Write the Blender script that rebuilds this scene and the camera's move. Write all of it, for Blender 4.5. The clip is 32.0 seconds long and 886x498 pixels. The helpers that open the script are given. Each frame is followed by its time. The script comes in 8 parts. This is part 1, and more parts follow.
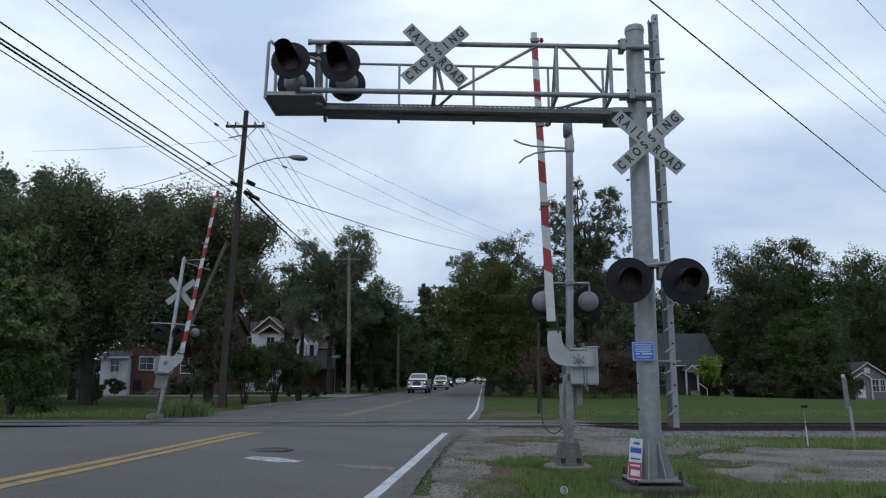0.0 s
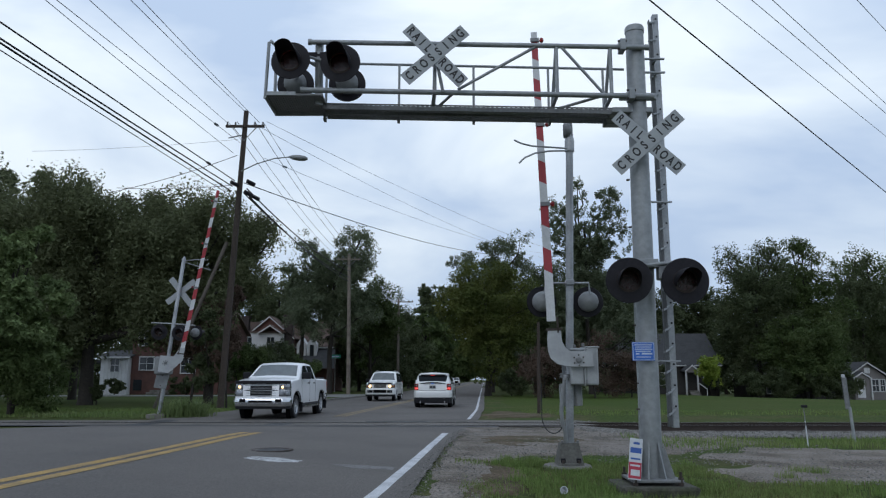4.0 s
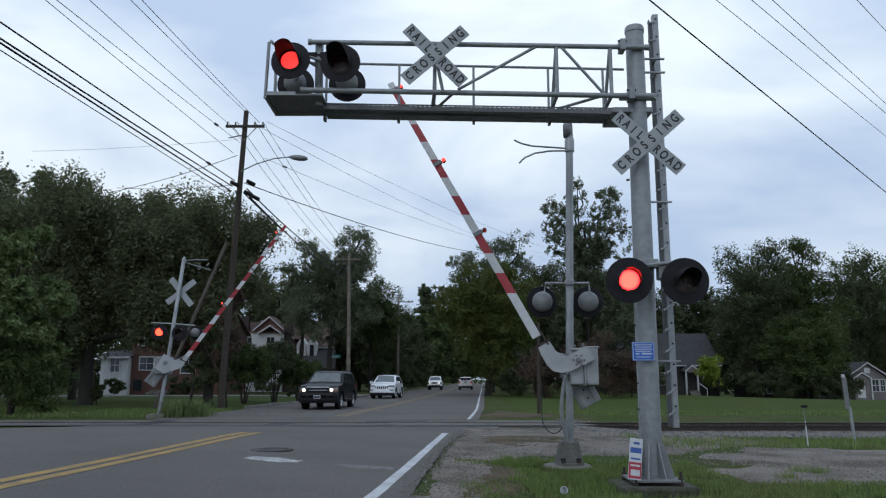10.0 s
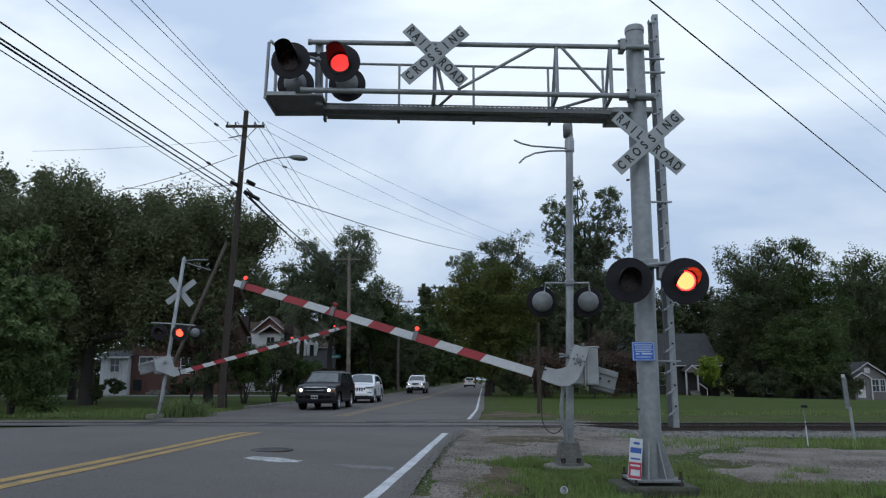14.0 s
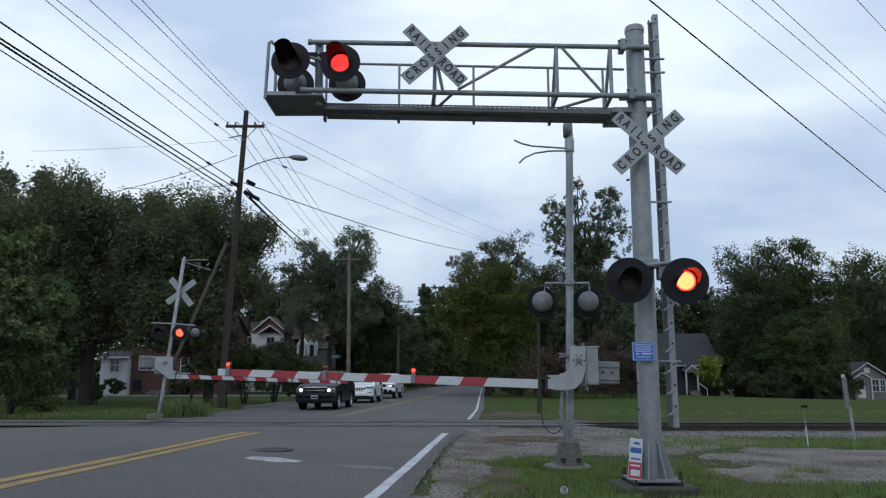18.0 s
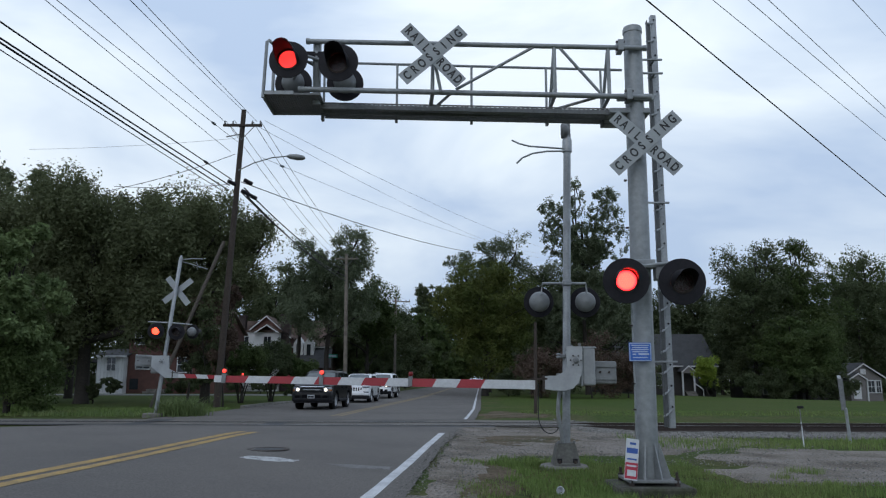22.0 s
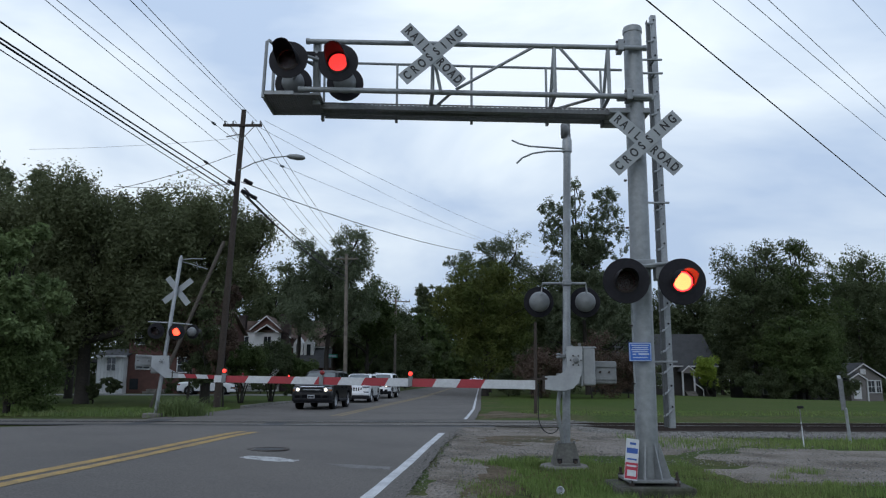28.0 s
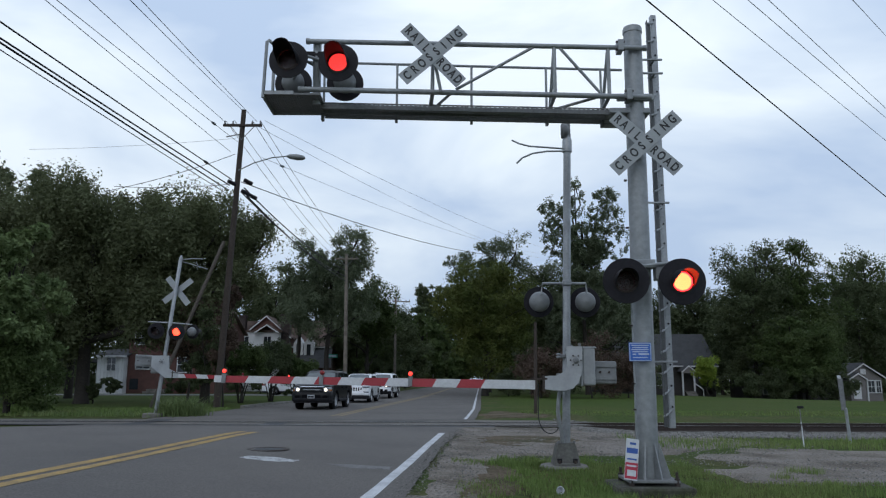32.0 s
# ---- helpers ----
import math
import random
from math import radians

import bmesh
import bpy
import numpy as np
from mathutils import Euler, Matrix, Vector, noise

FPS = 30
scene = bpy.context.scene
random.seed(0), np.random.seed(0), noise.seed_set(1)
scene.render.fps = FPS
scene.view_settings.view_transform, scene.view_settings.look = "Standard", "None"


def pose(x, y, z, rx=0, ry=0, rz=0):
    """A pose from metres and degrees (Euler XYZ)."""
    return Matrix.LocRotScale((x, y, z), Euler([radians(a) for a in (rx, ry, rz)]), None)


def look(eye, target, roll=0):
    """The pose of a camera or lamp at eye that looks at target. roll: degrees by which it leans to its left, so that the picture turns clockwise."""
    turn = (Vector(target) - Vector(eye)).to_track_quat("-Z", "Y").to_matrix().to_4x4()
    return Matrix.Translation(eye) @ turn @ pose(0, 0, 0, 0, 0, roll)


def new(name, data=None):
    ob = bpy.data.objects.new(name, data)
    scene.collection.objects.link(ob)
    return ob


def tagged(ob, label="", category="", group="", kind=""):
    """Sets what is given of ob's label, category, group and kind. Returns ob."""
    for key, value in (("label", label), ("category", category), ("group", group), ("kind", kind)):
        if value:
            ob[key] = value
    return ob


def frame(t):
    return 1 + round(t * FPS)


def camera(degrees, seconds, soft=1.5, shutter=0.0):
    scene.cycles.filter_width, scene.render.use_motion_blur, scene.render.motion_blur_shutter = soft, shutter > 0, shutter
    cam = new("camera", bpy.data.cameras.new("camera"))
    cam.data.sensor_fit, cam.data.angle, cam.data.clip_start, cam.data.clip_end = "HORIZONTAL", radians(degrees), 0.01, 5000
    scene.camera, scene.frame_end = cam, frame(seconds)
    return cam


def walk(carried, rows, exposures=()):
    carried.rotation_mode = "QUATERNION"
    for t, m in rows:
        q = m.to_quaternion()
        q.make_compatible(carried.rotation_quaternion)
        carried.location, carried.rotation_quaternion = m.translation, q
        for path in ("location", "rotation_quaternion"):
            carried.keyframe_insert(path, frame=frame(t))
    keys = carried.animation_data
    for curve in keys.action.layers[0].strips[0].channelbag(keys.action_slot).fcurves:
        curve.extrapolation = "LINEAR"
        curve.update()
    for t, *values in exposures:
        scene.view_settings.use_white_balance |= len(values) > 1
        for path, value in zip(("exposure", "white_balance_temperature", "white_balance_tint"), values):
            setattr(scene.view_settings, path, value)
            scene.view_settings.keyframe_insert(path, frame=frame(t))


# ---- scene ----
cam = camera(61.4, 32.0, soft=1.2, shutter=0.0)
EYE = (0.0, 0.0, 1.36)


def aim(yaw=0.0, pitch=0.0, roll=0.0):
    """The tripod head: small turns in degrees about the resting view."""
    return pose(*EYE, 90 + 9.93 + pitch, 0, yaw) @ pose(0, 0, 0, 0, 0, roll)


walk(cam, [(0.0, aim()), (18.6, aim()), (18.75, aim(-0.12, -0.07, 0.2)), (18.9, aim(-0.21, -0.15, 0.36)), (19.05, aim(-0.22, -0.14, 0.36)),
           (19.3, aim(-0.21, -0.03, 0.2)), (19.5, aim(-0.21, -0.01, 0.17)), (32.0, aim(-0.21, -0.01, 0.17))],
     exposures=[(0.0, 0.0), (32.0, 0.0)])

# ---- world and sun: a bright overcast with thin blue-grey patches ----
world = bpy.data.worlds.new("overcast_sky")
scene.world = world
world.use_nodes = True
wt = world.node_tree
wt.nodes.clear()


def wnode(kind, **kw):
    n = wt.nodes.new(kind)
    for k, v in kw.items():
        n.inputs[k].default_value = v
    return n


w_out = wt.nodes.new("ShaderNodeOutputWorld")
w_sky = wt.nodes.new("ShaderNodeTexSky")
w_sky.sky_type, w_sky.sun_disc = "NISHITA", False
w_sky.sun_elevation, w_sky.sun_rotation = radians(38), radians(-150)
w_bg1 = wnode("ShaderNodeBackground", Strength=0.06)
wt.links.new(w_sky.outputs[0], w_bg1.inputs[0])
w_co = wt.nodes.new("ShaderNodeTexCoord")
w_map = wt.nodes.new("ShaderNodeMapping")
w_map.inputs["Scale"].default_value = (1.5, 1.5, 4.2)
w_map.inputs["Location"].default_value = (0.35, 0.1, 0.3)
wt.links.new(w_co.outputs["Generated"], w_map.inputs[0])
w_n = wnode("ShaderNodeTexNoise", Scale=1.6, Detail=5.0, Roughness=0.5, Distortion=0.4)
wt.links.new(w_map.outputs[0], w_n.inputs["Vector"])
w_ramp = wt.nodes.new("ShaderNodeValToRGB")
w_ramp.color_ramp.elements[0].position, w_ramp.color_ramp.elements[0].color = 0.36, (0.56, 0.71, 0.95, 1)
w_ramp.color_ramp.elements[1].position, w_ramp.color_ramp.elements[1].color = 0.67, (1.0, 1.115, 1.22, 1)
w_last = w_n.outputs[0]
for way, wide, gain in (((-0.47, 0.825, 0.29), 0.965, 0.16), ((0.105, 0.881, 0.461), 0.96, 0.12)):
    w_dot = wt.nodes.new("ShaderNodeVectorMath")
    w_dot.operation = "DOT_PRODUCT"
    w_dot.inputs[1].default_value = Vector(way).normalized()
    wt.links.new(w_co.outputs["Generated"], w_dot.inputs[0])
    w_soft = wt.nodes.new("ShaderNodeMapRange")
    w_soft.interpolation_type = "SMOOTHSTEP"
    for k, v in ((1, wide), (2, 1.0), (3, -0.02), (4, gain)):
        w_soft.inputs[k].default_value = v
    wt.links.new(w_dot.outputs["Value"], w_soft.inputs[0])
    w_add = wt.nodes.new("ShaderNodeMath")
    wt.links.new(w_last, w_add.inputs[0])
    wt.links.new(w_soft.outputs[0], w_add.inputs[1])
    w_last = w_add.outputs[0]
wt.links.new(w_last, w_ramp.inputs[0])
w_bg2 = wnode("ShaderNodeBackground", Strength=0.92)
wt.links.new(w_ramp.outputs[0], w_bg2.inputs[0])
# an overcast sky is dimmer towards the horizon
w_sep = wt.nodes.new("ShaderNodeSeparateXYZ")
wt.links.new(w_co.outputs["Generated"], w_sep.inputs[0])
w_dim = wt.nodes.new("ShaderNodeMapRange")
for k, v in ((1, 0.05), (2, 0.5), (3, 0.83), (4, 0.99)):
    w_dim.inputs[k].default_value = v
wt.links.new(w_sep.outputs[2], w_dim.inputs[0])
wt.links.new(w_dim.outputs[0], w_bg2.inputs[1])
w_mix = wnode("ShaderNodeMixShader", Fac=0.93)
wt.links.new(w_bg1.outputs[0], w_mix.inputs[1])
wt.links.new(w_bg2.outputs[0], w_mix.inputs[2])
wt.links.new(w_mix.outputs[0], w_out.inputs[0])

sun_data = bpy.data.lights.new("sun", "SUN")
sun_data.energy, sun_data.angle, sun_data.color = 0.3, radians(25), (1.0, 0.97, 0.93)
sun = new("sun", sun_data)
sun.matrix_world = look((-20, -35, 40), (0, 20, 0))

# ---- materials ----


def material(name, base, rough=0.6, metal=0.0, var=0.15, scale=4.0, bump=0.0, fine=60.0, second=None, amount=0.5, island=0.0, per=0.0, coat=0.0, spec=0.5):
    """Principled material: two scales of tone, fine relief, and tone by island or by object."""
    m = bpy.data.materials.new(name)
    m.use_nodes = True
    t = m.node_tree
    b = t.nodes["Principled BSDF"]
    b.inputs["Roughness"].default_value, b.inputs["Metallic"].default_value = rough, metal
    b.inputs["Coat Weight"].default_value = coat
    b.inputs["Specular IOR Level"].default_value = spec
    co = t.nodes.new("ShaderNodeTexCoord")
    n1, n2 = t.nodes.new("ShaderNodeTexNoise"), t.nodes.new("ShaderNodeTexNoise")
    n1.inputs["Scale"].default_value, n1.inputs["Detail"].default_value = scale, 4.0
    n2.inputs["Scale"].default_value, n2.inputs["Detail"].default_value = fine, 3.0
    for n in (n1, n2):
        t.links.new(co.outputs["Object"], n.inputs["Vector"])
    mix = t.nodes.new("ShaderNodeMix")
    mix.data_type = "RGBA"
    mix.inputs[6].default_value = (*base, 1)
    mix.inputs[7].default_value = (*(second or [c * 0.6 for c in base]), 1)
    ramp = t.nodes.new("ShaderNodeMapRange")
    ramp.inputs[1].default_value, ramp.inputs[2].default_value, ramp.inputs[4].default_value = 0.42, 0.68, amount
    t.links.new(n1.outputs[0], ramp.inputs[0])
    t.links.new(ramp.outputs[0], mix.inputs[0])
    hsv = t.nodes.new("ShaderNodeHueSaturation")
    t.links.new(mix.outputs[2], hsv.inputs["Color"])
    val = t.nodes.new("ShaderNodeMapRange")
    val.inputs[1].default_value, val.inputs[2].default_value = 0.25, 0.75
    val.inputs[3].default_value, val.inputs[4].default_value = 1 - var, 1 + var
    t.links.new(n2.outputs[0], val.inputs[0])
    last = val.outputs[0]
    for on, kind, out in ((island, "ShaderNodeNewGeometry", "Random Per Island"), (per, "ShaderNodeObjectInfo", "Random")):
        if on:
            g = t.nodes.new(kind)
            r = t.nodes.new("ShaderNodeMapRange")
            r.inputs[3].default_value, r.inputs[4].default_value = 1 - on, 1 + on
            t.links.new(g.outputs[out], r.inputs[0])
            mul = t.nodes.new("ShaderNodeMath")
            mul.operation = "MULTIPLY"
            t.links.new(last, mul.inputs[0])
            t.links.new(r.outputs[0], mul.inputs[1])
            last = mul.outputs[0]
    t.links.new(last, hsv.inputs["Value"])
    t.links.new(hsv.outputs[0], b.inputs["Base Color"])
    if bump:
        bp = t.nodes.new("ShaderNodeBump")
        bp.inputs["Strength"].default_value, bp.inputs["Distance"].default_value = min(1.0, bump), 0.02
        t.links.new(n2.outputs[0], bp.inputs["Height"])
        t.links.new(bp.outputs[0], b.inputs["Normal"])
    return m


def glow(name, colour, strength):
    m = bpy.data.materials.new(name)
    m.use_nodes = True
    b = m.node_tree.nodes["Principled BSDF"]
    b.inputs["Base Color"].default_value = (*[min(1, c * 0.5) for c in colour], 1)
    b.inputs["Emission Color"].default_value = (*colour, 1)
    b.inputs["Emission Strength"].default_value = strength
    b.inputs["Roughness"].default_value = 0.3
    return m


def leafy(name, base, second):
    m = material(name, base, rough=0.7, var=0.15, scale=0.35, fine=3.0, second=second, amount=0.8, island=0.2, spec=0.15)
    t = m.node_tree
    b = t.nodes["Principled BSDF"]
    b.inputs["Subsurface Weight"].default_value = 0.0
    tr = t.nodes.new("ShaderNodeBsdfTranslucent")
    t.links.new(b.inputs["Base Color"].links[0].from_socket, tr.inputs[0])
    mx = t.nodes.new("ShaderNodeMixShader")
    mx.inputs[0].default_value = 0.35
    t.links.new(b.outputs[0], mx.inputs[1])
    t.links.new(tr.outputs[0], mx.inputs[2])
    t.links.new(mx.outputs[0], t.nodes["Material Output"].inputs[0])
    return m


ASPHALT = material("asphalt", (0.106, 0.095, 0.087), 0.85, var=0.42, scale=0.3, fine=38, second=(0.078, 0.07, 0.065), amount=0.9, bump=0.6)
PATCH = material("asphalt_patch", (0.05, 0.051, 0.055), 0.9, var=0.3, scale=1.0, fine=60, bump=0.5)
CROSSPAD = material("crossing_pad", (0.125, 0.112, 0.098), 0.9, var=0.3, scale=0.8, fine=40, second=(0.075, 0.068, 0.06), amount=0.9, bump=0.5)
GRASS = material("grass_ground", (0.05, 0.074, 0.02), 0.95, var=0.45, scale=0.5, fine=9.0, second=(0.09, 0.075, 0.042), amount=0.75, bump=0.6, spec=0.05)
LAWN = material("lawn", (0.05, 0.075, 0.018), 0.95, var=0.4, scale=0.15, fine=10.0, second=(0.068, 0.08, 0.026), amount=0.8, bump=0.4, spec=0.05)
GRAVEL = material("gravel", (0.2, 0.176, 0.155), 0.95, var=0.6, scale=0.9, fine=26.0, second=(0.09, 0.075, 0.058), amount=0.9, bump=1.0, spec=0.15)
DIRT = material("dirt", (0.115, 0.088, 0.062), 0.95, var=0.55, scale=1.1, fine=18.0, second=(0.05, 0.05, 0.024), amount=0.9, bump=1.0, spec=0.1)
BALLAST = material("ballast", (0.15, 0.142, 0.132), 0.95, var=0.6, scale=1.5, fine=22.0, second=(0.1, 0.085, 0.07), amount=0.8, bump=1.0, island=0.3)
RAILSTEEL = material("rail_steel", (0.055, 0.042, 0.036), 0.75, 0.3, var=0.3, scale=6, fine=50, bump=0.3)
RAILTOP = material("rail_top", (0.42, 0.42, 0.43), 0.3, 0.9, var=0.15, scale=3, fine=40)
TIE = material("tie_wood", (0.06, 0.05, 0.042), 0.9, var=0.4, scale=5, fine=30, bump=0.6)
YELLOW = material("yellow_line_paint", (0.34, 0.215, 0.06), 0.75, var=0.4, scale=3.5, fine=40, second=(0.17, 0.12, 0.055), amount=0.8, bump=0.2)
DULLYELLOW = material("dull_yellow_paint", (0.21, 0.15, 0.07), 0.75, var=0.4, scale=3.5, fine=40, second=(0.13, 0.105, 0.07), amount=0.8, bump=0.2)
WHITELINE = material("white_line_paint", (0.52, 0.53, 0.55), 0.7, var=0.25, scale=2.5, fine=40, second=(0.3, 0.31, 0.33), amount=0.7, bump=0.2)
FAINTLINE = material("scuffed_line_paint", (0.15, 0.148, 0.147), 0.8, var=0.5, scale=9, fine=45, second=(0.09, 0.087, 0.084), amount=1.0, bump=0.2)
WORNLINE = material("worn_line_paint", (0.46, 0.465, 0.47), 0.75, var=0.45, scale=9, fine=45, second=(0.11, 0.112, 0.116), amount=1.0, bump=0.2)
GALV = material("galvanised_steel", (0.27, 0.285, 0.295), 0.5, 0.35, var=0.16, scale=3.0, fine=14, second=(0.2, 0.21, 0.215), amount=0.6, bump=0.03)
GALVDARK = material("weathered_grating", (0.2, 0.205, 0.21), 0.65, 0.3, var=0.2, scale=4.0, fine=25, bump=0.1)
ALU = material("brushed_aluminium", (0.33, 0.345, 0.36), 0.45, 0.5, var=0.14, scale=3, fine=30, second=(0.2, 0.21, 0.22), amount=0.7)
# darker copy of the aluminium; the channel's shadowed inside is in its colour
SHADEALU = material("shadow_dark_aluminium", (0.1, 0.105, 0.11), 0.6, 0.3, var=0.2, scale=3, fine=30, second=(0.11, 0.115, 0.12), amount=0.7)
BLACK = material("black_enamel", (0.014, 0.013, 0.017), 0.6, var=0.2, scale=5, fine=30, second=(0.022, 0.021, 0.025), amount=0.7, spec=0.2)
CASE = material("grey_case_paint", (0.23, 0.24, 0.245), 0.55, 0.2, var=0.12, scale=2.5, fine=20, second=(0.15, 0.155, 0.16), amount=0.8, bump=0.05)
# white sheeting held at grey: the blades' shade is in the base colour
SIGNWHITE = material("shade_greyed_sign_white", (0.33, 0.35, 0.36), 0.55, var=0.06, scale=3, fine=50, second=(0.27, 0.29, 0.3), amount=0.6)
INK = material("sign_black_ink", (0.02, 0.02, 0.022), 0.6, var=0.1)
SIGNBLUE = material("sign_blue", (0.03, 0.13, 0.5), 0.5, var=0.1, scale=8)
SIGNPALE = material("sign_pale_print", (0.5, 0.58, 0.72), 0.5, var=0.05)
SIGNGREEN = material("sign_green", (0.035, 0.32, 0.22), 0.5, var=0.1)
REDTAPE = material("red_sheeting", (0.33, 0.02, 0.03), 0.5, var=0.12, scale=4, fine=30, second=(0.24, 0.018, 0.026), amount=0.6)
WHITETAPE = material("white_sheeting", (0.52, 0.53, 0.54), 0.5, var=0.1, scale=4, fine=30, second=(0.48, 0.49, 0.5), amount=0.6)
LENSDARK = material("dark_red_lens", (0.03, 0.006, 0.006), 0.25, var=0.3, scale=20, fine=90, bump=0.3)
REDLENS = material("red_plastic", (0.22, 0.012, 0.014), 0.3, var=0.1)
REDGLOW = glow("lit_red_lens", (1.0, 0.018, 0.022), 1.35)
DOTGLOW = glow("lit_red_diode", (1.0, 0.09, 0.07), 1.7)
HOTFACE = glow("lit_red_face", (1.0, 0.006, 0.008), 22.0)
WHITEHOT = glow("white_hot_red_lamp", (1.0, 0.075, 0.05), 7.0)
COREGLOW = glow("lit_red_middle", (1.0, 0.055, 0.025), 5.0)
HOTGLOW = glow("lit_red_core", (1.0, 0.14, 0.045), 7.0)
LEFTCORE = glow("pinkish_hot_lamp", (1.0, 0.034, 0.026), 7.0)
RIGHTCORE = glow("yellow_hot_lamp", (1.0, 0.115, 0.036), 7.0)
CASTBASE = material("weathered_casting", (0.12, 0.118, 0.108), 0.75, 0.1, var=0.25, scale=4, fine=25, second=(0.07, 0.068, 0.06), amount=0.8, bump=0.3)
CASELIGHT = material("light_grey_case_paint", (0.36, 0.375, 0.385), 0.5, 0.1, var=0.1, scale=2.5, fine=20, second=(0.27, 0.28, 0.29), amount=0.7, bump=0.05)
CONCRETE = material("concrete", (0.17, 0.16, 0.145), 0.9, var=0.3, scale=2.5, fine=25, second=(0.085, 0.08, 0.068), amount=0.9, bump=0.4)
POLEWOOD = material("creosoted_pole", (0.05, 0.038, 0.031), 0.9, var=0.35, scale=2.0, fine=20, second=(0.045, 0.034, 0.028), amount=0.8, bump=0.5)
POLEGREY = material("weathered_pole", (0.2, 0.17, 0.14), 0.9, var=0.3, scale=2.0, fine=20, second=(0.12, 0.1, 0.085), amount=0.8, bump=0.5)
WIRE = material("wire_black", (0.02, 0.02, 0.022), 0.7, var=0.1)
WIREGREY = material("wire_bare", (0.1, 0.105, 0.115), 0.7, var=0.1)
WIREPALE = material("wire_weathered", (0.26, 0.28, 0.31), 0.7, var=0.1)
# bark darkened beyond its own tone to carry the shade below the crowns
BARK = material("bark", (0.03, 0.025, 0.021), 0.95, var=0.4, scale=3, fine=14, second=(0.022, 0.019, 0.016), amount=0.8, bump=0.9)
LEAF_DARK = leafy("leaf_dark", (0.076, 0.096, 0.048), (0.096, 0.112, 0.056))
LEAF_WOOD = leafy("leaf_woodland", (0.112, 0.128, 0.066), (0.134, 0.15, 0.076))
LEAF_MID = leafy("leaf_mid", (0.068, 0.098, 0.034), (0.09, 0.113, 0.043))
LEAF_GREY = leafy("leaf_grey_green", (0.115, 0.14, 0.085), (0.135, 0.16, 0.095))
LEAF_WARM = leafy("leaf_warm_green", (0.085, 0.108, 0.03), (0.118, 0.125, 0.034))
LEAF_LIGHT = leafy("leaf_light_green", (0.14, 0.19, 0.08), (0.17, 0.215, 0.09))
LEAF_LIME = leafy("leaf_lime", (0.22, 0.29, 0.05), (0.27, 0.31, 0.055))
LEAF_RUST = leafy("leaf_rusty", (0.115, 0.08, 0.062), (0.09, 0.072, 0.052))
BLADE = leafy("grass_blade", (0.145, 0.215, 0.062), (0.215, 0.24, 0.095))
BRICK = material("brick_red", (0.13, 0.062, 0.05), 0.9, var=0.25, scale=2, fine=20, second=(0.085, 0.045, 0.038), amount=0.8, bump=0.3, per=0.2)
SOOTBRICK = material("soot_dark_brick", (0.05, 0.036, 0.034), 0.9, var=0.25, scale=2, fine=20, second=(0.035, 0.028, 0.027), amount=0.8, bump=0.3)
SIDING = material("white_siding", (0.6, 0.605, 0.61), 0.7, var=0.06, scale=1.0, fine=8, second=(0.52, 0.53, 0.54), amount=0.5)
# near-black boards: the shade under the trees is put into this colour
SHADEWALL = material("dark_shaded_boards", (0.035, 0.032, 0.03), 0.9, var=0.15, scale=1.0, fine=8, second=(0.05, 0.046, 0.044), amount=0.6)
SIDINGGREY = material("grey_siding", (0.19, 0.175, 0.17), 0.8, var=0.1, scale=1.0, fine=8, second=(0.14, 0.13, 0.127), amount=0.5, spec=0.2)
SHINGLE = material("shingle_grey", (0.07, 0.071, 0.074), 0.95, var=0.25, scale=1.5, fine=10, second=(0.055, 0.056, 0.06), amount=0.8, bump=0.4, spec=0.1)
SHINGLEBROWN = material("shingle_brown", (0.12, 0.08, 0.065), 0.95, var=0.25, scale=1.5, fine=10, second=(0.08, 0.058, 0.048), amount=0.8, bump=0.4)
PANE = material("window_pane", (0.03, 0.035, 0.04), 0.12, var=0.1, spec=0.6)
TRIMWHITE = material("white_trim", (0.55, 0.555, 0.56), 0.6, var=0.06)

# ---- mesh helpers ----


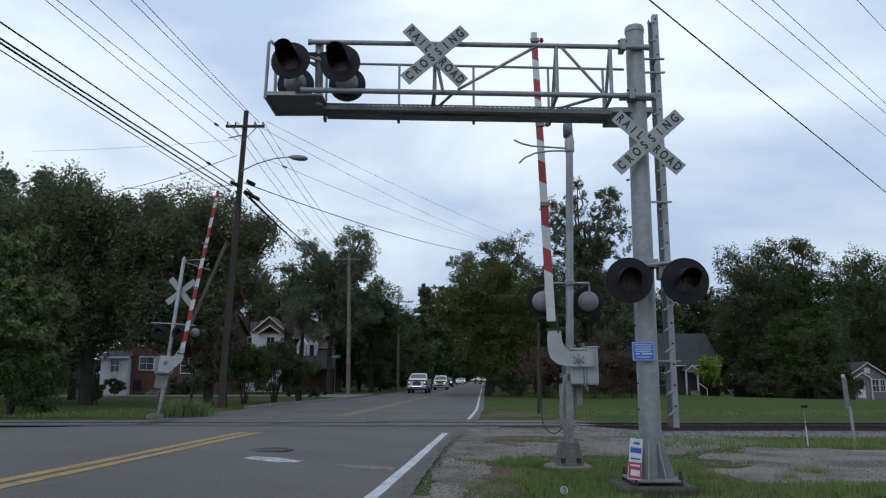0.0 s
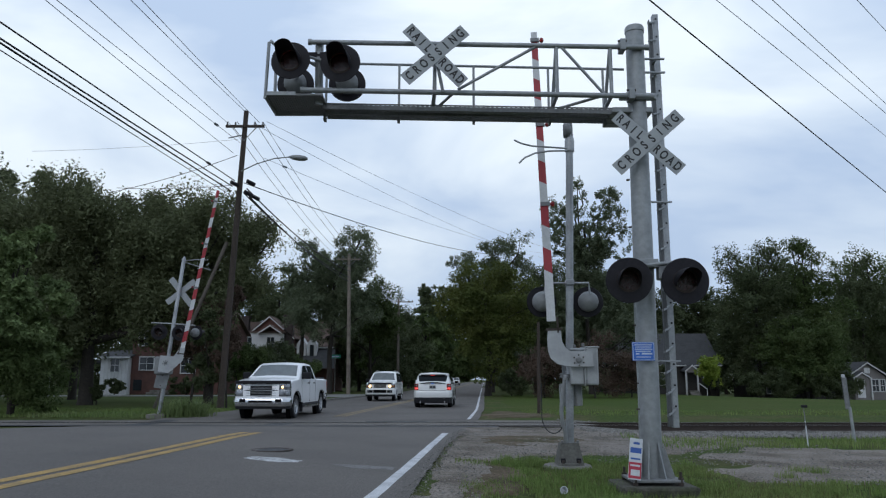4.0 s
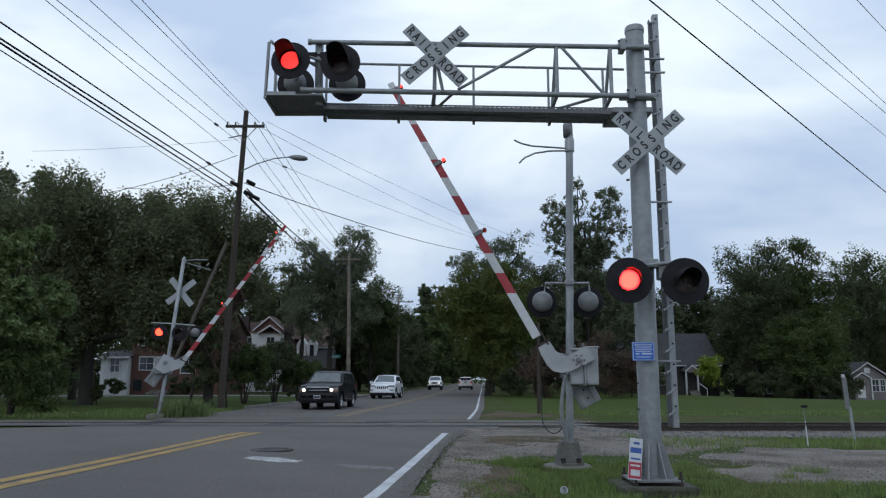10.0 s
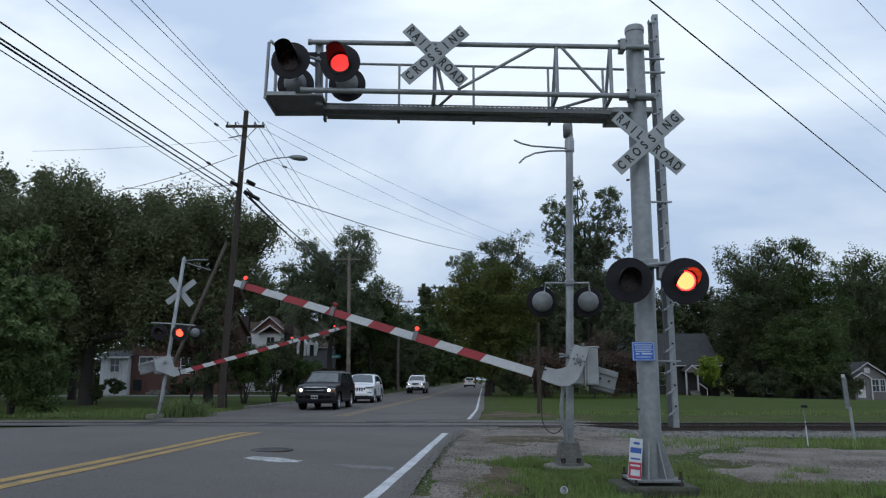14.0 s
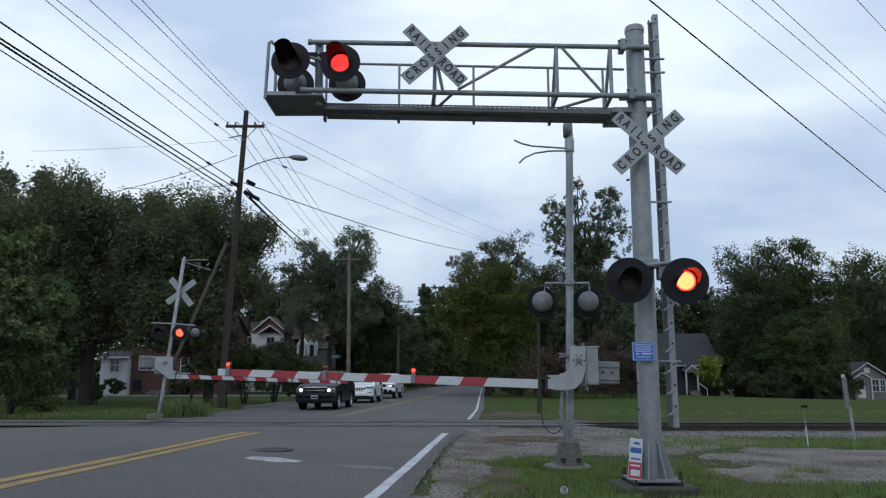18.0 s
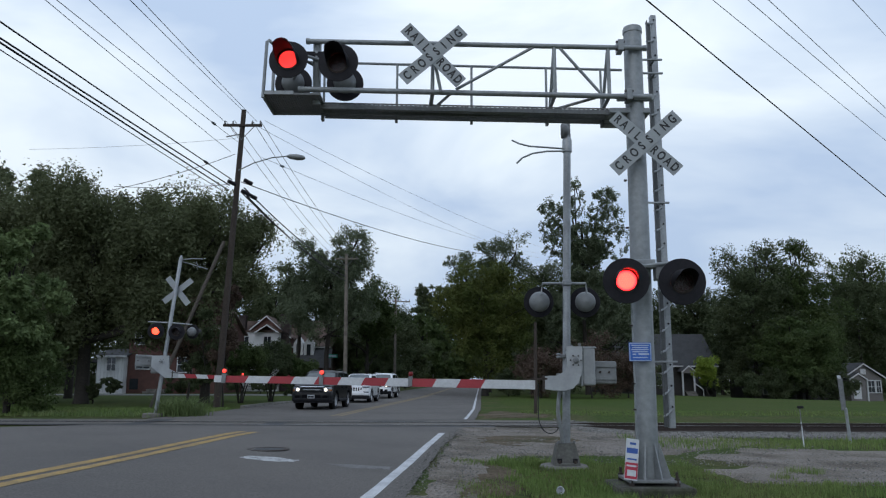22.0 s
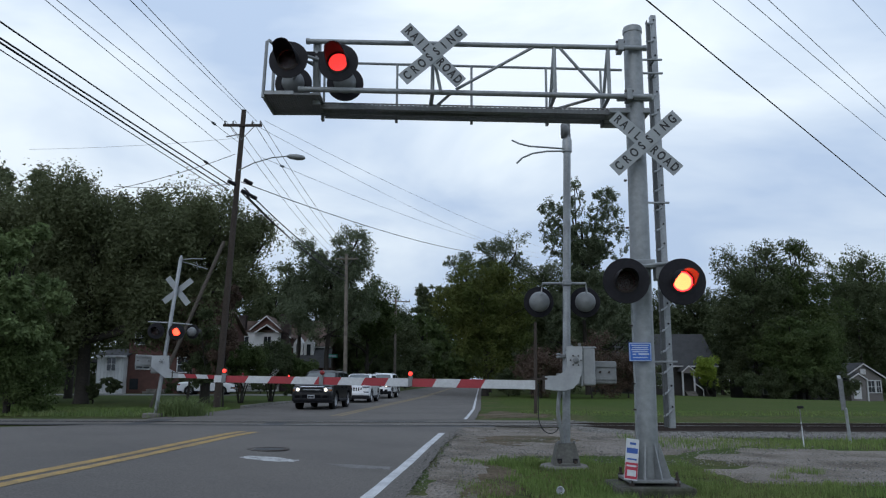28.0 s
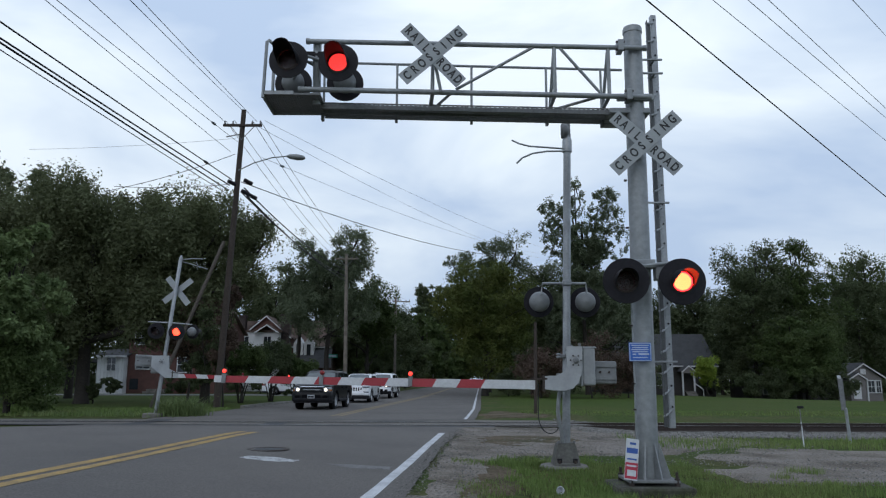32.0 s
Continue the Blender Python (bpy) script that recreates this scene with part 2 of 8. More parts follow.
class Mesh:
    """Gathers vertices and faces of one part."""

    def __init__(self):
        self.v, self.f = [], []

    def add(self, vs, fs):
        o = len(self.v)
        self.v += [tuple(p) for p in vs]
        self.f += [tuple(i + o for i in q) for q in fs]
        return self

    def box(self, lo, hi, m=None, bev=0.0):
        (a, b, c), (d, e, g) = lo, hi
        if bev <= 0:
            vs = [(x, y, z) for z in (c, g) for y in (b, e) for x in (a, d)]
            fs = [(0, 2, 3, 1), (4, 5, 7, 6), (0, 1, 5, 4), (2, 6, 7, 3), (0, 4, 6, 2), (1, 3, 7, 5)]
        else:
            bm = bmesh.new()
            bmesh.ops.create_cube(bm, size=1.0)
            for q in bm.verts:
                q.co = ((a + d) / 2 + q.co.x * (d - a), (b + e) / 2 + q.co.y * (e - b), (c + g) / 2 + q.co.z * (g - c))
            bmesh.ops.bevel(bm, geom=list(bm.edges), offset=bev, segments=2, affect="EDGES", profile=0.5)
            bm.verts.index_update()
            vs = [q.co.copy() for q in bm.verts]
            fs = [[q.index for q in p.verts] for p in bm.faces]
            bm.free()
        if m is not None:
            vs = [m @ Vector(p) for p in vs]
        return self.add(vs, fs)

    def tube(self, path, r, n=10, cap=True, r1=None):
        """A round bar along a path of points; r1: the radius at its end."""
        pts = [Vector(p) for p in path]
        rings = []
        for i, p in enumerate(pts):
            d = (pts[min(i + 1, len(pts) - 1)] - pts[max(i - 1, 0)]).normalized()
            side = d.cross(Vector((0, 0, 1)) if abs(d.z) < 0.95 else Vector((1, 0, 0))).normalized()
            up = side.cross(d)
            rr = r if r1 is None else r + (r1 - r) * i / (len(pts) - 1)
            rings.append([p + (side * math.cos(a) + up * math.sin(a)) * rr for a in [2 * math.pi * k / n for k in range(n)]])
        return self.loft(rings, cap)

    def loft(self, rings, cap=True, closed=True):
        n = len(rings[0])
        vs = [p for r in rings for p in r]
        fs = []
        for i in range(len(rings) - 1):
            for k in range(n if closed else n - 1):
                a, b = i * n + k, i * n + (k + 1) % n
                fs.append((a, b, b + n, a + n))
        if cap:
            fs.append(tuple(range(n - 1, -1, -1)))
            fs.append(tuple(range((len(rings) - 1) * n, len(rings) * n)))
        return self.add(vs, fs)

    def lathe(self, profile, m=None, n=24, arc=(0, 360)):
        """Turns (radius, height) pairs about z."""
        full = arc[1] - arc[0] >= 360
        k = n if full else n + 1
        angs = [radians(arc[0] + (arc[1] - arc[0]) * i / n) for i in range(k)]
        rings = [[Vector((r * math.cos(a), r * math.sin(a), z)) for a in angs] for r, z in profile]
        if m is not None:
            rings = [[m @ p for p in r] for r in rings]
        return self.loft(rings, False, full)

    def prism(self, outline, depth, m=None):
        """An outline of (x, y) pairs, thickened along z from 0 to depth."""
        n = len(outline)
        vs = [Vector((x, y, 0)) for x, y in outline] + [Vector((x, y, depth)) for x, y in outline]
        if m is not None:
            vs = [m @ p for p in vs]
        fs = [tuple(range(n - 1, -1, -1)), tuple(range(n, 2 * n))]
        fs += [(i, (i + 1) % n, n + (i + 1) % n, n + i) for i in range(n)]
        return self.add(vs, fs)

    def data(self, name, mat, smooth=False):
        me = bpy.data.meshes.new(name)
        me.from_pydata(self.v, [], self.f)
        me.materials.append(mat)
        if smooth:
            me.polygons.foreach_set("use_smooth", [True] * len(me.polygons))
            me.set_sharp_from_angle(angle=radians(40))
        me.update()
        return me


def thing(name, label, category, at=(0, 0, 0), turn=0.0, group="", kind=""):
    ob = new(name)
    ob.empty_display_size = 0.2
    ob.matrix_basis = pose(*at, 0, 0, turn)
    return tagged(ob, label, category, group, kind)


def part(name, mesh, mat, parent, label="", smooth=False, at=None):
    ob = new(name, mesh.data(name, mat, smooth))
    ob.parent = parent
    if at is not None:
        ob.matrix_basis = at
    return tagged(ob, label) if label else ob


def whole(name, mesh, mat, label="", category="", group="", kind="", smooth=False, at=None):
    ob = new(name, mesh.data(name, mat, smooth))
    if at is not None:
        ob.matrix_basis = at
    return tagged(ob, label, category, group, kind)


def lettering(name, text, size, mat, parent, m, label="", spacing=1.0, bold=0.0):
    """Words in the built-in font as a thin mesh."""
    c = bpy.data.curves.new(name, "FONT")
    c.body, c.size, c.extrude, c.align_x, c.align_y, c.space_character, c.offset = text, size, 0.002, "CENTER", "CENTER", spacing, bold
    tmp = new("lettering_curve", c)
    me = bpy.data.meshes.new_from_object(tmp)
    bpy.data.objects.remove(tmp)
    me.materials.clear()
    me.materials.append(mat)
    ob = new(name, me)
    ob.parent, ob.matrix_basis = parent, m
    return tagged(ob, label) if label else ob


def ease(a, b, x):
    t = min(1.0, max(0.0, (x - a) / (b - a)))
    return t * t * (3 - 2 * t)


def ground_z(x, y):
    """Height of the land: the road lies a little over the verge, the far lawn falls away."""
    z = (1 - ease(16, 24, y)) * min(0.27, max(-0.12, -0.034 * (x - 0.5)))
    z -= 0.16 * ease(3.6, 6.5, x) * ease(17, 21, y) * (1 - ease(26.5, 31, y))
    z -= 1.0 * ease(15, 45, x) * ease(38, 92, y)
    z -= 0.13 * math.exp(-((x - 2.86) ** 2 + (y - 10.1) ** 2) / 0.7)
    z -= 0.07 * math.exp(-((x - 2.0) ** 2 + (y - 12.35) ** 2) / 0.4)
    return z


def along(table, y):
    """Reads a table of (y, x) pairs at y, smoothly."""
    if y <= table[0][0]:
        (a, b), (c, d) = table[0], table[1]
        return b + (d - b) * (y - a) / (c - a)
    for (a, b), (c, d) in zip(table, table[1:]):
        if y <= c:
            return b + (d - b) * (y - a) / (c - a)
    (a, b), (c, d) = table[-2], table[-1]
    return b + (d - b) * (y - a) / (c - a)
# ---- ground, road and railway ----
EDGE_LINE = [(-30, -3.6), (8.7, -0.86), (12.2, -0.56), (19.4, -0.0), (26.7, 0.85), (35.2, 1.5), (66, 3.15), (142, 7.3), (231, 12.2), (420, 23)]
CENTRE_LINE = [(-30, -7.3), (8.8, -5.02), (11.7, -4.78), (18.4, -4.38), (29.6, -3.8), (38.8, -3.0), (60, -1.3), (142, 3.0), (231, 8.0), (420, 18.8)]
RIGHT_KERB = [(-30, -3.2), (8.8, -0.4), (15.7, 0.05), (20, 0.5), (26.7, 1.25), (35.2, 1.9), (66, 3.6), (142, 7.9), (231, 12.9), (420, 24)]
LEFT_KERB = [(-30, -12.6), (9, -10.6), (20, -10.3), (29.6, -9.9), (33.3, -9.4), (42, -8.8), (47, -7.7), (60, -6.3), (142, -1.6), (231, 3.5), (420, 14)]


def axis(points):
    out = []
    for a, b, step in points:
        k = max(1, int(round((b - a) / step)))
        out += [a + (b - a) * i / k for i in range(k)]
    return out + [points[-1][1]]


def sheet(name, xs, ys, mat, label, lift=0.0):
    m = Mesh()
    n = len(xs)
    m.add([(x, y, ground_z(x, y) + lift) for y in ys for x in xs],
          [(j * n + i, j * n + i + 1, (j + 1) * n + i + 1, (j + 1) * n + i) for j in range(len(ys) - 1) for i in range(n - 1)])
    return whole(name, m, mat, label, "ground", kind="structure", smooth=True)


sheet("ground", axis([(-1500, -100, 200), (-100, -20, 8), (-20, 20, 1), (20, 100, 5), (100, 1500, 200)]),
      axis([(-300, -20, 40), (-20, 40, 1), (40, 110, 5), (110, 300, 30), (300, 3000, 300)]), GRASS, "patchy green and brown verge grass", -0.03)


def ribbon(name, left, right, ys, mat, label, category, lift, wobble=0.0, columns=8, parent=None):
    m = Mesh()
    n = columns + 1
    for y in ys:
        a, b = left(y), right(y)
        if wobble:
            a += wobble * noise.noise((a * 3.1, y * 1.7, 2.0))
            b += wobble * noise.noise((b * 2.7 + 9, y * 1.9, 5.0))
        for i in range(n):
            x = a + (b - a) * i / columns
            m.v.append((x, y, ground_z(x, y) + lift))
    for j in range(len(ys) - 1):
        for i in range(columns):
            m.f.append((j * n + i, j * n + i + 1, (j + 1) * n + i + 1, (j + 1) * n + i))
    if parent:
        return part(name, m, mat, parent, label, smooth=True)
    return whole(name, m, mat, label, category, kind="structure", smooth=True)


ROAD_YS = axis([(-30, 6, 2), (6, 30, 0.5), (30, 70, 2), (70, 420, 15)])
road = ribbon("road", lambda y: along(LEFT_KERB, y), lambda y: along(RIGHT_KERB, y), ROAD_YS, ASPHALT, "grey two-lane asphalt road with worn wheel tracks", "road", 0.004, 0.05, 12)
line_ys = axis([(-30, 6, 2), (6, 17.8, 0.4)])
for k in (-0.25, 0.05):
    ribbon("centre_line", lambda y: along(CENTRE_LINE, y) + k, lambda y: along(CENTRE_LINE, y) + k + 0.185, line_ys, YELLOW, "worn double yellow line", "line", 0.009, 0.012, 1, road)
    ribbon("centre_line", lambda y: along(CENTRE_LINE, y) + k, lambda y: along(CENTRE_LINE, y) + k + 0.185, axis([(28.5, 70, 2), (70, 300, 15)]), DULLYELLOW, "dull worn double yellow line", "line", 0.009, 0.012, 1, road)
ribbon("edge_line", lambda y: along(EDGE_LINE, y) - 0.03, lambda y: along(EDGE_LINE, y) + 0.12, axis([(-30, 6, 2), (6, 19.5, 0.4)]), WHITELINE, "white edge line", "line", 0.009, 0.012, 1, road)
ribbon("edge_line", lambda y: along(EDGE_LINE, y), lambda y: along(EDGE_LINE, y) + 0.12, axis([(26.5, 70, 1.5), (70, 300, 15)]), WHITELINE, "white edge line", "line", 0.009, 0.012, 1, road)
# faded stop line, worn through in the middle, and the iron cover beside it
cover = thing("manhole_cover", "dark round iron manhole cover set flush in the asphalt", "manhole cover", (-3.05, 13.7, ground_z(-3.05, 13.7) + 0.006))
part("plate", Mesh().lathe([(0.0, 0.006), (0.28, 0.006), (0.3, 0.0)], n=28), PATCH, cover)
part("rim", Mesh().lathe([(0.3, 0.0), (0.31, 0.012), (0.37, 0.012), (0.38, 0.0)], n=28), RAILSTEEL, cover, "worn iron rim")
# tar patches and cracks
for x0, x1, y0, y1 in ((-22, 1.6, 22.15, 22.7), (-20, 1.7, 24.75, 24.95), (-20, 1.7, 26.0, 26.15), (-9.6, -8.9, 22.6, 25.9), (-5.4, -4.7, 22.6, 24.2), (-2.6, -0.4, 25.0, 25.5)):
    ribbon("tar_seam", lambda y: x0, lambda y: x1, axis([(y0, y1, (y1 - y0) / 2)]), PATCH, "black tar seam", "seam", 0.007, 0.2, 24, road)
ribbon("crossing_pad", lambda y: -34.0, lambda y: 4.2, axis([(22.6, 25.9, 0.4)]), CROSSPAD, "worn brown-grey asphalt between the rails", "crossing", 0.0055, 0.4, 40)

for y in (22.79, 23.0, 24.23, 24.44):
    ribbon("flangeway", lambda yy: -34.0, lambda yy: 4.1, axis([(y, y + 0.13, 0.065)]), PATCH, "black flangeway groove beside the rail", "groove", 0.0095, 0.03, 60, road)

# side street behind the lawn, on both sides of its junction
side = Mesh()
for i in range(41):
    x = -80 + 73.5 * i / 40
    y = 66.5 + 0.06 * (x + 7)
    w = 2.6 + 4.0 * ease(-16, -7, x)
    side.v += [(x, y - w, 0.006), (x, y + w * 0.8, 0.006)]
    if i:
        side.f.append((2 * i - 2, 2 * i, 2 * i + 1, 2 * i - 1))
whole("side_street", side, material("pale_asphalt", (0.16, 0.16, 0.155), 0.9, var=0.2, scale=0.5, fine=20, bump=0.3), "pale grey side street", "road", kind="structure")
kerb = Mesh()
for i in range(30):
    y0, y1 = 36 + i * 0.93, 36 + (i + 1) * 0.93 - 0.02
    a, b = along(LEFT_KERB, y0), along(LEFT_KERB, y1)
    kerb.add([(a - 0.2, y0, 0), (a + 0.02, y0, 0), (b + 0.02, y1, 0), (b - 0.2, y1, 0), (a - 0.2, y0, 0.13), (a, y0, 0.12), (b, y1, 0.12), (b - 0.2, y1, 0.13)],
             [(4, 5, 6, 7), (0, 1, 5, 4), (1, 2, 6, 5), (2, 3, 7, 6), (3, 0, 4, 7)])
whole("kerb", kerb, CONCRETE, "weathered concrete kerb along the lawn", "kerb", kind="structure")


def blob(name, outline, mat, label, lift, cell=0.14, rough=0.25, seed=0.0, sink=0.06):
    """A patch with an uneven edge, cut from small cells inside a rough outline of (x, y) pairs."""
    n = len(outline)

    def inside(x, y):
        x += rough * (noise.noise((x * 0.9, y * 0.9, seed)) + 0.5 * noise.noise((x * 3.1, y * 3.1, seed + 4)))
        y += rough * (noise.noise((x * 0.9, y * 0.9, seed + 9)) + 0.5 * noise.noise((x * 3.1, y * 3.1, seed + 2)))
        hit = False
        for k in range(n):
            (a, b), (c, d) = outline[k], outline[k - 1]
            if (b > y) != (d > y) and x < (c - a) * (y - b) / (d - b) + a:
                hit = not hit
        return hit
    x0, y0 = min(p[0] for p in outline) - 1, min(p[1] for p in outline) - 1
    nx, ny = int((max(p[0] for p in outline) + 1 - x0) / cell), int((max(p[1] for p in outline) + 1 - y0) / cell)
    m, index = Mesh(), {}

    def corner(i, j):
        if (i, j) not in index:
            index[i, j] = len(m.v)
            x, y = x0 + i * cell, y0 + j * cell
            x, y = x + cell * 0.4 * noise.noise((x * 5.1 / cell, y * 3.3 / cell, 1.0)), y + cell * 0.4 * noise.noise((x * 4.3 / cell, y * 5.7 / cell, 8.0))
            m.v.append((x, y, ground_z(x, y) + lift))
        return index[i, j]
    for j in range(ny):
        for i in range(nx):
            if inside(x0 + (i + 0.5) * cell, y0 + (j + 0.5) * cell):
                m.f.append((corner(i, j), corner(i + 1, j), corner(i + 1, j + 1), corner(i, j + 1)))
    uses = [0] * len(m.v)
    for q in m.f:
        for k in q:
            uses[k] += 1
    m.v = [p if uses[k] == 4 else (p[0], p[1], p[2] - sink) for k, p in enumerate(m.v)]
    return whole(name, m, mat, label, "ground", kind="structure", smooth=True)


blob("stop_line", [(-3.2, 12.3), (-3.14, 12.58), (-2.9, 12.56), (-2.45, 12.34), (-2.2, 12.2), (-2.22, 11.95), (-2.5, 11.86), (-2.95, 12.05)], WORNLINE, "faded white stop line", 0.009, 0.03, 0.16, 12.0, 0.004)
blob("stop_line", [(-1.75, 12.0), (-1.2, 11.9), (-0.68, 11.72), (-0.68, 11.35), (-1.3, 11.5)], FAINTLINE, "almost worn-off stop line", 0.009, 0.03, 0.16, 13.0, 0.004)
blob("shoulder_gravel", [(-0.4, 7.6), (0.3, 8.2), (0.9, 11.2), (0.9, 13.2), (1.5, 14.4), (3.0, 15.2), (4.9, 15.8), (6.8, 17.6), (8.2, 19.2), (7.6, 21.4), (4.2, 22.2), (0.6, 22.2), (0.4, 19.5), (0.1, 15.7), (-0.2, 11)],
     GRAVEL, "grey gravel and broken asphalt shoulder", 0.0085, 0.12)
blob("gravel_drive", [(4.3, 12.6), (5.0, 11.5), (7.2, 10.9), (12, 10.6), (16, 11.0), (18, 14.5), (12, 15.8), (9.2, 16.4), (6.6, 17.4), (5.2, 15.4), (5.3, 13.8)],
     GRAVEL, "grey gravel track with bare earth", 0.010, 0.14, 0.6, 3.0)
blob("bare_earth", [(0.2, 8.6), (1.1, 9.6), (1.35, 12), (1.0, 13.4), (0.6, 12.6), (0.35, 10.6)], DIRT, "trodden brown earth at the grass edge", 0.0125, 0.08, 0.3, 5.0)
blob("bare_earth", [(1.2, 16.0), (3.0, 17.4), (3.4, 19.2), (1.6, 19.6), (0.8, 18.2)], DIRT, "trodden brown earth at the grass edge", 0.0125, 0.1, 0.5, 8.0)
blob("bare_earth", [(1.7, 27.4), (3.9, 28.4), (4.4, 30.6), (2.3, 33.5), (1.7, 31)], DIRT, "trodden brown earth at the grass edge", 0.012, 0.14, 0.5, 9.0)
blob("lawn", [(3.0, 34.2), (7, 31.8), (14, 30.6), (30, 29), (70, 28), (90, 60), (60, 82), (30, 79), (12, 72), (5.2, 68), (4.0, 50)], LAWN, "mown green lawn beyond the railway", 0.02, 0.5, 0.5, 1.0)
blob("lawn", [(-9.8, 34.5), (-8.9, 44), (-7.6, 56), (-9.5, 60.5), (-40, 61), (-70, 60), (-60, 40), (-24, 34.5), (-16, 33)], LAWN, "mown green lawn before the brick house", 0.01, 0.5, 0.4, 2.0)
blob("ballast_bed", [(3.8, 21.6), (10, 21.0), (60, 20.6), (110, 20.4), (110, 27.4), (40, 27.0), (10, 26.6), (3.8, 26.2)], BALLAST, "grey crushed-stone ballast under the rails", 0.016, 0.3, 0.35, 4.0)
blob("ballast_bed", [(-33.5, 22.2), (-33.5, 26.8), (-40, 27), (-90, 27), (-90, 21.4), (-40, 21.8)], BALLAST, "grey crushed-stone ballast under the rails", 0.016, 0.3, 0.35, 6.0)

track = thing("railway_track", "single railway track with rusty rails on timber ties", "railway track", kind="structure")
RAIL_YS = (22.95, 24.39)
for ry in RAIL_YS:
    m, top = Mesh(), Mesh()
    for a, b in zip(axis([(-120, -16, 8), (-16, 10, 1), (10, 120, 6)]), axis([(-120, -16, 8), (-16, 10, 1), (10, 120, 6)])[1:]):
        def zz(_):
            return 0.016
        outline = [(-0.07, -0.17), (0.07, -0.17), (0.07, -0.155), (0.012, -0.14), (0.012, -0.04), (0.036, -0.03), (0.036, 0.0), (-0.036, 0.0), (-0.036, -0.03), (-0.012, -0.04), (-0.012, -0.14), (-0.07, -0.155)]
        m.loft([[(x, ry + u, zz(x) + w) for u, w in outline] for x in (a, b)], False)
        top.add([(a, ry - 0.03, zz(a) + 0.003), (b, ry - 0.03, zz(b) + 0.003), (b, ry + 0.03, zz(b) + 0.003), (a, ry + 0.03, zz(a) + 0.003)], [(0, 1, 2, 3)])
    part("rail", m, RAILSTEEL, track, "dark rusty steel rail")
    part("rail_head", top, RAILTOP, track, "bright worn rail head")
tie_mesh = Mesh().box((-0.11, 22.35, -0.29), (0.11, 25.0, -0.145), bev=0.01).data("tie", TIE)
for i in range(120):
    x = 4.6 + i * 0.55
    t = new("tie", tie_mesh)
    t.parent, t.matrix_basis = track, pose(x, 0.05 * math.sin(i * 2.3), 0.0, 0, 0, 0.8 * math.sin(i * 1.7))
# ---- crossing signals ----
FLASH = []          # turning lens units: (object, resting pose, phase)
MOVES = []          # other keyed things: (object, rows)


def lens_pose(x, y, z, face=0.0, tip=0.0):
    """A lamp's frame: its lens looks along local -y, turned by face about z."""
    return pose(x, y, z, 0, 0, face) @ pose(0, 0, 0, tip)


def flasher(parent, m, phase, disc=0.305, label="round black flashing lamp with hood", face=None, dot=None, core=None):
    """Backing disc, hood, rear housing and a lens unit whose dark and lit faces turn."""
    to_axis = m @ pose(0, 0, 0, 90)            # local z of a lathe becomes the lamp's -y
    head = part("signal_lamp", Mesh().lathe([(0.16, -0.02), (disc, -0.02), (disc + 0.004, -0.012), (disc, 0.0), (0.165, 0.0)], n=40), BLACK, parent, label, at=to_axis, smooth=True)
    hood = Mesh()
    rings = []
    for k in range(6):
        d = 0.4 * k / 5
        half = 125 - 60 * k / 5
        r = 0.165 - 0.03 * k / 5
        rings.append([(r * math.sin(radians(a)), r * math.cos(radians(a)), d) for a in [-half + 2 * half * i / 20 for i in range(21)]])
    hood.loft(rings, False, False)
    inner = [[(x * 0.955, y * 0.955, z) for x, y, z in r] for r in rings]
    hood.loft([r[::-1] for r in inner], False, False)
    hood.loft([rings[-1], inner[-1]], False, False)
    part("hood", hood, BLACK, head, "black tunnel hood", smooth=True)
    part("housing", Mesh().lathe([(0.17, -0.02), (0.175, -0.09), (0.15, -0.17), (0.09, -0.22), (0.0, -0.235)], n=28), CASE, head, "rounded grey housing", smooth=True)
    part("lens_rim", Mesh().lathe([(0.165, 0.0), (0.168, 0.012), (0.15, 0.016), (0.137, 0.012), (0.149, 0.003)], n=32), RAILSTEEL, head, "worn lens rim")
    unit = part("lens", Mesh().lathe([(0.0, 0.014), (0.08, 0.011), (0.146, 0.003), (0.148, -0.003)], n=32), LENSDARK, head, "dark red glass lens", smooth=True)
    unit.matrix_basis = pose(0, 0, -0.012)
    lit = part("lit_face", Mesh().lathe([(0.14, -0.004), (0.136, -0.007), (0.1, -0.012), (0.0, -0.016)], n=32), face or REDGLOW, unit, "glowing red lens face", smooth=True)
    dots = Mesh()
    for r, n in ((0.0, 1), (0.03, 6), (0.06, 12), (0.09, 18), (0.118, 24))[:4 if dot else 5]:
        for i in range(n):
            a = 2 * math.pi * i / n
            dots.lathe([(0.0085 if dot else 0.0095, 0.0), (0.0, -0.004)], pose(r * math.cos(a), r * math.sin(a), (-0.0195 if dot else -0.0165) + 0.045 * r), n=6)
    if dot:
        part("hot_core", Mesh().lathe([(0.12, -0.0115), (0.09, -0.0158), (0.0, -0.0185)], n=28), core or COREGLOW, lit, "orange-hot lamp core", smooth=True)
    part("diode_ring", dots, dot or DOTGLOW, lit, "bright orange-red diodes")
    FLASH.append((unit, phase))
    return head


SLIM = Matrix.Diagonal((0.72, 1, 1, 1))


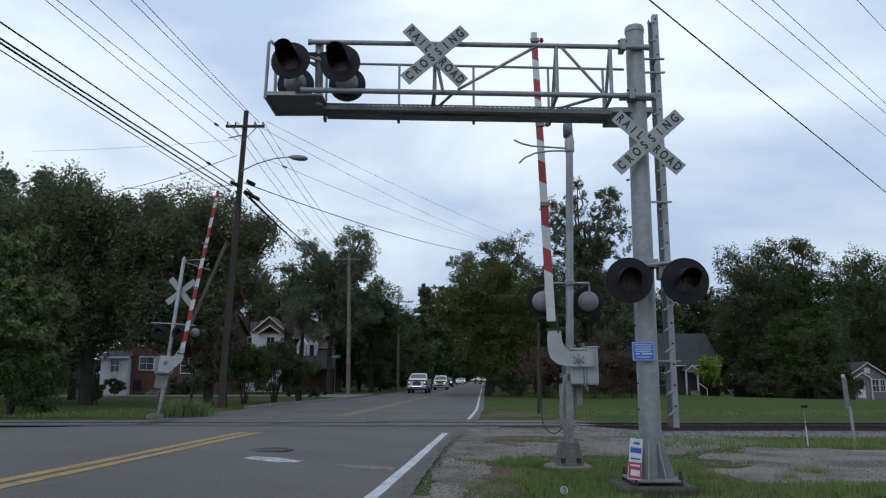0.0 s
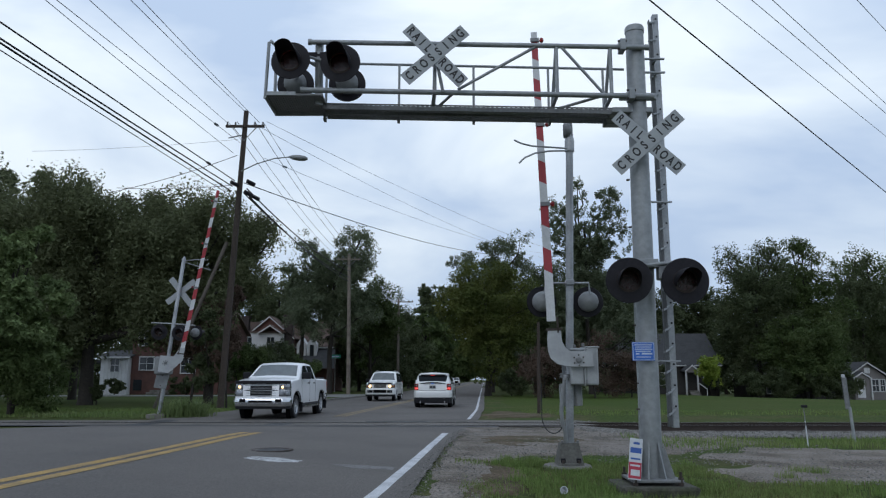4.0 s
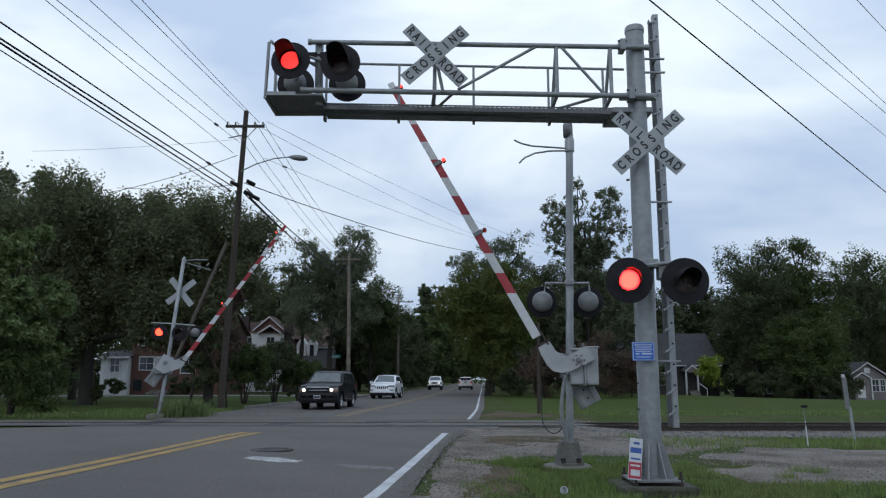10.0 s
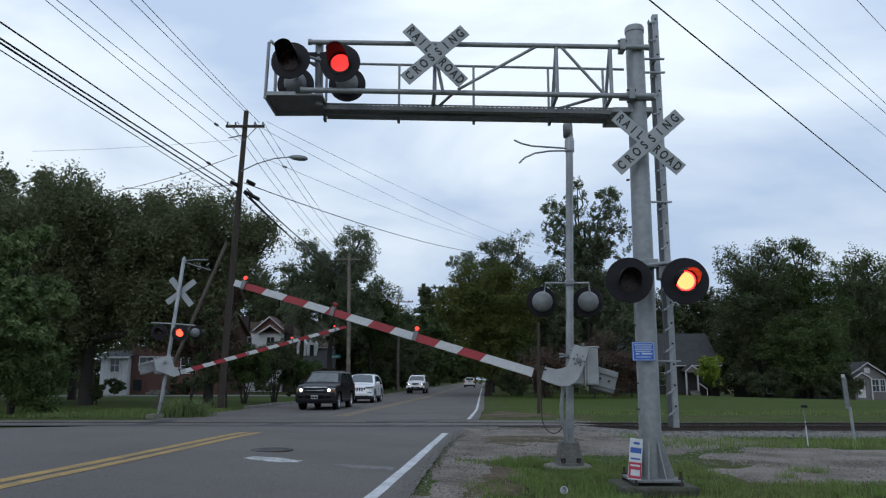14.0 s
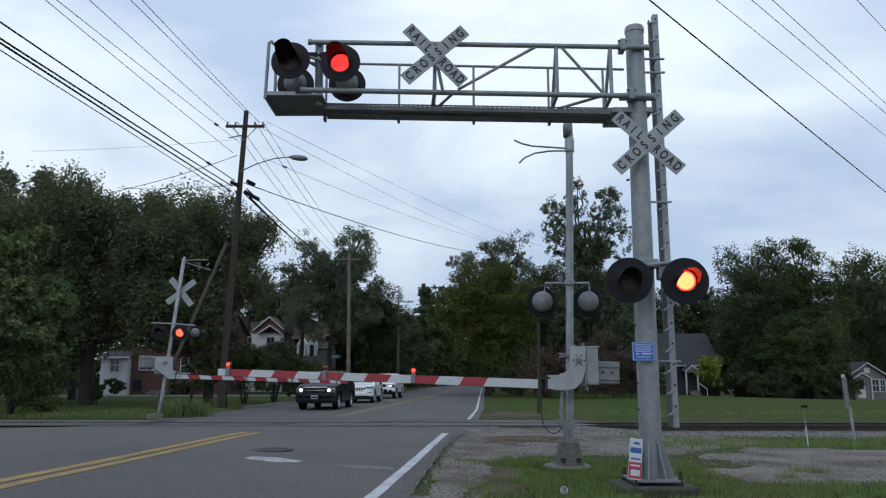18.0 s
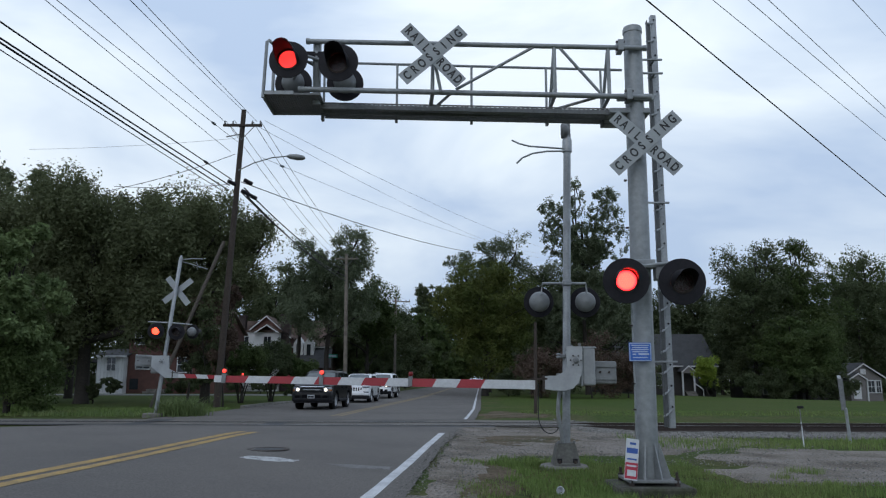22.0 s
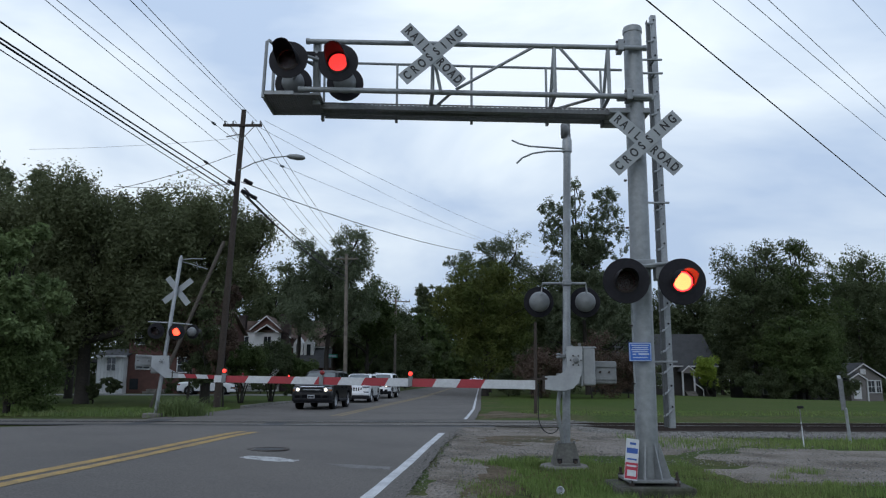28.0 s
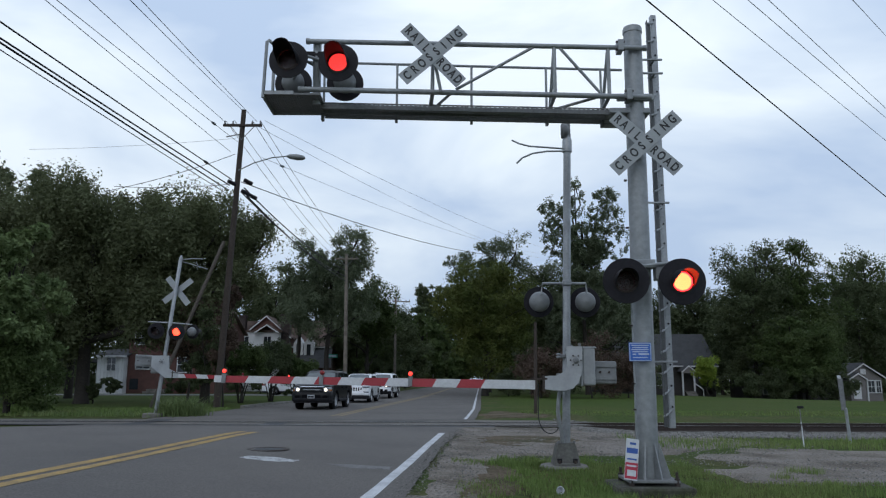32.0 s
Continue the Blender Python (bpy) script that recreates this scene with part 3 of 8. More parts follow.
def crossbuck(parent, m, text=True, half=0.625, wide=0.112, angles=(45, -45)):
    """Two crossed blades; local x right, z up, face along -y."""
    k0 = half / 0.625
    for i, ang in enumerate(angles):
        face = m @ pose(0, -0.012 * (1 - i) , 0) @ pose(0, 0, 0, 90) @ pose(0, 0, 0, 0, 0, ang)
        blade = part("blade", Mesh().box((-half, -wide, -0.003), (half, wide, 0.003), bev=0.0025), SIGNWHITE, parent, "white reflective crossbuck blade", at=face)
        if text:
            if i == 0:
                for k, ch in enumerate("CROSSING"):
                    lettering("letter", ch, 0.18, INK, blade, pose((-0.525 + 0.15 * k) * k0, 0, 0.004) @ SLIM, bold=0.005)
            else:
                for k, ch in enumerate("RAIL"):
                    lettering("letter", ch, 0.18, INK, blade, pose((-0.54 + 0.128 * k) * k0, 0, 0.004) @ SLIM, bold=0.005)
                for k, ch in enumerate("ROAD"):
                    lettering("letter", ch, 0.18, INK, blade, pose((0.165 + 0.128 * k) * k0, 0, 0.004) @ SLIM, bold=0.005)


def beam(mesh, a, b, r, n=10):
    return mesh.tube([a, b], r, n)


# the cantilever signal beside the road
MX, MY = 2.86, 10.6
signal = thing("cantilever_signal", "tall grey steel cantilever railway signal beside the road", "railway signal", (0, 0, 0))
gm = -0.08
mast = part("mast", Mesh().lathe([(0.158, gm + 0.12), (0.152, 0.6), (0.146, 2.3), (0.137, 5.2), (0.134, 6.55)], pose(MX, MY, 0, 0, 0.4, 0), n=32), GALV, signal, "smooth grey galvanised mast", smooth=True)
part("mast_cap", Mesh().lathe([(0.137, 6.54), (0.145, 6.545), (0.145, 6.61), (0.132, 6.64), (0.0, 6.65)], pose(MX, MY, 0, 0, 0.4, 0), n=32), GALV, mast, "rounded cap", smooth=True)
part("base_flange", Mesh().box((MX - 0.34, MY - 0.34, gm + 0.09), (MX + 0.34, MY + 0.34, gm + 0.13), bev=0.01), GALVDARK, signal, "square base plate")
for k in range(8):
    a = radians(22.5 + 45 * k)
    c, s = math.cos(a), math.sin(a)
    rib = Mesh()
    q = [(0.16, gm + 0.13), (0.31, gm + 0.13), (0.165, gm + 0.6)]
    n0 = Vector((-s, c, 0)) * 0.008
    vs = [Vector((MX + r * c, MY + r * s, z)) + n0 * e for e in (-1, 1) for r, z in q]
    rib.add(vs, [(2, 1, 0), (3, 4, 5), (0, 1, 4, 3), (1, 2, 5, 4), (2, 0, 3, 5)])
    part("gusset", rib, GALV, signal)
for k in range(4):
    a = radians(45 + 90 * k)
    x, y = MX + 0.43 * math.cos(a), MY + 0.43 * math.sin(a)
    part("anchor_bolt", Mesh().lathe([(0.0, 0.23), (0.02, 0.23), (0.02, 0.15), (0.038, 0.15), (0.038, 0.0)], pose(x, y, gm), n=10), RAILSTEEL, signal, "rusty anchor bolt")
footing = Mesh().box((MX - 0.52, MY - 0.46, gm - 0.4), (MX + 0.52, MY + 0.45, gm + 0.05), bev=0.04)
FOOTING = material("mossy_footing", (0.07, 0.066, 0.055), 0.95, var=0.4, scale=4, fine=25, second=(0.04, 0.045, 0.025), amount=0.9, bump=0.8)
part("footing", footing, FOOTING, signal, "rough concrete footing")

# truss: front plane, with the walkway behind it
XL, XR = -2.12, 2.72


def front(x, z):
    k = (x - XR) / (XL - XR)
    return (x, 10.42 - 0.2 * k, z + (0.014 if z < 6 else -0.012) * k)


ZT, ZB, ZW = 6.235, 5.47, 5.42
part("top_chord", beam(Mesh(), front(-1.97, ZT), front(3.06, ZT), 0.037, 14), GALV, signal, smooth=True)
part("lower_chord", beam(Mesh(), front(-2.06, ZB), front(3.1, ZB), 0.039, 14), GALV, signal, smooth=True)
part("rear_chord", beam(Mesh(), (-1.8, 10.62, 5.385), (2.72, 10.85, 5.31), 0.04, 14), GALV, signal, smooth=True)
for x, z in ((-1.97, ZT), (-2.06, ZB), (3.06, ZT), (3.1, ZB)):
    a, b = Vector(front(x, z)), Vector(front(x + (0.05 if x < 0 else -0.05), z))
    part("end_collar", Mesh().tube([a, b], 0.046, 14), GALV, signal, "welded pipe cap", smooth=True)
# the stout post that carries the outer lamps
part("lamp_post", beam(Mesh(), (-1.84, 10.5, 5.36), (-1.82, 10.32, ZT - 0.01), 0.06, 18), GALV, signal, "stout lamp post", smooth=True)
for z in (6.0, 6.08):
    part("post_band", beam(Mesh(), (-1.822, 10.335, z - 0.02), (-1.822, 10.335, z + 0.02), 0.068, 18), GALV, signal, smooth=True)
part("post_bracket", Mesh().box((-2.02, 10.27, 5.99), (-1.62, 10.31, 6.09), bev=0.01), BLACK, signal, "dark lamp bracket")
# each frame of the triangular truss: one bar to the front chord, one to the rear chord
for x in (-0.12, 1.675, 2.48):
    top_z = ZT if x > 0 else 5.9
    yr = 10.7 + 0.05 * x
    part("upright", beam(Mesh(), front(x, ZB), front(x, top_z), 0.028), GALV, signal, smooth=True)
    part("rear_upright", beam(Mesh(), (x - 0.02, yr, 5.385), front(x, top_z), 0.026), GALV, signal, smooth=True)
    part("outrigger", beam(Mesh(), front(x, ZB), (x - 0.04, yr, 5.375), 0.03), GALV, signal, smooth=True)
for a, b in (((1.4, ZT), (0.22, 5.52)), ((1.74, ZT), (2.36, 5.5))):
    part("diagonal", beam(Mesh(), front(*a), front(*b), 0.022), GALV, signal, smooth=True)
for a, b in ((-0.1, 0.16), (1.75, 2.36)):
    part("floor_brace", beam(Mesh(), front(b, ZB), (a, 10.72, 5.39), 0.022), GALV, signal, smooth=True)
for x, z in ((2.66, ZT), (2.76, ZB)):
    part("clamp", Mesh().box((x - 0.045, 10.3, z - 0.085), (x + 0.035, 10.5, z + 0.085), bev=0.008), GALV, signal, "bolted clamp")
    for dz in (-0.075, 0.05):
        part("bolt", Mesh().box((x - 0.07, 10.34, z + dz), (x + 0.06, 10.37, z + dz + 0.025)), RAILSTEEL, signal)
part("bracket", Mesh().box((2.6, 10.42, 5.42), (3.14, 10.5, 5.52), bev=0.01), GALV, signal)
part("bracket", Mesh().box((2.5, 10.5, 5.25), (3.1, 11.2, 5.33), bev=0.01), GALV, signal)
# walkway of open grating: bearers and cross bars
WY0, WY1 = 10.58, 10.98
FALL = pose(-1.8, 0, 5.4) @ pose(0, 0, 0, 0, 1.0, 0) @ pose(1.8, 0, -5.4)
for y in (WY0, (WY0 + WY1) / 2, WY1):
    part("bearer", Mesh().box((-1.78, y - 0.02, ZW - 0.1), (2.66, y + 0.02, ZW - 0.03), bev=0.004), GALVDARK, signal, "dark angle bearer", at=FALL)
grate = Mesh()
for i in range(64):
    x = -1.78 + 4.4 * i / 63
    grate.box((x - 0.008, WY0, ZW - 0.012), (x + 0.022, WY1, ZW))
for i in range(6):
    y = WY0 + (WY1 - WY0) * i / 5
    grate.box((-1.78, y - 0.006, ZW - 0.016), (2.62, y + 0.008, ZW + 0.003))
tagged(part("grating", grate, GALVDARK, signal, "open steel grating floor", at=FALL), kind="stuff")
platform = Mesh()
for i in range(24):
    x = -2.56 + 0.8 * i / 23
    platform.box((x - 0.005, 10.24, ZW - 0.02), (x + 0.019, 10.95, ZW + 0.01))
for i in range(10):
    y = 10.24 + 0.71 * i / 9
    platform.box((-2.56, y - 0.008, ZW - 0.016), (-1.76, y + 0.008, ZW + 0.013))
tagged(part("end_platform", platform, GALVDARK, signal, "open grating end platform"), kind="stuff")
part("platform_edge", Mesh().box((-2.58, 10.22, ZW - 0.015), (-2.13, 10.25, ZW + 0.04)).box((-2.58, 10.22, ZW - 0.06), (-2.55, 10.97, ZW + 0.04)).box((-2.58, 10.94, ZW - 0.06), (-1.76, 10.97, ZW + 0.04)), GALV, signal)
for x in (-1.81, -0.68, 0.475, 1.635, 2.485):
    part("hanger", Mesh().box((x - 0.02, 10.9, ZW - 0.15), (x + 0.02, 11.0, ZW - 0.03)), GALVDARK, signal, at=FALL)
    part("rail_post", beam(Mesh(), (x, WY1, ZW - 0.018 * (x + 1.8)), (x, WY1, 6.19 - 0.022 * x), 0.019, 8), GALV, signal)
part("handrail", beam(Mesh(), (-2.06, WY1, 6.235), (2.82, WY1, 6.125), 0.02), GALV, signal)
part("end_rail", Mesh().tube([(-2.57, 10.24, ZW - 0.06), (-2.545, 10.24, 6.22), (-2.53, 10.3, 6.27), (-2.56, 10.8, 6.42), (-2.6, 10.95, 6.36), (-2.6, 10.95, ZW)], 0.024, 10), GALV, signal)
# lamps and crossbucks
flasher(signal, lens_pose(-2.2, 10.12, 5.893, -4, -2), 0, 0.282)
flasher(signal, lens_pose(-1.48, 10.12, 5.852, -4, -2), 1, 0.287)
flasher(signal, lens_pose(-2.29, 11.0, 5.88, 183), 1, 0.282)
flasher(signal, lens_pose(-1.49, 11.0, 5.885, 183), 0, 0.282)
part("lamp_arm", Mesh().tube([(-2.23, 10.34, 5.95), (-2.0, 10.26, 6.02), (-1.5, 10.34, 5.9)], 0.025, 8), GALV, signal)
part("lamp_arm", Mesh().tube([(-2.28, 10.85, 5.86), (-2.0, 10.3, 5.97), (-1.53, 10.85, 5.85)], 0.025, 8), GALV, signal)
crossbuck(signal, pose(-0.115, 10.13, 5.975, 0, 0, 2), True, 0.585, 0.101, (42, -46))
part("sign_post", Mesh().tube([(0.0, 10.26, ZB), (-0.1, 10.2, 5.95)], 0.024, 8), GALV, signal)
crossbuck(signal, pose(2.95, 10.3, 4.72, 0, 0, -6), True, 0.612, 0.103, (41, -44))
flasher(signal, lens_pose(2.545, 10.12, 2.7, -9, 1), 0, 0.311, face=HOTFACE, dot=WHITEHOT, core=LEFTCORE)
flasher(signal, lens_pose(3.315, 10.12, 2.69, -4, 0), 1, 0.318, face=HOTFACE, dot=HOTGLOW, core=RIGHTCORE)
part("lamp_arm", Mesh().tube([(2.56, 10.3, 2.8), (2.62, 10.38, 2.975), (2.9, 10.4, 2.95), (3.22, 10.38, 2.985), (3.3, 10.3, 2.8)], 0.03, 8), GALV, signal)
part("lamp_bracket", Mesh().box((2.68, 10.38, 2.92), (3.04, 10.78, 3.04), bev=0.01), GALV, signal)
part("junction_box", Mesh().box((3.04, 10.4, 2.75), (3.2, 10.56, 2.98), bev=0.015), CASE, signal, "small cast junction box")
# notice plate, its print too small to read
notice = part("notice_plate", Mesh().box((2.605, 10.36, 1.615), (2.915, 10.372, 1.87), bev=0.004), SIGNBLUE, signal, "blue enamel notice with pale print")
part("border", Mesh().box((2.612, 10.357, 1.855), (2.908, 10.361, 1.863)).box((2.612, 10.357, 1.622), (2.908, 10.361, 1.63)).box((2.612, 10.357, 1.63), (2.62, 10.361, 1.855)).box((2.9, 10.357, 1.63), (2.908, 10.361, 1.855)), SIGNPALE, notice)
for k, (x0, x1, z, h) in enumerate(((2.64, 2.88, 1.825, 0.013), (2.65, 2.87, 1.796, 0.013), (2.64, 2.88, 1.767, 0.013), (2.65, 2.86, 1.738, 0.013), (2.655, 2.70, 1.70, 0.02), (2.735, 2.88, 1.70, 0.024), (2.66, 2.86, 1.66, 0.012))):
    part("print_bar", Mesh().box((x0, 10.357, z), (x1, 10.361, z + h)), SIGNPALE, notice)
for z in (0.95, 1.3, 2.1, 3.5, 4.2, 5.0):
    part("cable_clip", Mesh().box((MX - 0.2, MY - 0.15, z), (MX - 0.16, MY - 0.1, z + 0.02)), RAILSTEEL, signal)
part("conduit", Mesh().tube([(MX - 0.165, MY - 0.12, gm + 0.2), (MX - 0.16, MY - 0.11, 2.9)], 0.012, 8), GALV, signal)

# the ladder behind the mast
# left rail takes the darkened copy in place of real shadow
ladder = part("ladder", Mesh().box((3.21, 10.86, 0.7), (3.22, 10.93, 6.9)).box((3.22, 10.93, 0.7), (3.285, 10.94, 6.9)), SHADEALU, signal, "aluminium channel ladder rail, coloured dark as in shadow")
part("side_rail", Mesh().box((3.315, 11.0, 0.68), (3.325, 11.1, 7.06), bev=0.003).box((3.325, 11.0, 0.68), (3.4, 11.012, 7.06)), ALU, ladder)
rung = Mesh().tube([(3.2, 10.87, 0), (3.27, 10.93, 0.03), (3.36, 11.02, 0.09)], 0.017, 8).data("rung", GALV)
holes = Mesh().lathe([(0.0, 0.0), (0.016, 0.001)], pose(0, 0, 0, 90), n=8).data("hole", BLACK)
for i in range(21):
    r = new("rung", rung)
    r.parent, r.matrix_basis = ladder, pose(0, 0, 0.85 + i * 0.3)
    h = new("hole", holes)
    h.parent, h.matrix_basis = ladder, pose(3.362, 10.996, 0.98 + i * 0.3)
for z in (1.62, 3.95, 5.98, 6.2):
    part("standoff", Mesh().box((2.98, 10.74, z - 0.012), (3.39, 10.78, z + 0.012), bev=0.004).box((3.25, 10.78, z - 0.012), (3.28, 11.0, z + 0.012)), ALU, ladder)

# the near gate
GX, GY = 2.06, 12.6
gg = -0.053
gate = thing("crossing_gate", "grey railway crossing gate mast with bell, lamps and striped arm", "crossing gate")
part("mast", Mesh().lathe([(0.066, gg + 0.35), (0.066, 3.0), (0.064, 5.62)], pose(GX + 0.01, GY, 0, 0, 1.6, 0) , n=20), ALU, gate, "thin aluminium mast", smooth=True)
part("pinnacle", Mesh().lathe([(0.085, 5.3), (0.085, 5.5), (0.07, 5.55)], pose(GX + 0.01, GY, 0, 0, 1.6, 0), n=18), ALU, gate, smooth=True)
bell = part("bell", Mesh().lathe([(0.0, -0.05), (0.13, -0.045), (0.145, 0.0), (0.12, 0.05), (0.05, 0.085), (0.0, 0.09)], pose(GX + 0.12, GY - 0.02, 5.68, 90, 0, 70) , n=24), GALVDARK, gate, "round dark metal bell", smooth=True)
part("bell_body", Mesh().box((GX + 0.06, GY - 0.06, 5.55), (GX + 0.22, GY + 0.06, 5.82), bev=0.03), GALVDARK, bell)
foot = part("base_casting", Mesh().loft([[(GX + sx * w, GY + sy * w, z) for sx, sy in ((-1, -1), (1, -1), (1, 1), (-1, 1))] for w, z in ((0.215, gg + 0.03), (0.205, gg + 0.08), (0.15, gg + 0.36), (0.135, gg + 0.4))]), CASTBASE, gate, "four-sided cast base")
part("base_plate", Mesh().box((GX - 0.23, GY - 0.23, gg + 0.0), (GX + 0.23, GY + 0.23, gg + 0.045), bev=0.01), CASTBASE, foot)
for sx in (-0.125, 0.125):
    part("bolt_pocket", Mesh().box((GX + sx - 0.04, GY - 0.206, gg + 0.09), (GX + sx + 0.04, GY - 0.15, gg + 0.165), bev=0.012), BLACK, foot, "dark bolt pocket")
    part("anchor_nut", Mesh().lathe([(0.0, 0.05), (0.024, 0.05), (0.024, 0.0)], pose(GX + sx, GY - 0.212, gg + 0.085), n=6), RAILSTEEL, foot)
    part("set_bolt", Mesh().box((GX + sx - 0.02, GY - 0.15, gg + 0.395), (GX + sx + 0.02, GY - 0.11, gg + 0.44), bev=0.006), GALVDARK, foot)
part("foot_lip", Mesh().box((GX - 0.15, GY - 0.236, gg + 0.045), (GX + 0.15, GY - 0.2, gg + 0.09), bev=0.012), CASTBASE, foot)
part("footing", Mesh().lathe([(0.0, gg + 0.05), (0.37, gg + 0.05), (0.4, gg + 0.02), (0.41, gg - 0.2)], pose(GX - 0.03, GY, 0), n=26), CONCRETE, gate, "round concrete footing")
part("cable_pipe", Mesh().tube([(1.995, 12.46, gg + 0.4), (1.985, 12.45, 0.52), (1.945, 12.44, 0.66), (1.93, 12.44, 0.85), (1.945, 12.44, 1.05), (1.99, 12.44, 1.3), (2.0, 12.5, 1.38)], 0.033, 10), CASE, gate, "bent grey cable pipe", smooth=True)
part("dangling_cable", Mesh().tube([(1.62, 12.45, 1.3), (1.615, 12.45, 1.05)] + [(1.79 - 0.18 * math.cos(math.pi * k / 12), 12.44, 0.78 - 0.26 * math.sin(math.pi * k / 12) - 0.04 * k / 12) for k in range(13)], 0.008, 6), WIRE, gate, "thin hanging black cable")
flasher(gate, lens_pose(1.7, 12.85, 2.68, 186), 1, 0.26)
flasher(gate, lens_pose(2.5, 12.85, 2.68, 176), 0, 0.26)
part("lamp_arm", Mesh().tube([(1.72, 12.64, 2.8), (1.74, 12.62, 2.98), (2.48, 12.62, 2.98), (2.5, 12.64, 2.8)], 0.02, 8), ALU, gate)
part("lamp_clamp", Mesh().box((2.08, 12.5, 2.93), (2.22, 12.7, 3.03), bev=0.02), ALU, gate)
part("wire_horn", Mesh().tube([(2.2, 12.55, 5.34), (1.85, 12.5, 5.35), (1.55, 12.5, 5.37), (1.36, 12.5, 5.42), (1.24, 12.5, 5.48)], 0.016, 8), ALU, gate, "bent support rod")
part("wire_horn", Mesh().tube([(2.2, 12.55, 5.3), (1.85, 12.5, 5.28), (1.6, 12.5, 5.24), (1.42, 12.5, 5.16), (1.32, 12.5, 5.06)], 0.016, 8), ALU, gate, "bent support rod")
# gate mechanism
mech = part("mechanism_case", Mesh().box((2.335, 12.36, 1.27), (2.55, 12.72, 1.885), bev=0.03), CASELIGHT, gate, "grey cast mechanism case")
part("gear_housing", Mesh().box((2.095, 12.37, 1.275), (2.31, 12.55, 1.84), bev=0.025), CASELIGHT, mech)
part("flange", Mesh().box((2.308, 12.345, 1.262), (2.337, 12.7, 1.895), bev=0.006), CASELIGHT, mech)
part("lid", Mesh().box((2.34, 12.345, 1.872), (2.57, 12.73, 1.9), bev=0.012), CASELIGHT, mech)
part("crank_shaft", Mesh().tube([(2.09, 12.345, 1.845), (2.31, 12.345, 1.845)], 0.028, 10), GALV, mech, smooth=True)
for x, z in ((2.3, 1.92), (2.16, 1.9)):
    part("knob", Mesh().box((x - 0.022, 12.36, z - 0.03), (x + 0.022, 12.4, z + 0.03), bev=0.012), GALVDARK, mech)
for z in (1.8, 1.33):
    part("hinge", Mesh().tube([(2.345, 12.352, z - 0.03), (2.345, 12.352, z + 0.03)], 0.014, 8), CASE, mech)
for z in (1.42, 1.75):
    part("mast_clamp", Mesh().box((1.97, 12.5, z - 0.03), (2.1, 12.7, z + 0.03), bev=0.012), GALVDARK, mech)
    for zz in (-0.02, 0.03):
        part("clamp_bolt", Mesh().tube([(1.93, 12.5, z + zz), (2.0, 12.5, z + zz)], 0.016, 6), GALV, mech)
part("cable_gland", Mesh().lathe([(0.0, 0.0), (0.045, 0.0), (0.045, 0.06), (0.03, 0.08)], pose(2.02, 12.46, 1.36), n=12), GALV, mech)
TIPGLOW = glow("lit_tip_lamp", (1.0, 0.045, 0.03), 2.4)
PIVOT = Vector((2.215, 12.3, 1.67))


NEAR_CAST = [(-0.11, 0.23), (0.14, 0.23), (0.15, -0.14), (0.23, -0.21), (0.32, -0.25), (0.5, -0.26), (0.5, -0.47), (0.37, -0.49), (0.175, -0.49), (0.045, -0.45), (-0.045, -0.35), (-0.085, -0.23), (-0.1, -0.12)]
FAR_CAST = [(-0.35, 0.19), (0.23, 0.23), (0.27, -0.24), (0.62, -0.4), (0.62, -0.56), (0.17, -0.58), (-0.1, -0.38), (-0.35, -0.19)]


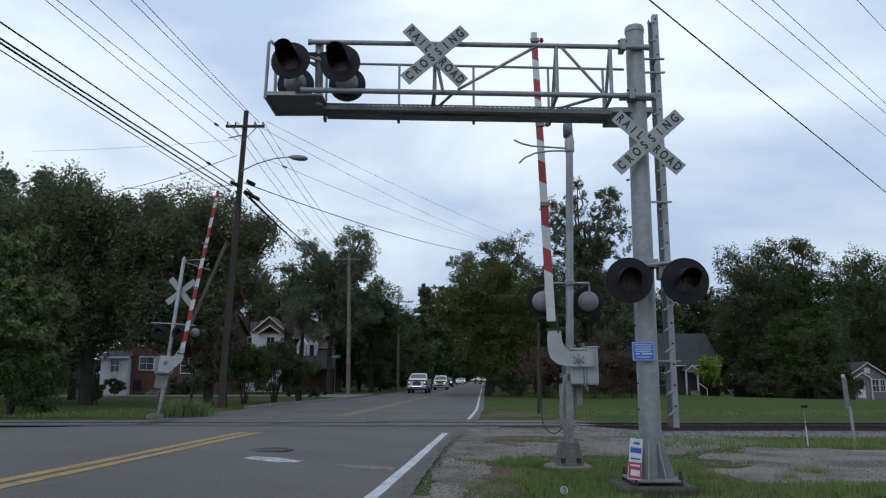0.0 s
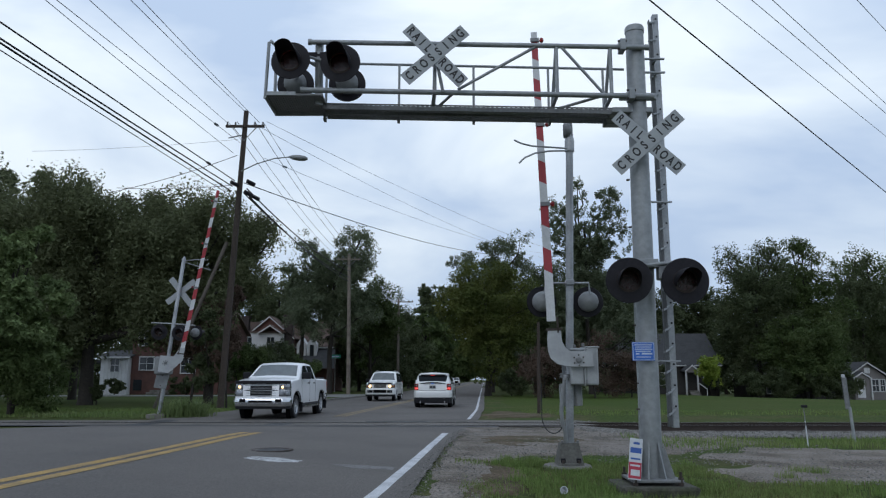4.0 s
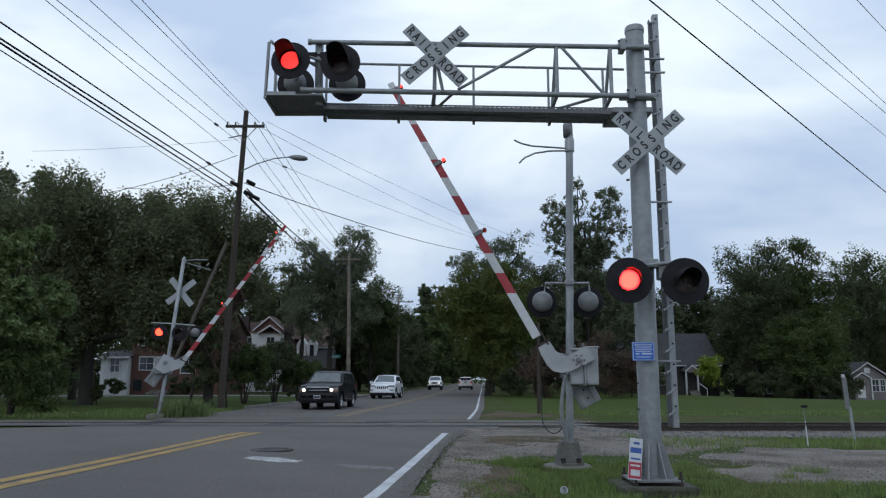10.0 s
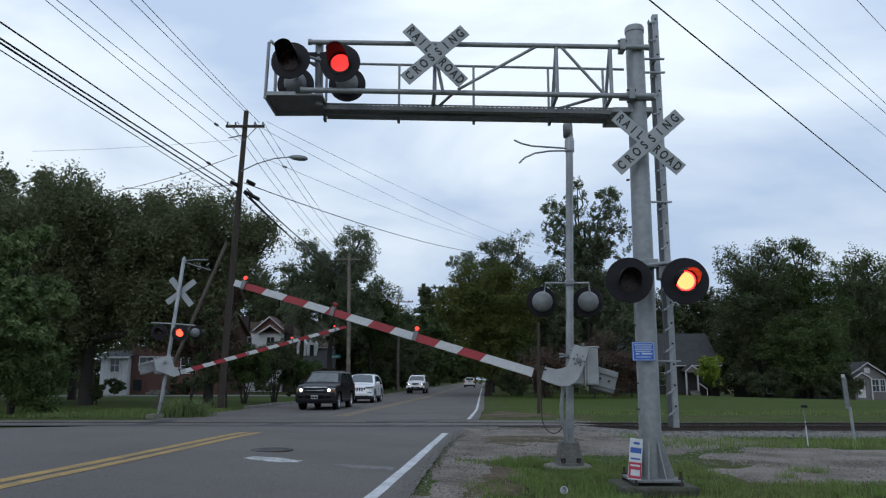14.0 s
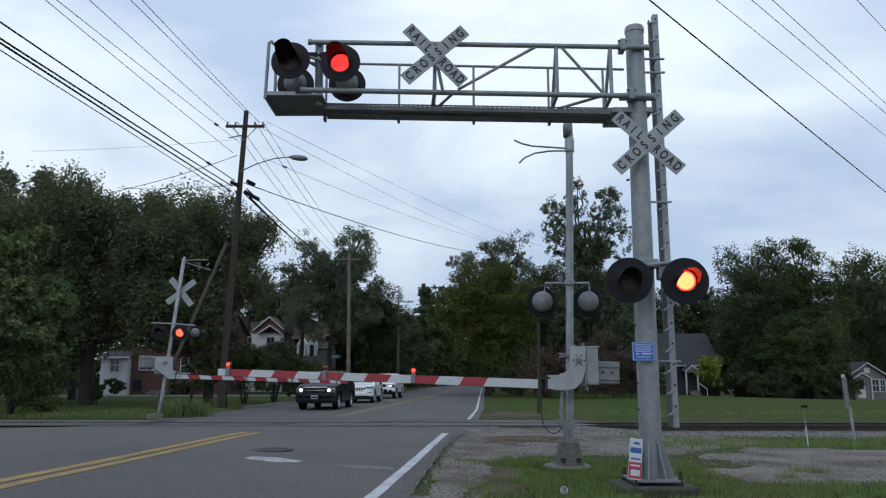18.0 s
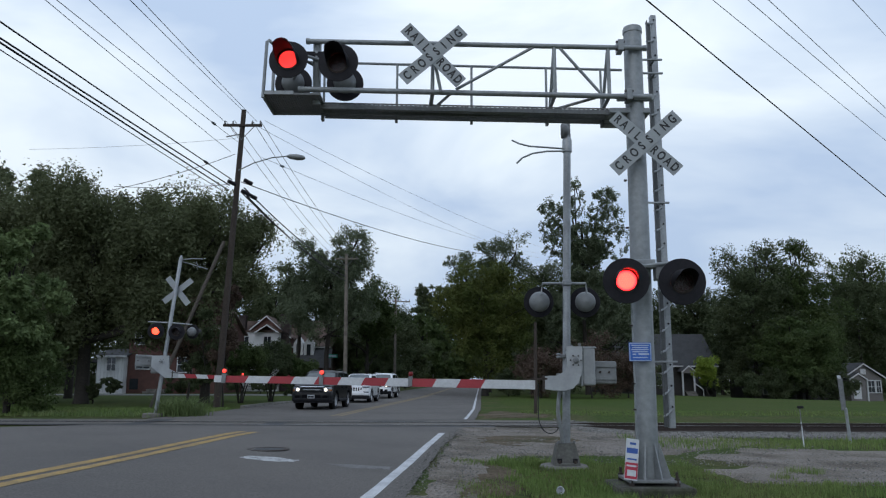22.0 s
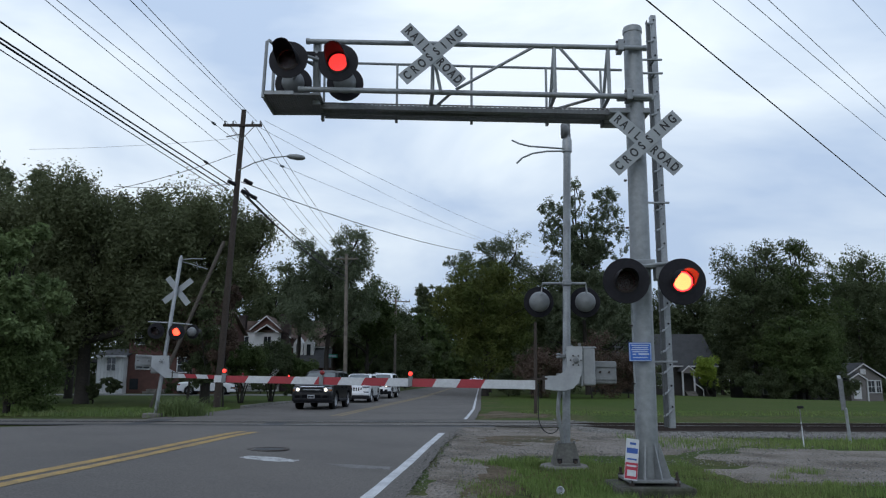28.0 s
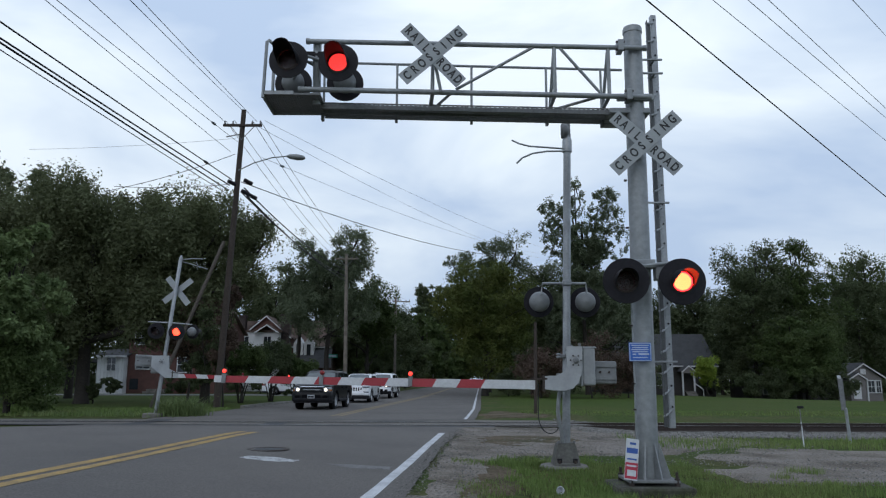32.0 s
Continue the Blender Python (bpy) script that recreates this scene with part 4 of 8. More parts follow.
def gate_arm(parent, length, sign, start, drop, lamps, width, thick=0.05, cast=None, first=0.8, weight=(0.33, 0.7, -0.32, 0.05), back=0.0):
    """The moving arm about its pivot: side casting, tail weight, striped boom and its lamps. sign: -1 points to -x."""
    arm = new("boom")
    arm.parent = parent
    s = sign
    outline = [(s * x, z) for x, z in cast]
    bracket = part("side_casting", Mesh().prism(outline, 0.05, pose(0, 0.025, 0, 90)), CASELIGHT, arm, "curved grey arm casting")
    part("hub", Mesh().lathe([(0.0, 0.05), (0.03, 0.05), (0.03, 0.035), (0.05, 0.03), (0.05, 0.0)], pose(0, -0.02, 0, 90), n=14), CASE, bracket)
    for k in range(6):
        a = math.pi * k / 3
        part("bolt", Mesh().lathe([(0.0, 0.03), (0.012, 0.03), (0.012, 0.0)], pose(0.085 * math.cos(a), -0.02, 0.085 * math.sin(a), 90), n=8), RAILSTEEL, bracket)
    w0, w1, wz0, wz1 = weight
    b0, b1 = min(-s * w0, -s * w1), max(-s * w0, -s * w1)
    part("counterweight", Mesh().box((b0, back + 0.28, wz0), (b1, back + 0.36, wz1), bev=0.015).box((b0 + 0.02, back + 0.36, wz0), (b1 - 0.05, back + 0.42, wz0 + 0.22), bev=0.015).box((b0 + 0.04, back + 0.272, wz1 - 0.1), (b1 - 0.12, back + 0.28, wz1 - 0.06)), CASE, arm, "grey slab counterweight")
    for x in (b0 + 0.1, b1 - 0.12):
        part("weight_bolt", Mesh().lathe([(0.0, 0.03), (0.02, 0.03), (0.02, 0.0)], pose(x, back + 0.282, (wz0 + wz1) / 2, 90), n=6), RAILSTEEL, arm)
    t0, t1 = min(0, -s * w1), max(0, -s * w1)
    part("tail_arm", Mesh().box((t0, back + 0.25, wz0 + 0.06), (t1, back + 0.28, wz0 + 0.12)).box((t0, back + 0.25, wz1 - 0.1), (t1, back + 0.28, wz1 - 0.04)).box((-0.05, -0.02, -0.05), (0.05, back + 0.3, 0.05)), CASE, arm)
    part("shear_pin", Mesh().box((min(s * (start - 0.2), s * (start + 0.06)), -0.034, -drop + 0.085), (max(s * (start - 0.2), s * (start + 0.06)), -0.026, -drop + 0.115)).box((min(s * (start - 0.16), s * (start - 0.12)), -0.034, -drop - 0.1), (max(s * (start - 0.16), s * (start - 0.12)), -0.026, -drop + 0.16)), RAILSTEEL, arm, "thin steel shear bracket")

    def taper(d):
        return width[0] + (width[1] - width[0]) * d / length
    # stripes slant, red between white
    edges = [0.0, first]
    while edges[-1] < length - 0.05:
        edges.append(min(length, edges[-1] + 0.4))
    for k, (a, b) in enumerate(zip(edges, edges[1:])):
        m = Mesh()
        ring = []
        for d, first in ((a, k == 0), (b, b >= length)):
            h = taper(d)
            skew = 0 if first or d >= length else h * 0.55
            t = thick * (1.0 - 0.4 * d / length)
            ring.append([(s * (start + d + skew * 0.5), -t / 2, -drop - h / 2), (s * (start + d - skew * 0.5), -t / 2, -drop + h / 2), (s * (start + d - skew * 0.5), t / 2, -drop + h / 2), (s * (start + d + skew * 0.5), t / 2, -drop - h / 2)])
        m.loft(ring if s > 0 else ring[::-1])
        part("stripe_panel", m, REDTAPE if k % 2 else WHITETAPE, arm, "red reflective panel" if k % 2 else "white reflective panel")
    for d, phase in lamps:
        x = s * (start + d)
        z = -drop + taper(d) / 2
        lamp = part("arm_lamp", Mesh().box((x - 0.035, -0.02, z), (x + 0.035, 0.02, z + 0.03)).box((x - 0.035, -0.045, z - 0.13), (x + 0.035, -0.03, z + 0.03)), GALVDARK, arm, "small red lamp on the arm")
        part("red_globe", Mesh().lathe([(0.0, 0.04), (0.025, 0.035), (0.04, 0.01), (0.04, -0.01), (0.025, -0.035), (0.0, -0.04)], pose(x, 0.012, z + 0.075, 90), n=18), REDLENS, lamp, smooth=True)
        unit = part("lens", Mesh().lathe([(0.0, 0.012), (0.025, 0.008), (0.035, 0.0)], n=18), REDLENS, lamp, "small red lens", smooth=True)
        unit.matrix_basis = pose(x, -0.04, z + 0.075, 90)
        part("lit_face", Mesh().lathe([(0.035, -0.001), (0.025, -0.009), (0.0, -0.013)], n=18), TIPGLOW, unit, "glowing red face", smooth=True)
        FLASH.append((unit, phase))
    return arm


near_arm = gate_arm(gate, 5.417, -1, 0.659, 0.406, ((5.241, 2), (3.549, 0), (2.048, 1)), (0.145, 0.112), cast=NEAR_CAST, first=0.845, back=0.14)
near_arm.matrix_basis = pose(*PIVOT)

# the far gate leans a little, across the railway
far_gate = thing("crossing_gate", "leaning grey crossing gate across the railway, seen in weeds", "crossing gate")
FX, FY = -10.42, 28.0
lean = pose(FX, FY, 0, 0, 5.6, 0)
part("mast", Mesh().lathe([(0.07, -0.1), (0.07, 5.9), (0.03, 6.0)], lean, n=16), ALU, far_gate, "thin aluminium mast", smooth=True)
part("footing", Mesh().box((FX - 0.35, FY - 0.35, -0.2), (FX + 0.35, FY + 0.35, 0.12), bev=0.03), CONCRETE, far_gate)
crossbuck(far_gate, lean @ pose(0.05, 0.1, 4.66, 0, 0, 180), False, 0.66)
flasher(far_gate, lens_pose(-10.53, 27.8, 3.1, 12), 0, 0.29, face=COREGLOW)
flasher(far_gate, lens_pose(-9.76, 27.8, 3.07, 10), 1, 0.29, face=COREGLOW)
flasher(far_gate, lens_pose(-9.32, 28.3, 3.1, 165), 1, 0.26)
part("lamp_arm", Mesh().tube([(-10.9, 27.95, 3.45), (-10.1, 28.0, 3.42), (-9.3, 28.1, 3.36)], 0.025, 8), ALU, far_gate)
part("wire_horn", Mesh().tube([(-9.84, 28, 5.8), (-9.4, 28, 5.85), (-9.0, 28, 5.84)], 0.02, 6), ALU, far_gate)
part("wire_horn", Mesh().tube([(-9.84, 28, 5.75), (-9.3, 28, 5.6), (-8.8, 28, 5.45)], 0.02, 6), ALU, far_gate)
part("mechanism_case", Mesh().box((-10.6, 27.7, 1.55), (-10.1, 28.3, 2.2), bev=0.04), CASE, far_gate, "grey cast mechanism case")
FPIVOT = Vector((-10.16, 27.6, 1.97))
far_arm = gate_arm(far_gate, 6.2, 1, 0.55, 0.48, ((5.75, 2), (4.05, 1), (2.35, 0)), (0.15, 0.11), cast=FAR_CAST, first=0.3, weight=(0.35, 0.94, -0.2, 0.23))
far_arm.matrix_basis = pose(*FPIVOT)
# ---- poles, wires, trees and houses ----


POLEDIM = material("dim_timber", (0.1, 0.085, 0.072), 0.9, var=0.3, scale=2.0, fine=20, bump=0.5)


def utility_pole(name, label, base, top, r0, r1, mat, arms=()):
    pole = thing(name, label, "utility pole")
    b, t = Vector(base), Vector(top)
    part("shaft", Mesh().tube([b + (t - b) * k / 6 for k in range(7)], r0, 14, True, r1), mat, pole, smooth=True)
    for z, half, offset in arms:
        c = b + (t - b) * (z / (t.z - b.z))
        part("crossarm", Mesh().box((c.x - half + offset, c.y - 0.16, z - 0.06), (c.x + half + offset, c.y - 0.04, z + 0.06), bev=0.008), mat, pole, "timber crossarm")
        part("brace", Mesh().tube([(c.x - half * 0.6 + offset, c.y - 0.1, z - 0.06), (c.x, c.y - 0.1, z - 0.75)], 0.02, 6).tube([(c.x + half * 0.6 + offset, c.y - 0.1, z - 0.06), (c.x, c.y - 0.1, z - 0.75)], 0.02, 6), GALVDARK, pole)
        for k in (-0.92, -0.5, 0.5, 0.92):
            part("insulator", Mesh().lathe([(0.0, 0.17), (0.035, 0.16), (0.05, 0.11), (0.03, 0.09), (0.055, 0.05), (0.025, 0.0)], pose(c.x + half * k + offset, c.y - 0.1, z + 0.06), n=10), GALVDARK, pole, smooth=True)
    return pole


upole = utility_pole("utility_pole", "dark leaning timber utility pole with crossarm and street lamp", (-10.7, 36.6, 0), (-9.95, 36.0, 14.75), 0.175, 0.12, POLEWOOD, ((13.92, 0.97, 0.03),))
part("stub_arm", Mesh().tube([(-10.0, 36.0, 13.5), (-10.75, 35.9, 13.3)], 0.03, 8), GALVDARK, upole)
lamp_arm = part("lamp_bracket", Mesh().tube([(-10.08, 36, 11.6), (-9.3, 35.9, 11.95), (-8.4, 35.8, 12.2), (-7.6, 35.7, 12.25)], 0.03, 10), GALV, upole, "curved lamp bracket", smooth=True)
part("lamp_head", Mesh().loft([[(x, 35.7 + 0.2 * w * math.cos(a), 12.2 + z + h * math.sin(a)) for a in [2 * math.pi * k / 14 for k in range(14)]] for x, w, h, z in ((-7.65, 0.3, 0.04, 0.05), (-7.45, 0.8, 0.12, 0.03), (-7.15, 1.0, 0.15, 0.0), (-6.85, 0.8, 0.12, -0.03), (-6.72, 0.3, 0.05, -0.04))]), CASE, lamp_arm, "grey cobra-head lantern", smooth=True)
for x, z in ((-10.5, 11.0), (-9.7, 11.05), (-9.45, 10.3), (-9.8, 10.5)):
    part("splice_case", Mesh().tube([(x, 35.8, z), (x + 0.3, 36.1, z - 0.12)], 0.1, 10), BLACK, upole, "black cable splice case", smooth=True)
prop = thing("push_brace", "slanted weathered timber brace propping the pole", "pole brace")
part("shaft", Mesh().tube([(-13.6, 35.8, -0.05), (-10.6, 36.0, 8.0)], 0.085, 12), POLEDIM, prop, smooth=True)
utility_pole("utility_pole", "pale weathered timber utility pole on the lawn corner", (-8.85, 71.0, 0), (-9.0, 70.6, 13.2), 0.2, 0.14, POLEGREY, ((12.7, 1.1, 0.0),))
utility_pole("utility_pole", "grey timber utility pole beside the far road", (-5.25, 88, 0), (-5.25, 88, 10.9), 0.17, 0.12, POLEGREY, ((10.4, 1.0, 0.7),))
utility_pole("utility_pole", "thin far timber utility pole", (-2.6, 150, 0), (-2.6, 150, 12), 0.16, 0.11, POLEGREY, ((11.5, 1.0, 0.0),))
stub = thing("timber_post", "dark timber post standing beyond the railway", "post")
part("shaft", Mesh().tube([(3.9, 31, -0.05), (3.95, 31, 3.7)], 0.075, 12, True, 0.06), POLEWOOD, stub, smooth=True)


def wire(label, pts, sag, r=0.012, mat=None, knots=()):
    a, b = Vector(pts[0]), Vector(pts[1])
    k = 14
    path = [a + (b - a) * i / k - Vector((0, 0, 4 * sag * (i / k) * (1 - i / k))) for i in range(k + 1)]
    m = Mesh().tube(path, r, 5)
    for f in knots:
        p = a + (b - a) * f - Vector((0, 0, 4 * sag * f * (1 - f)))
        m.lathe([(0.0, -0.2), (0.06, -0.15), (0.06, 0.15), (0.0, 0.2)], Matrix.Translation(p) @ (b - a).to_track_quat("Z", "Y").to_matrix().to_4x4(), n=8)
    return whole("overhead_wire", m, mat or WIRE, label, "wire", group="overhead wires")


HEAVY = "thick black overhead cable along the road"
for a, b, s, k, r in (((-11.97, 16.5, 10.81), (-10.38, 36, 11.12), 0.1, (0.93,), 0.026), ((-11.92, 16.5, 10.33), (-10.48, 36, 10.83), 0.1, (), 0.03), ((-11.9, 16.5, 10.22), (-10.55, 36, 10.6), 0.1, (), 0.032), ((-11.88, 16.5, 10.02), (-10.77, 36, 10.51), 0.1, (), 0.017)):
    a, b = Vector(a), Vector(b)
    wire(HEAVY, (a - (b - a) * 1.4, b), s, r, None, k)
for a, b, s in (((-9.74, 36, 10.7), (-9.0, 70.6, 11.6), 0.5), ((-9.9, 36, 10.5), (-9.0, 70.6, 11.0), 0.5), ((-9.6, 36, 10.3), (-9.0, 70.6, 10.6), 0.4)):
    wire(HEAVY, (a, b), s, 0.035)
THIN = "thin bare overhead wire"
for a, b, k in (((-11.37, 20, 12.17), (-10.51, 36, 12.55), ()), ((-11.04, 20, 12.17), (-10.19, 36, 13.08), (0.9,)), ((-10.11, 20, 12.17), (-10.9, 36, 14.15), ()), ((-8.93, 20, 12.17), (-10.04, 36, 14.75), ()), ((-8.61, 20, 12.17), (-9.27, 36, 14.15), ())):
    a, b = Vector(a), Vector(b)
    wire(THIN, (a - (b - a) * 1.1, b), 0.1, 0.012, WIREGREY, k)
for xa, xb in ((-10.85, -10.05), (-10.4, -9.4), (-9.5, -8.6), (-9.1, -8.0)):
    wire(THIN, ((xa, 36, 14.2), (xb, 70.6, 12.85)), 0.5, 0.014, WIREGREY)
    wire(THIN, ((xb, 70.6, 12.85), (xb + 4.1, 88, 10.5)), 0.3, 0.014)
    wire(THIN, ((xb + 4.1, 88, 10.5), (xb + 6.5, 150, 11.6)), 0.5, 0.014)
wire("black service wire swinging across the road", ((-9.9, 36, 11.0), (9.0, 92, 16.6)), 0.9, 0.025)
wire(THIN, ((-9.0, 36, 12.3), (13.5, 100, 18.3)), 0.8, 0.011, WIREPALE, (0.03,))
wire(THIN, ((-9.4, 36, 14.0), (14.8, 110, 19.3)), 0.9, 0.011, WIREPALE)
wire(THIN, ((-8.9, 36, 14.2), (20, 110, 19.6)), 0.9, 0.011, WIREPALE)
wire(THIN, ((-10.3, 36, 12.43), (-16.6, 36, 10.5)), 0.15, 0.016)
wire(THIN, ((-10.4, 36, 10.9), (-16.2, 36, 10.75)), 0.12, 0.014)
wire(THIN, ((-10.3, 36, 13.26), (-20.6, 36, 12.64)), 0.1, 0.008, WIREPALE)
wire("thick black overhead cable crossing the railway", ((-8.0, 3.98, 11.95), (46.2, 57.9, 6.25)), 0.05, 0.02)
for a, b in (((7.11, 18, 11.09), (16.46, 28, 11.54)), ((8.03, 18, 11.09), (17.43, 28, 11.68)), ((8.57, 18, 11.09), (17.47, 28, 12.08)), ((10.77, 18, 11.09), (17.79, 28, 15.15))):
    a, b = Vector(a), Vector(b)
    d = (b - a).normalized()
    wire(THIN, (a - d * 34, b + d * 60), 0.0, 0.0105, WIREPALE)


def leaf_cloud(rng, centres, radii, count, size, flat=0.8, twig=22, spread=0.14, rise=1.0):
    """Three-cornered leaves gathered on twigs round many clump centres; returns vertices and faces. rise: how far twigs stretch upwards."""
    k = max(1, count // twig)
    which = rng.integers(0, len(centres), k)
    d = rng.normal(size=(k, 3))
    d /= np.linalg.norm(d, axis=1)[:, None]
    spots = centres[which] + d * (radii[which] * rng.random(k) ** 0.5)[:, None] * np.array([1, 1, flat])
    on = np.repeat(np.arange(k), twig)
    count = len(on)
    p = spots[on] + np.clip(rng.normal(size=(count, 3)), -1.7, 1.7) * (radii[which] * spread)[on][:, None] * np.array([1, 1, rise])
    n = d[on] * 0.6 + rng.normal(size=(count, 3)) * 0.6 + np.array([0, 0, 0.5])
    n /= np.linalg.norm(n, axis=1)[:, None]
    a = np.cross(n, rng.normal(size=(count, 3)))
    a /= np.linalg.norm(a, axis=1)[:, None]
    b = np.cross(n, a)
    s = size * (0.55 + 0.9 * rng.random(count))[:, None]
    v = np.stack([p - a * s, p + b * s * 0.9, p + a * s], axis=1).reshape(-1, 3)
    return v, np.arange(count * 3).reshape(-1, 3)


def limb(mesh, rng, a, b, r, bends=4):
    pts = []
    for i in range(bends + 1):
        f = i / bends
        q = Vector(a) + (Vector(b) - Vector(a)) * f
        if 0 < i < bends:
            q += Vector(rng.normal(size=3) * 0.06 * (Vector(b) - Vector(a)).length)
        pts.append(q)
    mesh.tube(pts, r, 8, True, r * 0.35)


def tree(label, at, top, low, wide, leaf, count, size, seed, deep=None, clumps=26, trunk=0.28, ragged=0.3, clump=0.24, name="tree", taper=0.0, category="tree", limbs=9, hollow=0.35, square=1.0, rise=1.0, twig=22, shift=0.0):
    """A tapered trunk with limbs and a crown of leaf clumps. at: base; top, low: heights of the crown; wide, deep: half widths."""
    rng = np.random.default_rng(seed)
    t = thing(name, label, category, (at[0], at[1], ground_z(*at)))
    deep = deep or wide
    top *= 1.05
    mid, half = (top + low) / 2, (top - low) / 2
    cs, rs = [], []
    while len(cs) < clumps:
        d = rng.normal(size=3)
        d /= np.linalg.norm(d)
        d = np.sign(d) * np.abs(d) ** square
        k = hollow + (1 - hollow) * rng.random()
        f = 1 - taper * max(0.0, d[2] * k)
        cs.append([shift + d[0] * wide * k * f * 0.93, d[1] * deep * k * f * 0.93, mid + d[2] * half * k * 0.97])
        rs.append(min(wide, half) * (clump + ragged * rng.random()))
    cs, rs = np.array(cs), np.array(rs)
    wood = Mesh()
    fork = low + (top - low) * 0.25
    wood.tube([(0, 0, -0.15), (0.02, 0, 0.2), (rng.normal() * 0.12, rng.normal() * 0.12, fork * 0.5), (rng.normal() * 0.2, 0, fork), (rng.normal() * 0.3, rng.normal() * 0.3, low + (top - low) * 0.75)], trunk * 1.15, 10, True, trunk * 0.3)
    part("trunk", wood, BARK, t, "rough dark trunk", smooth=True)
    order = np.argsort(-np.linalg.norm(cs - np.array([0, 0, mid]), axis=1))[:limbs]
    for i in order:
        m = Mesh()
        z0 = min(max(low * 1.15, cs[i][2] * 0.6), low + (top - low) * 0.6)
        limb(m, rng, (0, 0, z0), cs[i], trunk * 0.4)
        part("limb", m, BARK, t)
    v, f = leaf_cloud(rng, cs, rs, int(count * (5.6 if at[1] < 50 else 3.3 if at[1] < 110 else 1.8)), size * (0.37 if at[1] < 50 else 0.45 if at[1] < 110 else 0.65), twig=twig, rise=rise)
    v[:, 2] = np.maximum(v[:, 2], 0.05)
    me = bpy.data.meshes.new("crown")
    me.vertices.add(len(v))
    me.vertices.foreach_set("co", v.ravel())
    me.loops.add(len(v))
    me.loops.foreach_set("vertex_index", f.ravel().astype(np.int32))
    me.polygons.add(len(f))
    me.polygons.foreach_set("loop_start", np.arange(0, len(v), f.shape[1], dtype=np.int32))
    me.update(calc_edges=True)
    me.materials.append(leaf)
    ob = new("crown", me)
    ob.parent = t
    return t


# woods on the far left and the row behind the verge
WOODS = dict(ragged=0.16, clump=0.22, hollow=0.4, rise=1.6)
tree("dense dark green tree with a spreading crown over the lawn", (-19.3, 41.0), 12.0, 2.9, 7.4, LEAF_WOOD, 22000, 0.25, 11, 2.2, 120, 0.42, square=0.6, shift=1.5, limbs=4, **WOODS)
tree("dark undergrowth beneath the spreading tree", (-22.6, 41), 5.0, 0.1, 1.8, LEAF_DARK, 3500, 0.18, 281, 1.4, 18, 0.06, category="bush", name="bush")
tree("low dark shrub behind the spreading tree's trunk", (-18.9, 41.5), 1.5, 0.1, 0.5, LEAF_DARK, 1500, 0.16, 282, 0.7, 12, 0.05, category="bush", name="bush")
tree("dense dark green tree closing the gap in the woods", (-21.0, 44.5), 12.6, 4.5, 3.4, LEAF_WOOD, 9000, 0.25, 19, 2.2, 60, 0.25, square=0.75, shift=2.7, **WOODS)
tree("dense dark green tree behind the utility pole", (-13.3, 43.0), 11.4, 5.2, 3.7, LEAF_WOOD, 9500, 0.24, 12, 2.8, 70, 0.3, square=0.8, **WOODS)
tree("dense dark green tree at the edge of the woods", (-23.6, 42), 11.7, 1.5, 5.6, LEAF_WOOD, 13000, 0.27, 13, 4.0, 90, 0.35, square=0.7, **WOODS)
tree("dense dark green tree at the edge of the woods", (-30.5, 46), 13.4, 1.0, 5.6, LEAF_WOOD, 8000, 0.3, 14, 4.0, 60, 0.35, square=0.75, **WOODS)
for k, x in enumerate((-46, -42, -38.5, -35)):
    tree("dark hedge beyond the carport", (x, 84 + k % 2), 4.2, 0.1, 2.6, LEAF_DARK, 2600, 0.26, 290 + k, 1.2, 22, 0.05, category="bush", name="bush")
tree("tall far dark tree over the woods", (-36.8, 60), 19.1, 4.0, 3.4, LEAF_DARK, 6000, 0.36, 15, 4.0, 60, 0.35, 0.1, 0.2)
tree("tall far dark tree over the woods", (-32.2, 61), 18.1, 4.0, 3.2, LEAF_DARK, 6000, 0.36, 16, 4.0, 60, 0.35, 0.1, 0.2)
tree("young light green tree with drooping feathery leaves", (-16.5, 29.0), 7.4, 0.6, 1.75, LEAF_LIGHT, 6000, 0.26, 17, 1.8, 44, 0.1, 0.14, 0.2, hollow=0.5)
tree("bushy green tree over the weeds beside the railway", (-19.5, 30.5), 8.0, 0.2, 3.2, LEAF_MID, 9000, 0.22, 18, 2.2, 30, 0.15)
tree("low green thicket beside the railway", (-16.6, 29.4), 3.4, 0.1, 2.2, LEAF_MID, 5000, 0.16, 19, 1.2, 20, 0.06, category="bush", name="bush")
tree("dark vine-covered bush at the pole foot", (-11.6, 37.6), 4.6, 0.1, 1.1, LEAF_DARK, 3500, 0.15, 20, 1.0, 16, 0.05, category="bush", name="bush")
tree("rusty brown vine on the utility pole", (-10.6, 37.2), 6.8, 1.5, 0.9, LEAF_RUST, 2200, 0.15, 21, 0.8, 12, 0.05, category="bush", name="bush")
tree("rusty brown sapling before the brick house", (-13.6, 41), 6.2, 2.2, 2.2, LEAF_RUST, 2600, 0.18, 22, 1.5, 14, 0.08)
